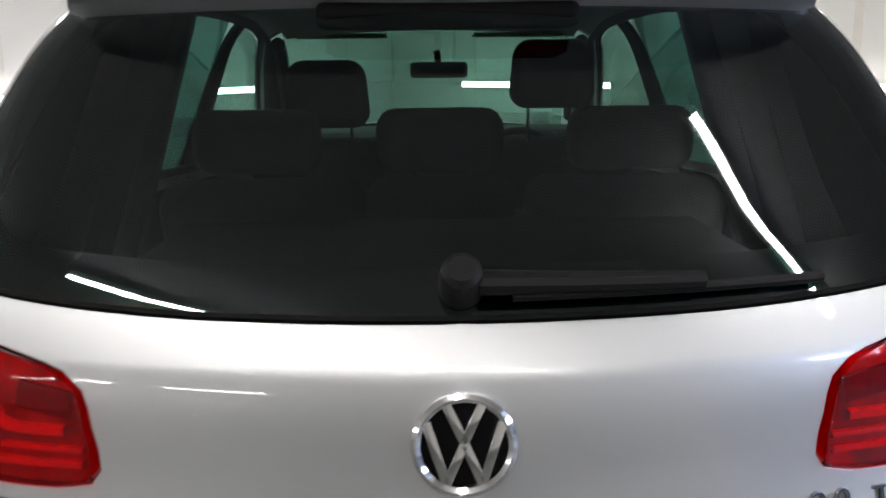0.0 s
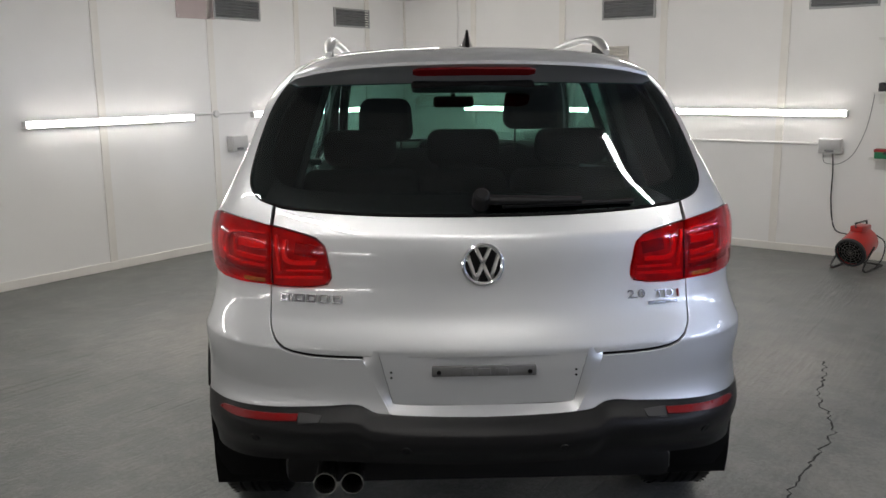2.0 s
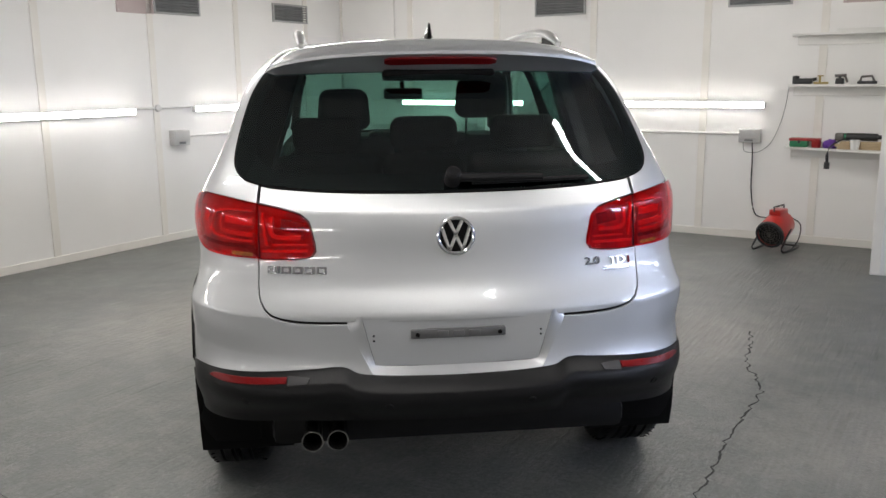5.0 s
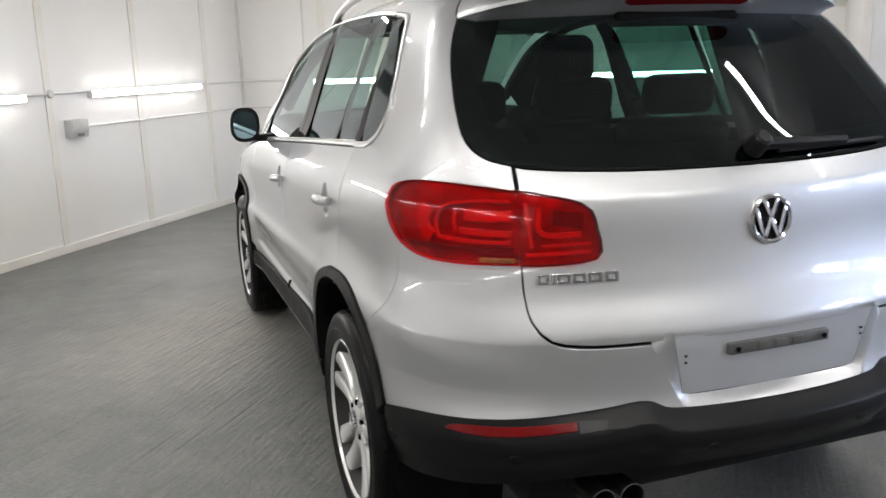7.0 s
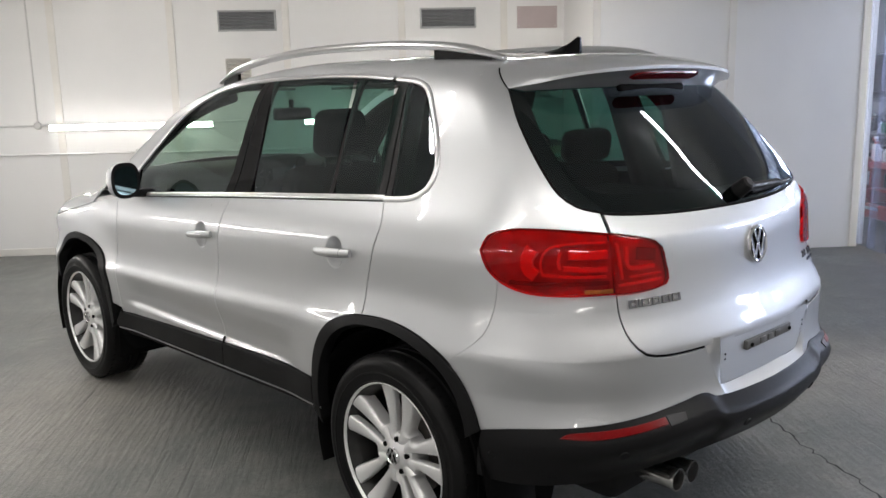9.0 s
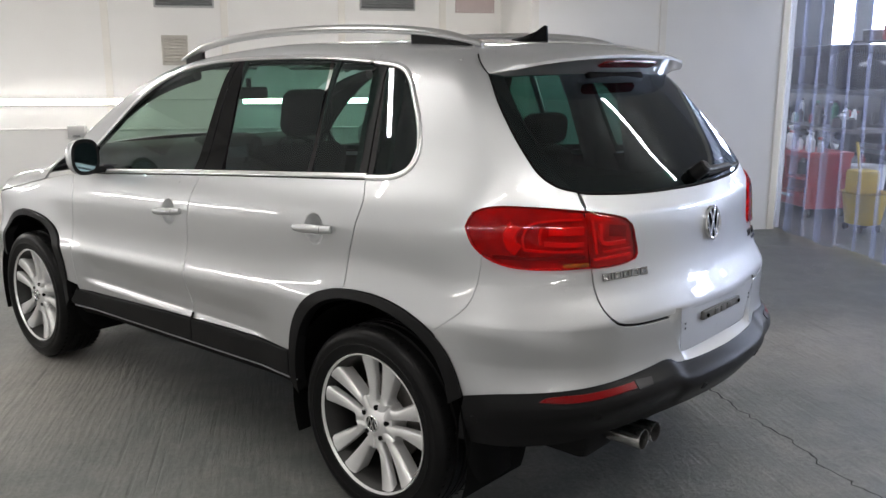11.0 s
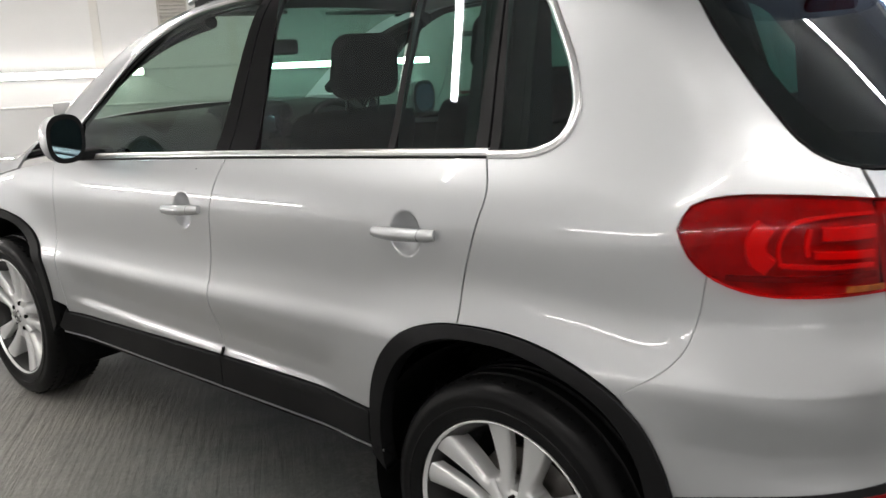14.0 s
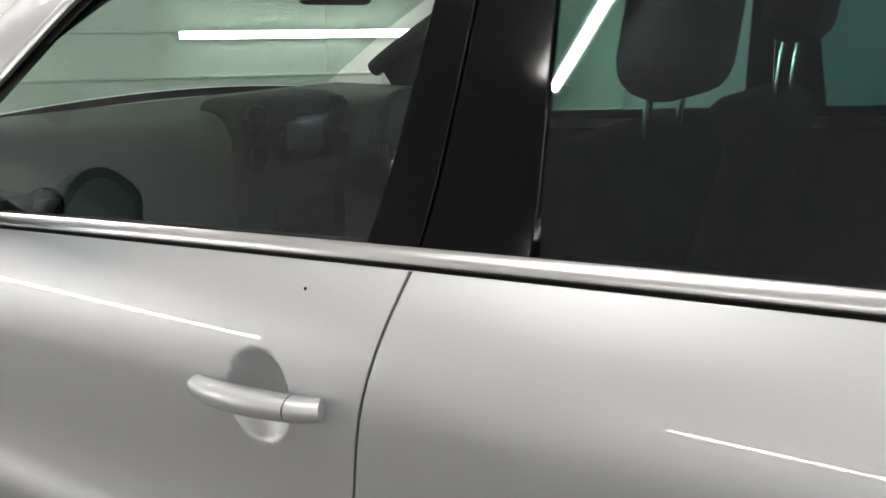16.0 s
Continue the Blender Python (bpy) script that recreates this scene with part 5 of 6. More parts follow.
part("paint_chip", lathe([(0.0006, 0.0), (0.0005, 0.0020), (-0.001, 0.0026)], 10, axis="Z"), plastic_black, car, at=Matrix.Translation(Vector(P[0])) @ Vector(N[0]).to_track_quat("Z", "Y").to_matrix().to_4x4())

# ---- cabin ----
for side in (1, -1):
    skin("pillar_lining", loop_of(straight((-0.315, 1.17), (-0.135, 1.19)), straight((-0.135, 1.19), (-0.215, 1.575)), straight((-0.215, 1.575), (-0.385, 1.585)), straight((-0.385, 1.585), (-0.315, 1.17))), dash_mat, car, side=side, gap=0.06, away=-0.03, edge=0, depth=0)
    line = [p + np.array([0.045, -0.02, -0.035]) for p in cant_p[(cant_p[:, 1] > 2.35) & (cant_p[:, 1] < 3.2)]]
    part("pillar_trim", tube([(side * p[0], p[1], p[2]) for p in line], 0.026, 10), dash_mat, car)

def cushion(w, d, h, r=0.05):
    return box(-w / 2, w / 2, -d / 2, d / 2, 0, h, r, seg=4)


for x, y, raised in ((-0.325, 2.34, -0.050), (0.36, 2.32, 0.005)):
    seat = part("front_seat", cushion(0.50, 0.52, 0.16), cloth, car, "charcoal cloth front seat", at=pose(x, y, 0.52))
    part("seat_back", cushion(0.50, 0.14, 0.66, 0.06), cloth, seat, at=pose(0, -0.28, 0.06, 14, 0, 0))
    rest = cushion(0.25, 0.11, 0.205, 0.05)
    for v in rest.verts:
        v.co.x *= 1.04 - 0.9 * max(0.0, v.co.z - 0.06) ** 1.1
    part("headrest", rest, cloth, seat, at=pose(0, -0.47, 0.79 + raised, 6, 0, 0))
    for dx in (-0.07, 0.07):
        part("headrest_post", rod((dx, -0.455, 0.66), (dx, -0.465, 0.82 + raised), 0.006), chrome, seat)
for x, w in ((-0.40, 0.46), (0.0, 0.34), (0.42, 0.46)):
    seat = part("rear_seat", cushion(w, 0.50, 0.16), cloth, car, "charcoal cloth rear seat", at=pose(x, 1.55, 0.52))
    part("seat_back", cushion(w, 0.13, 0.62, 0.05), cloth, seat, at=pose(0, -0.26, 0.08, 16, 0, 0))
    part("headrest", cushion(0.28, 0.10, 0.14, 0.045), cloth, seat, at=pose(0, -0.44, 0.70, 8, 0, 0))
dash = part("dashboard", box(-0.70, 0.70, 2.90, 3.335, 0.62, 1.162, 0.07, seg=5), dash_top, car, "dark grey moulded dashboard")
part("instrument_hood", box(0.18, 0.56, 2.86, 3.12, 1.00, 1.165, 0.05, seg=4), dash_top, dash)
part("centre_stack", box(-0.175, 0.175, 2.855, 3.02, 0.62, 1.190, 0.035, seg=3), dash_mat, dash)
part("radio", box(-0.095, 0.095, 2.842, 2.860, 1.035, 1.145, 0.006), gloss_black, dash, "black radio panel")
part("radio_screen", box(-0.062, 0.062, 2.838, 2.844, 1.070, 1.134, 0.002), material("grey_screen", (0.06, 0.065, 0.07), 0.2), dash)
for x in (-0.082, -0.073, 0.073, 0.082):
    for z in (1.075, 1.092, 1.109, 1.126):
        part("radio_button", box(x - 0.003, x + 0.003, 2.838, 2.844, z - 0.005, z + 0.005, 0.001), dark_chrome, dash, smooth=False)
for x in (-0.07, 0.0, 0.07):
    part("knob", lathe([(-0.016, 0), (-0.016, 0.015), (0, 0.018)], 20, axis="Y"), dark_chrome, dash, at=pose(x, 2.850, 0.995))
    part("knob_core", lathe([(-0.0175, 0), (-0.0165, 0.011)], 20, axis="Y"), gloss_black, dash, at=pose(x, 2.850, 0.995))
part("drawer", box(-0.10, 0.10, 2.846, 2.860, 0.87, 0.95, 0.006), gloss_black, dash)
for x, y, z in ((-0.137, 2.855, 1.145), (-0.137, 2.855, 1.065), (0.137, 2.855, 1.145), (0.137, 2.855, 1.065), (-0.63, 2.90, 1.04), (0.63, 2.90, 1.04)):
    part("air_vent", lathe([(-0.004, 0.026), (-0.010, 0.031), (-0.004, 0.036), (0.01, 0.036)], 28, axis="Y"), gloss_black, dash, at=pose(x, y, z))
    part("air_vent_core", lathe([(-0.002, 0.0), (-0.002, 0.027)], 20, axis="Y"), gap_black, dash, at=pose(x, y, z))
    for dz in (-0.012, 0.0, 0.012):
        part("vent_slat", box(-0.024, 0.024, -0.006, -0.003, dz - 0.001, dz + 0.001), plastic_black, dash, at=pose(x, y, z), smooth=False)
tilt = pose(0.37, 2.74, 1.0, -24, 0, 0)
wheel_rim = part("steering_wheel", tube([(0.185 * math.cos(a), 0, 0.185 * math.sin(a)) for a in np.linspace(0, 2 * math.pi, 40, endpoint=False)], 0.015, 10, closed=True), dash_mat, car, "black steering wheel", at=tilt)
part("steering_hub", lathe([(-0.02, 0), (-0.02, 0.06), (0.02, 0.075)], 24, axis="Y"), dash_mat, wheel_rim)
for a, b in (((-0.18, 0, 0.0), (-0.05, 0, 0.0)), ((0.05, 0, 0.0), (0.18, 0, 0.0)), ((0, 0, -0.18), (0, 0, -0.05))):
    part("wheel_spoke", rod(a, b, 0.018, 8), satin, wheel_rim)
part("rear_view_mirror", box(-0.08, 0.155, 2.745, 2.785, 1.39, 1.455, 0.018, seg=3), plastic_black, car, "black interior mirror")
part("mirror_stalk", rod((0.037, 2.77, 1.44), (0.03, 2.76, 1.50), 0.014), plastic_black, car)
for x in (-0.33, 0.33):
    part("sun_visor", box(x - 0.17, x + 0.17, 2.42, 2.58, 1.545, 1.56, 0.008), headliner, car)
skin("headliner", top_loop(0.80, 2.42, lambda y: 0.53), headliner, car, "pale cloth headliner", mapper=over, gap=0.12, edge=0, depth=0, away=-0.045)
part("load_floor", box(-0.68, 0.68, 0.30, 1.35, 0.50, 0.54), cloth, car)
part("parcel_shelf", box(-0.56, 0.56, 0.42, 1.20, 1.10, 1.115, 0.005), cloth, car, "black parcel shelf cover")
part("cabin_floor", box(-0.78, 0.78, 1.30, 3.30, 0.34, 0.38), cloth, car)
for side in (1, -1):
    for loop in (front_door_loop, rear_door_loop, quarter_loop):
        skin("door_lining", loop, dash_mat, car, side=side, gap=0.08, away=-0.055, edge=0.0, depth=0)
    skin("pillar_lining", rail_loop, dash_mat, car, side=side, gap=0.08, away=-0.03, edge=0, depth=0)
for side in (1, -1):
    for line in (window_top, belt + [0, 0.006]):
        ribbon("window_frame_lining", line, [(-0.017, 0), (0.017, 0)], dash_mat, car, side=side, away=-0.010)
skin("tailgate_lining", gate_loop, dash_mat, car, gap=0.08, away=-0.05, edge=0, depth=0, mirror_whole=True)

zs = np.linspace(0.95, 1.57, 16)
edge_p, _ = unroll(np.full(len(zs), -0.02), zs)
mid_p, _ = unroll(np.full(len(zs), -0.28), zs)
for side in (1, -1):
    bm = bmesh.new()
    rows = []
    for z, p in zip(zs, edge_p):
        inner = min(0.66, 0.49 + 0.346 * (1.5 - z))
        rows.append([bm.verts.new((-side * x, y, z)) for x, y in ((inner, 0.62), (inner - 0.01, 0.76), (inner + 0.01, 0.80), (max(inner + 0.02, -p[0] - 0.03), 0.80))])
    for a, b in zip(rows, rows[1:]):
        for j in range(3):
            bm.faces.new((a[j], a[j + 1], b[j + 1], b[j]))
    part("rear_pillar_trim", bm, dash_mat, car)
    bm = bmesh.new()
    rows = []
    for z, p in zip(zs, mid_p):
        inner = min(0.70, 0.52 + 0.26 * (1.5 - z))
        out = max(inner + 0.02, -p[0] - 0.03)
        lean = 0.19 * (z - 1.2)
        rows.append([bm.verts.new((-side * x, y + lean, z)) for x, y in ((out, 0.940), (inner + 0.01, 0.950), (inner, 0.975), (inner + 0.005, 1.025), (out, 1.045))])
    for a, b in zip(rows, rows[1:]):
        for j in range(4):
            bm.faces.new((a[j], a[j + 1], b[j + 1], b[j]))
    part("middle_pillar_trim", bm, dash_mat, car)

# ==== the room ====
def structure(name, bm, mat, label, category, at=None, smooth=False):
    return tagged(part(name, bm, mat, at=ROOM if at is None else at, smooth=smooth), label, category, kind="structure")


DOOR_E0, DOOR_E1, DOOR_H = -6.30, -1.12, 2.32
structure("floor", box(-0.1, 15.0, ROOM_BACK - 0.1, 9.7, -0.12, 0), floor_grey, "grey painted concrete floor with brush marks and a crack", "floor")
wall_left = structure("wall_left", box(-0.12, 0, ROOM_BACK, 0.12, 0, ROOM_H), wall_white, "white painted panel wall with vertical battens", "wall")
wall_end = structure("wall_end", box(0, 5.9, 0, 0.12, 0, ROOM_H), wall_white, "white painted panel wall with vertical battens", "wall")
structure("wall_return", box(5.9, 6.02, -0.98, 0.12, 0, ROOM_H), wall_white, "white painted return wall of the alcove", "wall")
wall_front = structure("wall_partition", box(5.9, 8.45, -1.10, -0.98, 0, ROOM_H), wall_white, "white painted partition wall beside the doorway", "wall")
bm = box(ROOM_W, ROOM_W + 0.12, ROOM_BACK, DOOR_E0, 0, ROOM_H)
box(ROOM_W, ROOM_W + 0.12, DOOR_E0, DOOR_E1, DOOR_H, ROOM_H, 0, bm)
structure("wall_right", bm, wall_white, "white painted wall with a wide doorway", "wall")
# unseen back wall, greyed to dim what the car's tail mirrors
structure("wall_back", box(0, ROOM_W, ROOM_BACK - 0.12, ROOM_BACK, 0, ROOM_H), wall_back_grey, "plain unseen wall, greyed to dim reflections", "wall")
structure("ceiling", box(-0.1, ROOM_W + 0.12, ROOM_BACK - 0.1, 0.12, ROOM_H, ROOM_H + 0.1), ceiling_pale, "plain dull pale ceiling", "ceiling")


def batten(wall, name, x0, x1, y0, y1, z0, z1, bevel=0.003):
    o = part(name, box(x0, x1, y0, y1, z0, z1, bevel), trim_white, wall, smooth=False)
    return o


# vertical battens over the panel joints, a board along the floor
for e in (-0.66, -1.73, -2.81, -3.95, -5.08, -6.20, -7.33, -8.45, -9.58, -10.7):
    batten(wall_left, "batten", 0.0, 0.012, e - 0.034, e + 0.034, 0.07, ROOM_H)
for s in (0.98, 2.08, 3.17, 4.29, 5.30):
    batten(wall_end, "batten", s - 0.034, s + 0.034, -0.012, 0.0, 0.07, ROOM_H)
for s in (5.935, 7.16, 8.40):
    batten(wall_front, "batten", s - 0.034, s + 0.034, -1.112, -1.10, 0.0, ROOM_H)
batten(wall_left, "corner_strip", 0.0, 0.022, -0.022, 0.0, 0.0, ROOM_H)
batten(wall_left, "skirting", 0.0, 0.016, ROOM_BACK, 0, 0.0, 0.07)
batten(wall_end, "skirting", 0.022, 5.9, -0.016, 0.0, 0.0, 0.07)
# screw heads on the battens
screw_bm = lathe([(0.003, 0.0), (0.003, 0.006), (0.0, 0.007)], 8, axis="Y")
screw = part("screw_head", screw_bm, trim_white, wall_end, at=pose(0.98, -0.015, 0.4))
for s in (0.98, 2.08, 3.17, 4.29, 5.30):
    for z in (0.25, 0.8, 1.5, 2.1):
        if (s, z) != (0.98, 0.4):
            again("screw_head", screw, wall_end, pose(s + 0.003 * math.sin(9 * z), -0.015, z))

# conduits between lamps and boxes
pipe_white = material("white_plastic_conduit", (0.74, 0.73, 0.71), 0.4, vary=0.1, vary_scale=6)
def conduit(pts, r=0.010):
    return tagged(part("conduit", tube(pts, r, 8), pipe_white, at=ROOM), "white plastic cable conduit fixed along the wall", "conduit")


conduit([(0.012, -3.05, 1.262), (0.012, -2.40, 1.262)])
conduit([(0.012, -0.86, 1.262), (0.012, -0.03, 1.262), (0.03, -0.012, 1.262), (0.88, -0.012, 1.262)])
conduit([(0.014, -2.50, 0.985), (0.014, -0.03, 0.985), (0.03, -0.014, 0.985), (1.69, -0.014, 0.985)])
conduit([(1.84, -0.014, 0.975), (4.64, -0.014, 0.975)], 0.012)
conduit([(2.43, -0.012, 1.262), (3.30, -0.012, 1.262)])
conduit([(0.77, -0.012, 1.262), (0.77, -0.012, ROOM_H)], 0.008)

# light fittings: a long white body with a glowing diffuser
body_white = material("white_fitting_plastic", (0.78, 0.78, 0.77), 0.4)
BATTEN_LABEL = "white led batten with a glowing diffuser, one of the wall and fill lamps"
def light_fitting(length=1.53):
    root = thing("led_batten", BATTEN_LABEL, "light fitting", "led battens")
    part("housing", box(-0.012, length + 0.012, -0.042, 0.0, -0.028, 0.028, 0.004), body_white, root, smooth=False)
    bm = bmesh.new()
    ring = []
    for x in (0.0, length):
        ring.append([bm.verts.new((x, -0.040 - 0.016 * math.sin(a) ** 0.7, 0.025 * math.cos(a))) for a in np.linspace(0, math.pi, 11)])
    for j in range(10):
        bm.faces.new((ring[0][j], ring[1][j], ring[1][j + 1], ring[0][j + 1]))
    bmesh.ops.recalc_face_normals(bm, faces=bm.faces)
    part("diffuser", bm, tube_glow, root)
    for x in (-0.012, length):
        part("end_cap", box(x, x + 0.012, -0.056, -0.028, -0.026, 0.026, 0.003), body_white, root, smooth=False)
    return root


fitting = light_fitting()
# after the first two, all are unseen tubes added as fill light
WALL_AND_FILL_TUBES = ((0.0, -4.61, 90), (0.0, -2.37, 90), (0.0, -8.20, 90), (0.0, -10.45, 90), (1.9, ROOM_BACK, 180), (4.2, ROOM_BACK, 180), (6.5, ROOM_BACK, 180))
fitting.matrix_basis = ROOM @ pose(0.89, 0.0, TUBE_Z)
copy_thing(fitting, ROOM @ pose(3.31, 0.0, TUBE_Z))
for s, e, a in WALL_AND_FILL_TUBES:
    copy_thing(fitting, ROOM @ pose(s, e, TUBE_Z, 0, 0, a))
ceiling_fitting = copy_thing(fitting, ROOM @ pose(1.72, -5.22, ROOM_H) @ pose(0, 0, 0, 90, 0, 0))
tagged(ceiling_fitting, "white led batten with a glowing diffuser, one of the ceiling and fill lamps")
for o in ceiling_fitting.children:
    if o.name.startswith("diffuser"):
        o.data = o.data.copy()
        o.data.materials[0] = ceiling_glow
        o.data.transform(Matrix.Diagonal((1, 1, 0.68, 1)))
# the last two are unseen lamps added to brighten the walls
for s, e in ((5.68, -5.28), (2.02, -7.14), (4.0, -7.22), (5.57, -7.10), (1.0, -2.7), (4.0, -2.2)):
    copy_thing(ceiling_fitting, ROOM @ pose(s, e, ROOM_H) @ pose(0, 0, 0, 90, 0, 0))

# wall boxes
vent_grey = material("grey_vent_paint", (0.20, 0.205, 0.21), 0.5, vary=0.15, vary_scale=8)
box_grey = material("grey_box_plastic", (0.55, 0.55, 0.54), 0.45, vary=0.1, vary_scale=9)
def socket_box(at, w, h, label):
    o = thing("socket_box", label, "electrical box", "socket boxes", at=at)
    part("case", box(0, w, -0.075, 0, 0, h, 0.008), box_grey, o)
    part("lid", box(0.006, w - 0.006, -0.086, -0.070, h * 0.30, h - 0.004, 0.006), box_grey, o)
    part("outlet", box(w * 0.3, w * 0.7, -0.080, -0.074, 0.012, h * 0.24, 0.002), vent_grey, o)
    return o


socket_box(ROOM @ pose(4.64, 0, 0.90), 0.185, 0.125, "grey switched socket box on the white wall")
socket_box(ROOM @ pose(1.68, 0, 0.90), 0.165, 0.12, "grey switched socket box on the white wall")
socket_box(ROOM @ pose(0, -2.68, 0.905, 0, 0, 90), 0.19, 0.145, "grey switched socket box on the white wall")
for at in (ROOM @ pose(0, -2.80, 1.262, 0, 0, 90), ROOM @ pose(0.77, 0, 1.262)):
    j = thing("junction_box", "small round white junction box on the conduit", "junction box", "junction boxes", at=at)
    part("base", lathe([(0, 0.036), (-0.028, 0.034), (-0.034, 0.026), (-0.034, 0.0)], 20, axis="Y"), pipe_white, j)

# louvred vents high on the walls
vent_frame = material("pale_grey_vent_frame", (0.42, 0.42, 0.42), 0.5)
def louvre(at, w, h, mat, frame_mat, label, n):
    v = thing("wall_vent", label, "vent", "wall vents", at=at)
    part("backing", box(0, w, -0.008, 0, 0, h), mat, v, smooth=False)
    for x0, x1, z0, z1 in ((0, w, 0, 0.016), (0, w, h - 0.016, h), (0, 0.016, 0.016, h - 0.016), (w - 0.016, w, 0.016, h - 0.016)):
        part("frame", box(x0, x1, -0.024, -0.008, z0, z1, 0.002), frame_mat, v, smooth=False)
    for i in range(n):
        z = 0.02 + (h - 0.04) * (i + 0.5) / n
        part("slat", box(0.016, w - 0.016, -0.010, 0.010, -0.002, 0.002, 0), mat, v, at=pose(0, -0.014, z, -35, 0, 0), smooth=False)
    return v


for at in (ROOM @ pose(2.53, 0, 2.115), ROOM @ pose(4.47, 0, 2.115), ROOM @ pose(0, -2.76, 2.115, 0, 0, 90), ROOM @ pose(0, -1.18, 2.115, 0, 0, 90)):
    louvre(at, 0.55, 0.195, vent_grey, vent_frame, "grey louvred vent panel high on the white wall", 6)
grille_cream = material("cream_grille_paint", (0.62, 0.59, 0.53), 0.5, vary=0.2, vary_scale=10)
louvre(ROOM @ pose(2.58, 0, 1.58), 0.24, 0.28, grille_cream, grille_cream, "small cream louvred grille on the white wall", 8)
pink = material("faded_pink_board", (0.55, 0.46, 0.45), 0.6, vary=0.08, vary_scale=4)
for at in (ROOM @ pose(5.43, 0, 2.105), ROOM @ pose(0, -3.16, 2.105, 0, 0, 90)):
    b = thing("cover_board", "faded pink blank board screwed to the wall", "board", "cover boards", at=at)
    part("board", box(0, 0.40, -0.012, 0, 0, 0.21, 0.002), pink, b, smooth=False)
    for x in (0.02, 0.38):
        for z in (0.02, 0.19):
            part("screw", lathe([(-0.015, 0), (-0.015, 0.005), (-0.012, 0.006)], 8, axis="Y"), satin, b, at=pose(x, 0, z))

# floor crack, as a shallow dark line that wanders
crack_dark = material("dirt_filled_crack", (0.025, 0.025, 0.025), 0.9)
def crack(points, wide, label):
    line = spline(points, 0.032)
    rng = random.Random(5)
    bm = bmesh.new()
    prev = None
    for i, (x, y) in enumerate(line):
        t = line[min(i + 1, len(line) - 1)] - line[max(i - 1, 0)]
        t = t / (np.hypot(*t) + 1e-9)
        w = wide * rng.uniform(0.35, 1.0)
        ox, oy = rng.uniform(-1, 1) * 0.016, rng.uniform(-1, 1) * 0.014
        a = bm.verts.new((x + ox - t[1] * w, y + oy + t[0] * w, 0.0012))
        b = bm.verts.new((x + ox + t[1] * w, y + oy - t[0] * w, 0.0012))
        if prev:
            bm.faces.new((prev[0], prev[1], b, a))
        prev = (a, b)
    bmesh.ops.recalc_face_normals(bm, faces=bm.faces)
    return tagged(part("floor_crack", bm, crack_dark, smooth=False), label, "crack", kind="structure")


CRACK = [(2.05, 2.20), (1.97, 2.02), (1.765, 1.66), (1.69, 1.345), (1.51, 1.09), (1.265, 0.788), (1.09, 0.53), (0.90, 0.29), (0.70, -0.03), (0.57, -0.185), (0.48, -0.35), (0.36, -0.62)]
CRACK_LEFT = [(-2.10, 1.0), (-1.80, 0.775), (-1.665, 0.667), (-1.44, 0.49), (-1.31, 0.40), (-1.1, 0.30)]
crack(CRACK, 0.006, "thin dark crack across the concrete floor")
crack(CRACK_LEFT, 0.003, "thin dark crack across the concrete floor")

# shelves in the alcove
shelf_white = material("white_painted_shelf", (0.78, 0.77, 0.74), 0.45, vary=0.06, vary_scale=5, bump=0.1)
def shelf(z, depth0, depth1, s0, label):
    o = thing("wall_shelf", label, "shelf", "wall shelves", at=ROOM @ pose(0, 0, z))
    bm = bmesh.new()
    low = [bm.verts.new(p) for p in ((s0, 0, -0.02), (5.9, 0, -0.02), (5.9, -depth1, -0.02), (s0, -depth0, -0.02))]
    top = [bm.verts.new((v.co.x, v.co.y, 0.0)) for v in low]
    bm.faces.new(low[::-1]), bm.faces.new(top)
    for i in range(4):
        bm.faces.new((low[i], low[(i + 1) % 4], top[(i + 1) % 4], top[i]))
    bmesh.ops.recalc_face_normals(bm, faces=bm.faces)
    part("board", bm, shelf_white, o, smooth=False)
    part("support_rail", box(s0 + 0.04, 5.9, -0.022, 0, -0.10, -0.02, 0.003), shelf_white, o, smooth=False)
    return o


shelf(0.88, 0.10, 0.40, 5.05, "white painted wooden shelf with tools on it")
shelf(1.425, 0.10, 0.26, 5.04, "white painted wooden shelf with small tools")
shelf(1.86, 0.10, 0.26, 5.05, "white painted empty wooden shelf")
b = thing("plank", "loose white board lying on the top shelf", "board", at=ROOM @ pose(5.42, -0.20, 1.86))
part("board", box(0, 0.48, 0, 0.18, 0, 0.025, 0.003), shelf_white, b, smooth=False)

def small(name, label, cat, s, e, z, turn=0):
    return thing(name, label, cat, at=ROOM @ pose(s, e, z, 0, 0, turn))


tool_black = material("black_tool_plastic", (0.02, 0.02, 0.022), 0.45)
tool_brass = material("dull_brass", (0.35, 0.27, 0.10), 0.4, metal=0.8)
red_plastic = material("red_plastic", (0.30, 0.014, 0.014), 0.35)
green_plastic = material("green_plastic", (0.02, 0.18, 0.08), 0.4)
purple_cloth = material("purple_cloth", (0.12, 0.04, 0.28), 0.8)
pale_wood = material("pale_softwood", (0.55, 0.42, 0.26), 0.6, vary=0.2, vary_scale=14, stretch=(1, 12, 12))
white_plastic = material("white_plastic", (0.78, 0.78, 0.77), 0.35)

t = small("polisher", "black polishing machine lying on the middle shelf", "tool", 5.08, -0.06, 1.425)
part("motor_body", box(0, 0.16, -0.03, 0.03, 0.0, 0.05, 0.015), tool_black, t)
part("head", lathe([(0.0, 0.028), (0.07, 0.028), (0.075, 0.0)], 16, axis="Z"), tool_black, t, at=pose(0.02, 0, 0.0))
part("grip", rod((0.13, 0, 0.03), (0.19, 0, 0.045), 0.014), tool_black, t)
t = small("brass_clamp", "dull brass clamp standing on the middle shelf", "tool", 5.30, -0.08, 1.425)
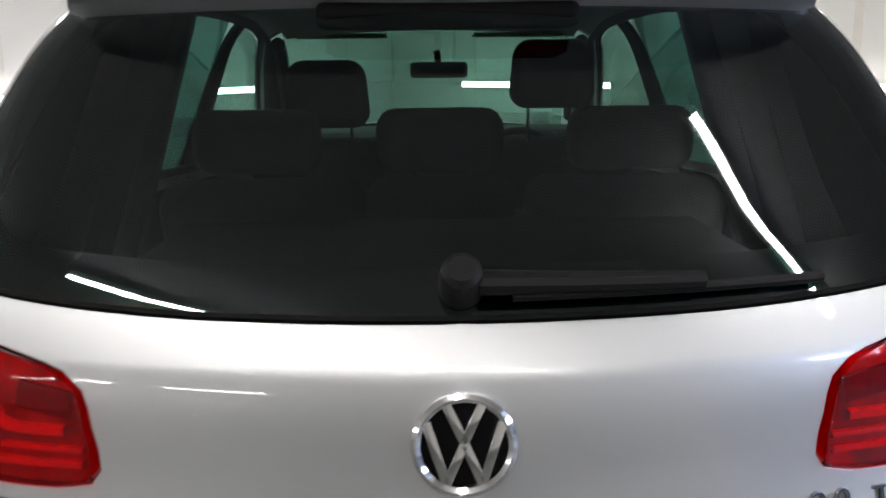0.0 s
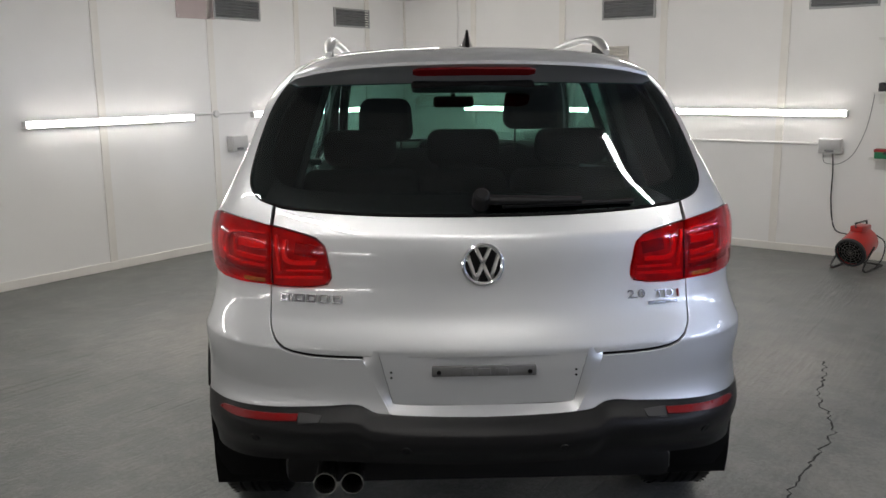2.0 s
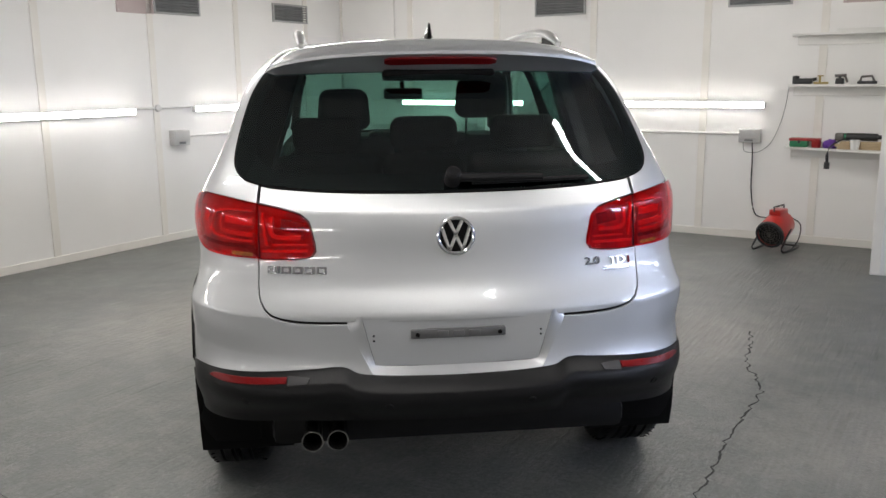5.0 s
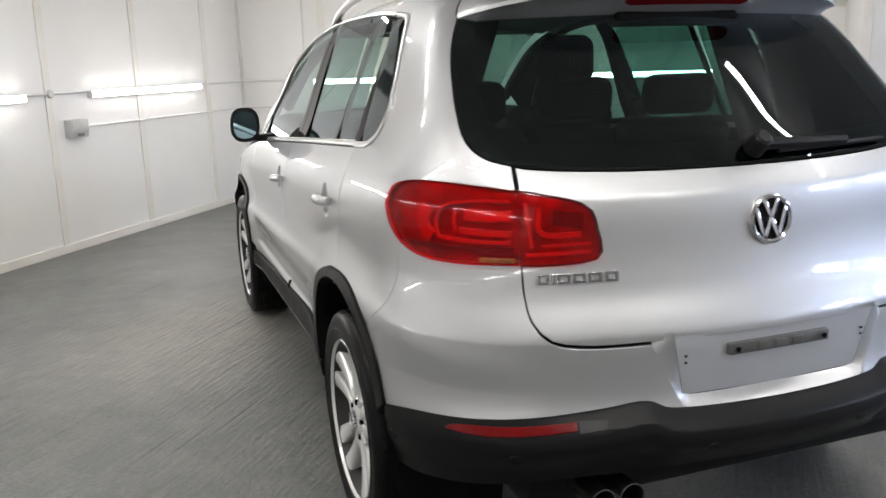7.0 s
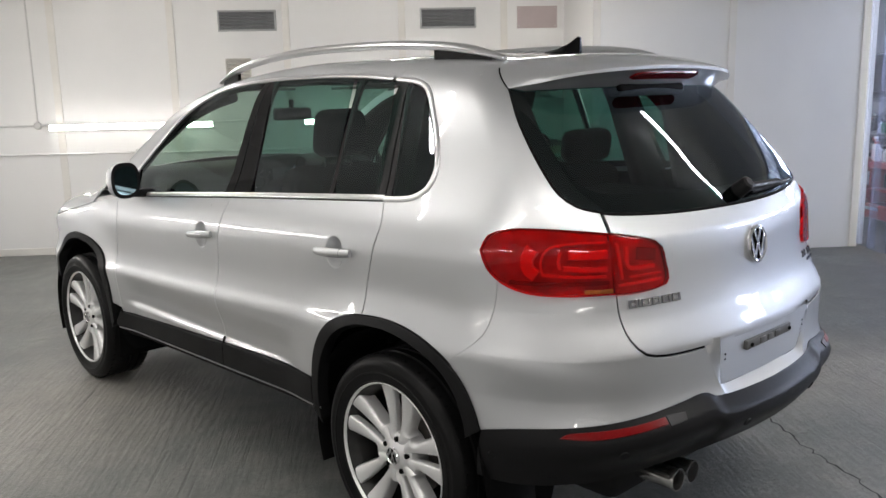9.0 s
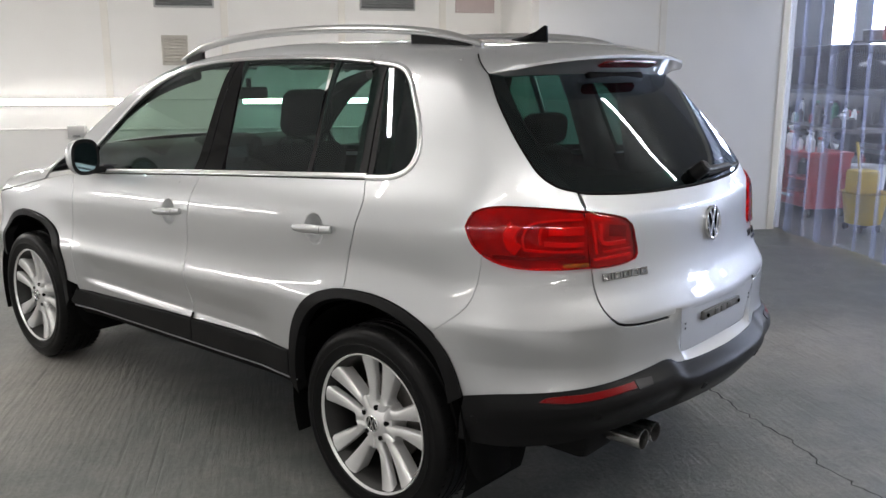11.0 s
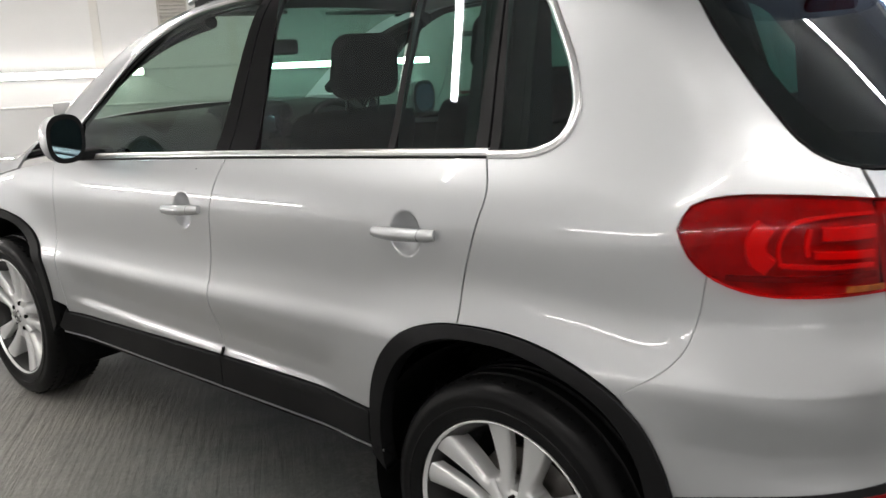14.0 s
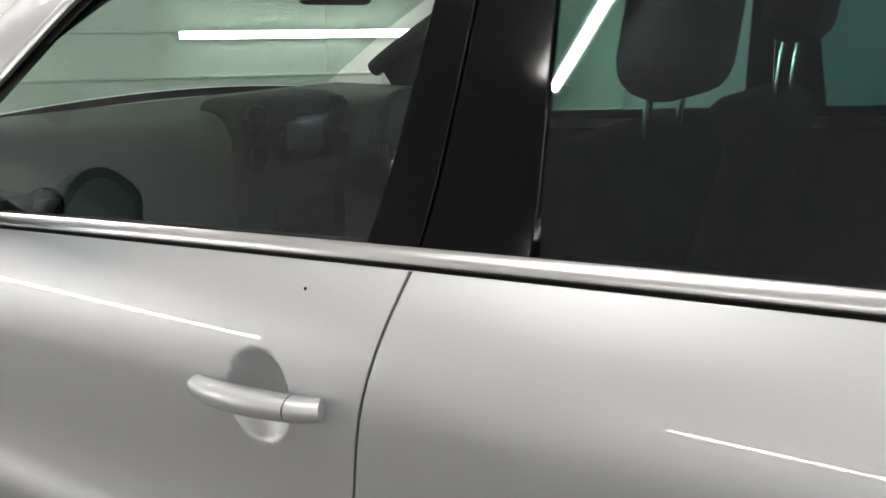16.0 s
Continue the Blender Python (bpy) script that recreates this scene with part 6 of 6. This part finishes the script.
part("foot", box(-0.05, 0.07, -0.02, 0.02, 0, 0.018, 0.004), tool_brass, t)
part("post", rod((0, 0, 0.018), (0, 0, 0.075), 0.009), tool_brass, t)
part("tommy_bar", rod((-0.02, 0, 0.07), (0.03, 0, 0.07), 0.005), tool_brass, t)
t = small("spray_gun", "dark paint spray gun on the middle shelf", "tool", 5.46, -0.09, 1.425)
part("cup", lathe([(0, 0.0), (0, 0.036), (0.045, 0.034), (0.055, 0.012), (0.07, 0.0)], 18, axis="Z"), tool_black, t)
part("barrel", rod((-0.04, 0, 0.07), (0.05, 0, 0.075), 0.012), dark_metal, t)
part("trigger_grip", rod((0.04, 0, 0.07), (0.06, 0, 0.015), 0.010), dark_metal, t)
t = small("sanding_block", "dark sanding tool on the middle shelf", "tool", 5.60, -0.10, 1.425)
part("pad", box(0, 0.15, -0.03, 0.03, 0, 0.025, 0.006), tool_black, t)
part("handle", tube([(0.02, 0, 0.02), (0.03, 0, 0.06), (0.11, 0, 0.065), (0.13, 0, 0.02)], 0.011, 10), dark_metal, t)
t = small("green_toolbox", "green and red plastic tool case on the lower shelf", "tool case", 5.10, -0.12, 0.88)
part("case", box(0, 0.15, -0.05, 0.06, 0, 0.065, 0.010), green_plastic, t)
part("lid", box(-0.004, 0.25, -0.054, 0.064, 0.055, 0.078, 0.006), red_plastic, t)
part("latch", box(0.07, 0.09, -0.058, -0.050, 0.035, 0.06, 0.002), tool_black, t)
t = small("red_pot", "small red plastic pot on the lower shelf", "pot", 5.32, -0.16, 0.88)
part("cup", lathe([(0, 0), (0, 0.036), (0.058, 0.042), (0.058, 0.038), (0.006, 0.032)], 20, axis="Z"), red_plastic, t)
t = small("purple_cloth", "crumpled purple cloth on the lower shelf", "cloth", 5.44, -0.18, 0.88)
bm = bmesh.new()
bmesh.ops.create_icosphere(bm, subdivisions=3, radius=0.055)
for v in bm.verts:
    k = 1 + 0.35 * noise.noise(v.co * 30)
    v.co = Vector((v.co.x * k * 1.1, v.co.y * k, max(0.0, v.co.z * k * 0.9 + 0.028)))
part("fold", bm, purple_cloth, t)
for i, (s0, z0, l) in enumerate(((5.50, 0.0, 0.36), (5.48, 0.022, 0.38), (5.52, 0.044, 0.33))):
    t = small("plank", "pale softwood plank stacked on the lower shelf", "plank", s0, -0.20 - 0.01 * i, 0.88 + z0)
    part("board", box(0, l, -0.05, 0.05, 0, 0.021, 0.002), pale_wood, t, smooth=False)
t = small("cup", "white plastic cup on the lower shelf", "cup", 5.64, -0.29, 0.88)
part("cup_wall", lathe([(0, 0), (0, 0.032), (0.085, 0.042), (0.085, 0.039), (0.004, 0.029), (0.004, 0)], 24, axis="Z"), white_plastic, t)
t = small("angle_grinder", "black angle grinder with a green collar on planks", "tool", 5.56, -0.18, 0.948)
part("motor_body", rod((0.0, 0, 0.035), (0.24, 0, 0.035), 0.032, 16), tool_black, t)
part("collar", rod((-0.02, 0, 0.035), (0.0, 0, 0.035), 0.030, 16), green_plastic, t)
part("gear_head", box(-0.09, -0.02, -0.03, 0.03, 0.0, 0.065, 0.012), dark_metal, t)
part("tail", rod((0.24, 0, 0.035), (0.31, 0, 0.04), 0.018, 12), tool_black, t)
t = small("strap", "black webbing strap hanging over the shelf edge", "strap", 5.43, -0.255, 0.88)
part("webbing", tube([(0.12, 0.05, 0.09), (0.05, 0.0, 0.05), (0.01, -0.02, 0.01), (0.0, -0.03, -0.05), (0.005, -0.028, -0.13)], 0.012, 8, flat=0.4), tool_black, t)
part("buckle", box(-0.018, 0.026, -0.045, -0.018, -0.17, -0.11, 0.005), tool_black, t)

# drum heater on a bent tube stand
heater_red = material("red_heater_enamel", (0.52, 0.025, 0.02), 0.3, vary=0.15, vary_scale=8, coat=0.4)
h = thing("fan_heater", "red drum fan heater on a black tube stand", "heater", at=ROOM @ pose(5.09, -0.42, 0.0, 0, 0, -12) @ Matrix.Scale(0.84, 4))
drum = lathe([(-0.19, 0.128), (-0.195, 0.140), (-0.18, 0.145), (0.10, 0.145), (0.12, 0.135), (0.12, 0.0)], 36, axis="Y")
part("drum", drum, heater_red, h, at=pose(0, 0, 0.235, 18, 0, 0))
part("front_ring", lathe([(-0.200, 0.120), (-0.204, 0.132), (-0.196, 0.146), (-0.175, 0.148)], 36, axis="Y"), tool_black, h, at=pose(0, 0, 0.235, 18, 0, 0))
gr = part("grille", lathe([(-0.17, 0.0), (-0.17, 0.128)], 24, axis="Y"), gap_black, h, "dark round grille", at=pose(0, 0, 0.235, 18, 0, 0))
for r in (0.03, 0.055, 0.08, 0.105):
    part("grille_ring", tube([(r * math.cos(a), -0.192, r * math.sin(a)) for a in np.linspace(0, 2 * math.pi, 28, endpoint=False)], 0.0025, 6, closed=True), dark_metal, gr)
for a in range(0, 180, 30):
    c, s = math.cos(radians(a)) * 0.125, math.sin(radians(a)) * 0.125
    part("grille_wire", rod((-c, -0.190, -s), (c, -0.190, s), 0.0025, 6), dark_metal, gr)
part("control_box", box(-0.06, 0.06, -0.09, 0.12, 0.365, 0.425, 0.012), heater_red, h)
part("handle", tube([(0.0, -0.10, 0.41), (0.0, -0.11, 0.455), (0.0, 0.14, 0.455), (0.0, 0.15, 0.40)], 0.009, 8), tool_black, h)
for x in (-0.15, 0.15):
    part("stand_leg", tube(spline([(x, 0.22, 0.018), (x * 1.05, 0.0, 0.014), (x * 1.05, -0.20, 0.014), (x * 1.02, -0.235, 0.04), (x, -0.16, 0.11), (x * 0.98, 0.0, 0.225)], 0.03), 0.010, 8), tool_black, h)
part("stand_bar", rod((-0.15, 0.22, 0.018), (0.15, 0.22, 0.018), 0.010, 8), tool_black, h)
part("mains_lead", tube(spline([(0.10, 0.12, 0.33), (0.19, 0.12, 0.27), (0.21, 0.05, 0.12), (0.17, -0.02, 0.012)], 0.03), 0.006, 6), tool_black, h)
cable = lambda pts, r, label: tagged(part("cable", tube(spline(pts, 0.03), r, 6), tool_black, at=ROOM), label, "cable")
cable([(4.76, -0.05, 0.90), (4.765, -0.03, 0.75), (4.77, -0.02, 0.45), (4.82, -0.05, 0.25), (4.98, -0.25, 0.24)], 0.006, "black mains cable hanging down from the socket box")
tagged(part("cable", tube(spline([(4.68, -0.05, 0.90), (4.69, -0.03, 0.82), (4.80, -0.02, 0.81), (4.90, -0.02, 0.88), (4.98, -0.02, 1.05), (5.02, -0.02, 1.22), (5.045, -0.03, 1.42)], 0.03), 0.003, 6), material("grey_cable", (0.2, 0.2, 0.2), 0.5), at=ROOM),
       "thin grey cable looping from the socket to the shelf", "cable")

# ==== doorway and the workshop behind it ====
strip_pvc = bpy.data.materials.new("clear_bluish_pvc_strip")
strip_pvc.use_nodes = True
nt = strip_pvc.node_tree
nt.nodes.clear()
out, clear, gloss, milk, mix1, mix2 = (nt.nodes.new(k) for k in ("ShaderNodeOutputMaterial", "ShaderNodeBsdfTransparent", "ShaderNodeBsdfGlossy", "ShaderNodeBsdfTranslucent", "ShaderNodeMixShader", "ShaderNodeMixShader"))
clear.inputs[0].default_value = (0.72, 0.77, 0.93, 1)
gloss.inputs["Roughness"].default_value = 0.08
milk.inputs[0].default_value = (0.66, 0.70, 0.95, 1)
mix1.inputs[0].default_value, mix2.inputs[0].default_value = 0.09, 0.06
nt.links.new(clear.outputs[0], mix1.inputs[1]), nt.links.new(milk.outputs[0], mix1.inputs[2])
nt.links.new(mix1.outputs[0], mix2.inputs[1]), nt.links.new(gloss.outputs[0], mix2.inputs[2])
nt.links.new(mix2.outputs[0], out.inputs[0])
strip_edge = strip_pvc.copy()
strip_edge.name = "milky_pvc_strip_edge"
for n in strip_edge.node_tree.nodes:
    if n.type == "MIX_SHADER" and abs(n.inputs[0].default_value - 0.09) < 0.001:
        n.inputs[0].default_value = 0.26
curtain = thing("strip_curtain", "clear bluish plastic strip curtain hanging in the doorway", "strip curtain", at=ROOM @ pose(ROOM_W, 0, 0))
part("rail", box(-0.03, 0.0, DOOR_E0, DOOR_E1, DOOR_H - 0.05, DOOR_H + 0.02, 0.004), satin, curtain)
rng = random.Random(11)
e = DOOR_E1 - 0.02
k = 0
while e > DOOR_E0 + 0.1:
    w, curve, lean = 0.30, rng.uniform(0.012, 0.026), rng.uniform(-0.02, 0.02)
    bm = bmesh.new()
    rows = []
    for z in np.linspace(0.02 + rng.uniform(0, 0.02), DOOR_H, 8):
        f = 1 - z / DOOR_H
        rows.append([bm.verts.new((-0.035 - 0.014 * (k % 2) - curve * math.sin(math.pi * q) + lean * f + 0.012 * math.sin(3 * f + k), e - q * w + 0.02 * f * math.sin(2.0 * k), z)) for q in np.linspace(0, 1, 6)])
    for a, b in zip(rows, rows[1:]):
        for j in range(5):
            bm.faces.new((a[j], a[j + 1], b[j + 1], b[j]))
    bm.faces.ensure_lookup_table()
    for i, f in enumerate(bm.faces):
        f.material_index = 1 if i % 5 == 0 else 0
    part("strip", bm, strip_pvc, curtain).data.materials.append(strip_edge)
    e -= 0.235
    k += 1

shop_wall = material("grey_workshop_wall", (0.34, 0.35, 0.36), 0.7, vary=0.2, vary_scale=1.5)
structure("wall_workshop_far", box(14.0, 14.12, -8.0, 9.6, 0, 3.4), shop_wall, "grey workshop wall seen through the curtain", "wall")
structure("wall_workshop_side", box(8.57, 14.0, 9.5, 9.6, 0, 3.4), shop_wall, "grey workshop wall seen through the curtain", "wall")
structure("wall_workshop_near", box(8.57, 14.0, -8.1, -8.0, 0, 3.4), shop_wall, "grey workshop wall seen through the curtain", "wall")
structure("wall_workshop_front", box(8.45, 8.57, -1.0, 9.6, 0, 3.4), wall_white, "white workshop wall behind the partition", "wall")
structure("ceiling_workshop", box(8.57, 14.12, -8.1, 9.6, 3.4, 3.5), shop_wall, "plain grey workshop ceiling", "ceiling")
daylight = glowing("bright_daylight_pane", (0.93, 0.97, 1.0), DAY_STRENGTH)
for i, (e0, e1, z0, z1) in enumerate(((3.70, 5.15, 1.95, 3.0), (5.62, 6.25, 1.95, 3.0), (0.9, 2.2, 2.1, 3.0), (-1.2, 0.3, 2.1, 3.0), (-3.6, -2.2, 2.1, 3.0), (-6.0, -4.6, 2.1, 3.0))):
    w = structure("window_%d" % (i + 1), box(13.96, 13.995, e0, e1, z0, z1), trim_white, "bright high workshop window with white bars", "window")
    n = 3 if e1 - e0 > 1 else 1
    for q in range(n):
        part("pane", box(13.95, 13.958, e0 + 0.04 + q * (e1 - e0) / n, e0 - 0.04 + (q + 1) * (e1 - e0) / n, z0 + 0.05, z1 - 0.05), daylight, w, smooth=False)
# two fittings out of view, added to light the workshop
for e in (-4.2, 1.0):
    copy_thing(ceiling_fitting, ROOM @ pose(9.6, e, 3.4) @ pose(0, 0, 0, 90, 0, 0))

# red tool trolley with bottles
t = thing("tool_trolley", "red metal tool trolley with trays and a drawer", "trolley", at=ROOM @ pose(9.35, -0.22, 0) @ Matrix.Diagonal((1, 0.85, 1, 1)))
for y in (-0.47, 0.43):
    part("side_panel", box(-0.25, 0.25, y, y + 0.03, 0.10, 0.70, 0.004), red_plastic, t, smooth=False)
for x in (-0.20, 0.20):
    for y in (-0.43, 0.43):
        part("castor", lathe([(-0.015, 0), (-0.015, 0.045), (0.015, 0.045), (0.015, 0)], 16), tool_black, t, at=pose(x, y, 0.05))
part("top_tray", box(-0.27, 0.27, -0.48, 0.48, 0.64, 0.70, 0.006), red_plastic, t, smooth=False)
part("tray", box(-0.25, 0.25, -0.44, 0.43, 0.40, 0.43, 0.004), red_plastic, t, smooth=False)
drawer = part("drawer", box(-0.26, 0.25, -0.435, 0.425, 0.12, 0.27, 0.006), red_plastic, t, smooth=False)
part("drawer_handle", box(-0.285, -0.262, -0.20, 0.20, 0.21, 0.235, 0.004), satin, drawer, smooth=False)
part("divider", box(-0.25, 0.25, 0.02, 0.05, 0.27, 0.64, 0.004), red_plastic, t, smooth=False)
for i in range(11):
    y, x = -0.58 + 0.072 * i, 9.25 + 0.06 * math.sin(5 * i)
    hgt = 0.13 + 0.09 * ((i * 7) % 5) / 4
    bt = thing("spray_bottle", "white plastic spray bottle on the red trolley", "bottle", "bottles on the trolley", at=ROOM @ pose(x, y, 0.70))
    part("flask", lathe([(0, 0), (0, 0.034), (hgt * 0.7, 0.034), (hgt * 0.85, 0.012), (hgt, 0.012), (hgt, 0)], 14, axis="Z"), white_plastic, bt)
    part("trigger", box(-0.035, 0.012, -0.010, 0.010, hgt, hgt + 0.03, 0.004), (red_plastic, white_plastic, tool_black)[i % 3], bt)
for i in range(5):
    bt = thing("bottle", "dark workshop bottle on the lower trolley shelf", "bottle", "bottles on the trolley", at=ROOM @ pose(9.3 + 0.03 * (i % 2), -0.52 + 0.15 * i, 0.43))
    part("flask", lathe([(0, 0), (0, 0.055), (0.13, 0.055), (0.155, 0.02), (0.175, 0.02), (0.175, 0)], 14, axis="Z"), (tool_black, white_plastic, dark_metal)[i % 3], bt)
t = thing("workbench", "dark steel workbench crowded with bottles and cans", "workbench", at=ROOM @ pose(10.15, 1.1, 0))
part("worktop", box(-0.35, 0.35, -1.3, 1.6, 0.86, 0.90, 0.004), dark_metal, t, smooth=False)
part("shelf", box(-0.33, 0.33, -1.28, 1.58, 0.30, 0.33, 0.004), dark_metal, t, smooth=False)
for x in (-0.30, 0.30):
    for y in (-1.24, 1.54):
        part("bench_leg", box(x - 0.03, x + 0.03, y - 0.03, y + 0.03, 0, 0.86, 0.003), tool_black, t, smooth=False)
pots = (tool_black, white_plastic, red_plastic, tool_black, dark_metal, green_plastic, white_plastic, tool_black)
rng = random.Random(8)
for i in range(46):
    low = i % 3 == 2
    hgt, r = rng.uniform(0.09, 0.30), rng.uniform(0.028, 0.06)
    at = ROOM @ pose(10.15 + rng.uniform(-0.26, 0.26), 1.1 - 1.2 + 2.7 * (i + 0.5) / 46, 0.33 if low else 0.90)
    bt = thing("container", "assorted workshop can or bottle on the bench", "container", "containers on the bench", at=at)
    part("flask", lathe([(0, 0), (0, r), (hgt * 0.75, r), (hgt * 0.82, r * 0.5), (hgt * 0.95, r * 0.45), (hgt * 0.95, 0)], 14, axis="Z"), pots[i % 8], bt)
    part("lid", lathe([(hgt * 0.92, r * 0.52), (hgt, r * 0.5), (hgt, 0)], 12, axis="Z"), pots[(i * 3 + 1) % 8], bt)
yellow = material("yellow_bucket_plastic", (0.62, 0.42, 0.02), 0.4, vary=0.2, vary_scale=8)
t = thing("mop_bucket", "yellow plastic mop bucket on wheels", "bucket", at=ROOM @ pose(9.25, -1.35, 0))
part("tub", lathe([(0.08, 0.0), (0.08, 0.16), (0.38, 0.21), (0.39, 0.225), (0.37, 0.20), (0.10, 0.15)], 24, axis="Z"), yellow, t)
part("wringer", box(-0.12, 0.12, -0.05, 0.17, 0.36, 0.60, 0.03), yellow, t)
part("lever", rod((0, 0.1, 0.55), (0.02, 0.22, 0.85), 0.014), yellow, t)
for a in (45, 135, 225, 315):
    part("castor", lathe([(-0.012, 0), (-0.012, 0.035), (0.012, 0.035), (0.012, 0)], 14), tool_black, t, at=pose(0.15 * math.cos(radians(a)), 0.15 * math.sin(radians(a)), 0.037))
t = thing("waste_bin", "pale plastic waste bin on the workshop floor", "bin", at=ROOM @ pose(9.80, -0.62, 0))
part("tub", lathe([(0.0, 0.0), (0.0, 0.15), (0.55, 0.19), (0.56, 0.20), (0.54, 0.18)], 24, axis="Z"), white_plastic, t)
# a dark car parked further back
dark_paint = material("dark_blue_paint", (0.012, 0.014, 0.02), 0.2, coat=1.0)
t = thing("vehicle_lift", "low black steel vehicle lift on the workshop floor", "lift", at=ROOM @ pose(11.2, 2.1, 0))
for x in (-0.72, 0.72):
    part("ramp", box(x - 0.26, x + 0.26, -2.3, 2.3, 0.36, 0.42, 0.008), tool_black, t, smooth=False)
    for y in (-2.0, 0.0, 2.0):
        part("leg", box(x - 0.10, x + 0.10, y - 0.10, y + 0.10, 0, 0.36, 0.008), tool_black, t, smooth=False)
t = thing("parked_car", "dark blue car with alloy wheels raised on a lift", "car", at=ROOM @ pose(11.2, 2.1, 0.42))
bm = box(-0.85, 0.85, -2.1, 2.1, 0.28, 0.92, 0.16, seg=4)
part("body", bm, dark_paint, t)
bm = box(-0.74, 0.74, -1.2, 1.3, 0.80, 1.45, 0.22, seg=4)
part("cabin", bm, gloss_black, t)
for y in (-1.30, 1.30):
    w = part("wheel", lathe([(-0.10, 0.22), (-0.11, 0.29), (-0.06, 0.315), (0.08, 0.315), (0.10, 0.22)], 32), rubber, t, at=pose(-0.80, y, 0.315))
    part("hub", lathe([(-0.10, 0.0), (-0.10, 0.05), (-0.07, 0.06)], 20), alloy, w)
    part("rim", lathe([(-0.095, 0.225), (-0.105, 0.235), (-0.08, 0.21), (0.0, 0.20)], 32), alloy, w)
    for a in range(7):
        part("spoke", box(-0.095, -0.075, -0.016, 0.016, 0.05, 0.22, 0.004), alloy, w, at=Matrix.Rotation(2 * math.pi * a / 7, 4, "X"))
# shelving with dark clutter
t = thing("storage_rack", "tall grey metal storage rack full of parts", "shelving", at=ROOM @ pose(12.9, 1.2, 0))
for y in (-2.6, -0.9, 0.9, 2.6):
    for x in (-0.25, 0.25):
        part("upright", box(x - 0.02, x + 0.02, y - 0.02, y + 0.02, 0, 2.0, 0.002), dark_metal, t, smooth=False)
for z in (0.3, 0.95, 1.5, 2.0):
    part("shelf_board", box(-0.28, 0.28, -2.65, 2.65, z - 0.03, z, 0.002), dark_metal, t, smooth=False)
rng = random.Random(3)
for i in range(44):
    z = (0.3, 0.95, 1.5, 2.0)[i % 4]
    y = -2.4 + 4.8 * ((i // 4) + rng.uniform(0, 0.6)) / 11
    w, hh = rng.uniform(0.12, 0.34), rng.uniform(0.12, 0.38)
    c = thing("storage_box", "assorted storage box on the metal rack", "box", "boxes on the rack", at=ROOM @ pose(12.85, 1.2 + y, z, 0, 0, rng.uniform(-8, 8)))
    part("carton", box(-0.2, 0.2, 0, w, 0, hh, 0.006), (tool_black, dark_metal, pale_wood, white_plastic, red_plastic, tool_black, shop_wall)[i % 7], c, smooth=False)
    part("lid", box(-0.205, 0.205, -0.004, w + 0.004, hh, hh + 0.015, 0.003), (dark_metal, white_plastic, tool_black)[i % 3], c, smooth=False)
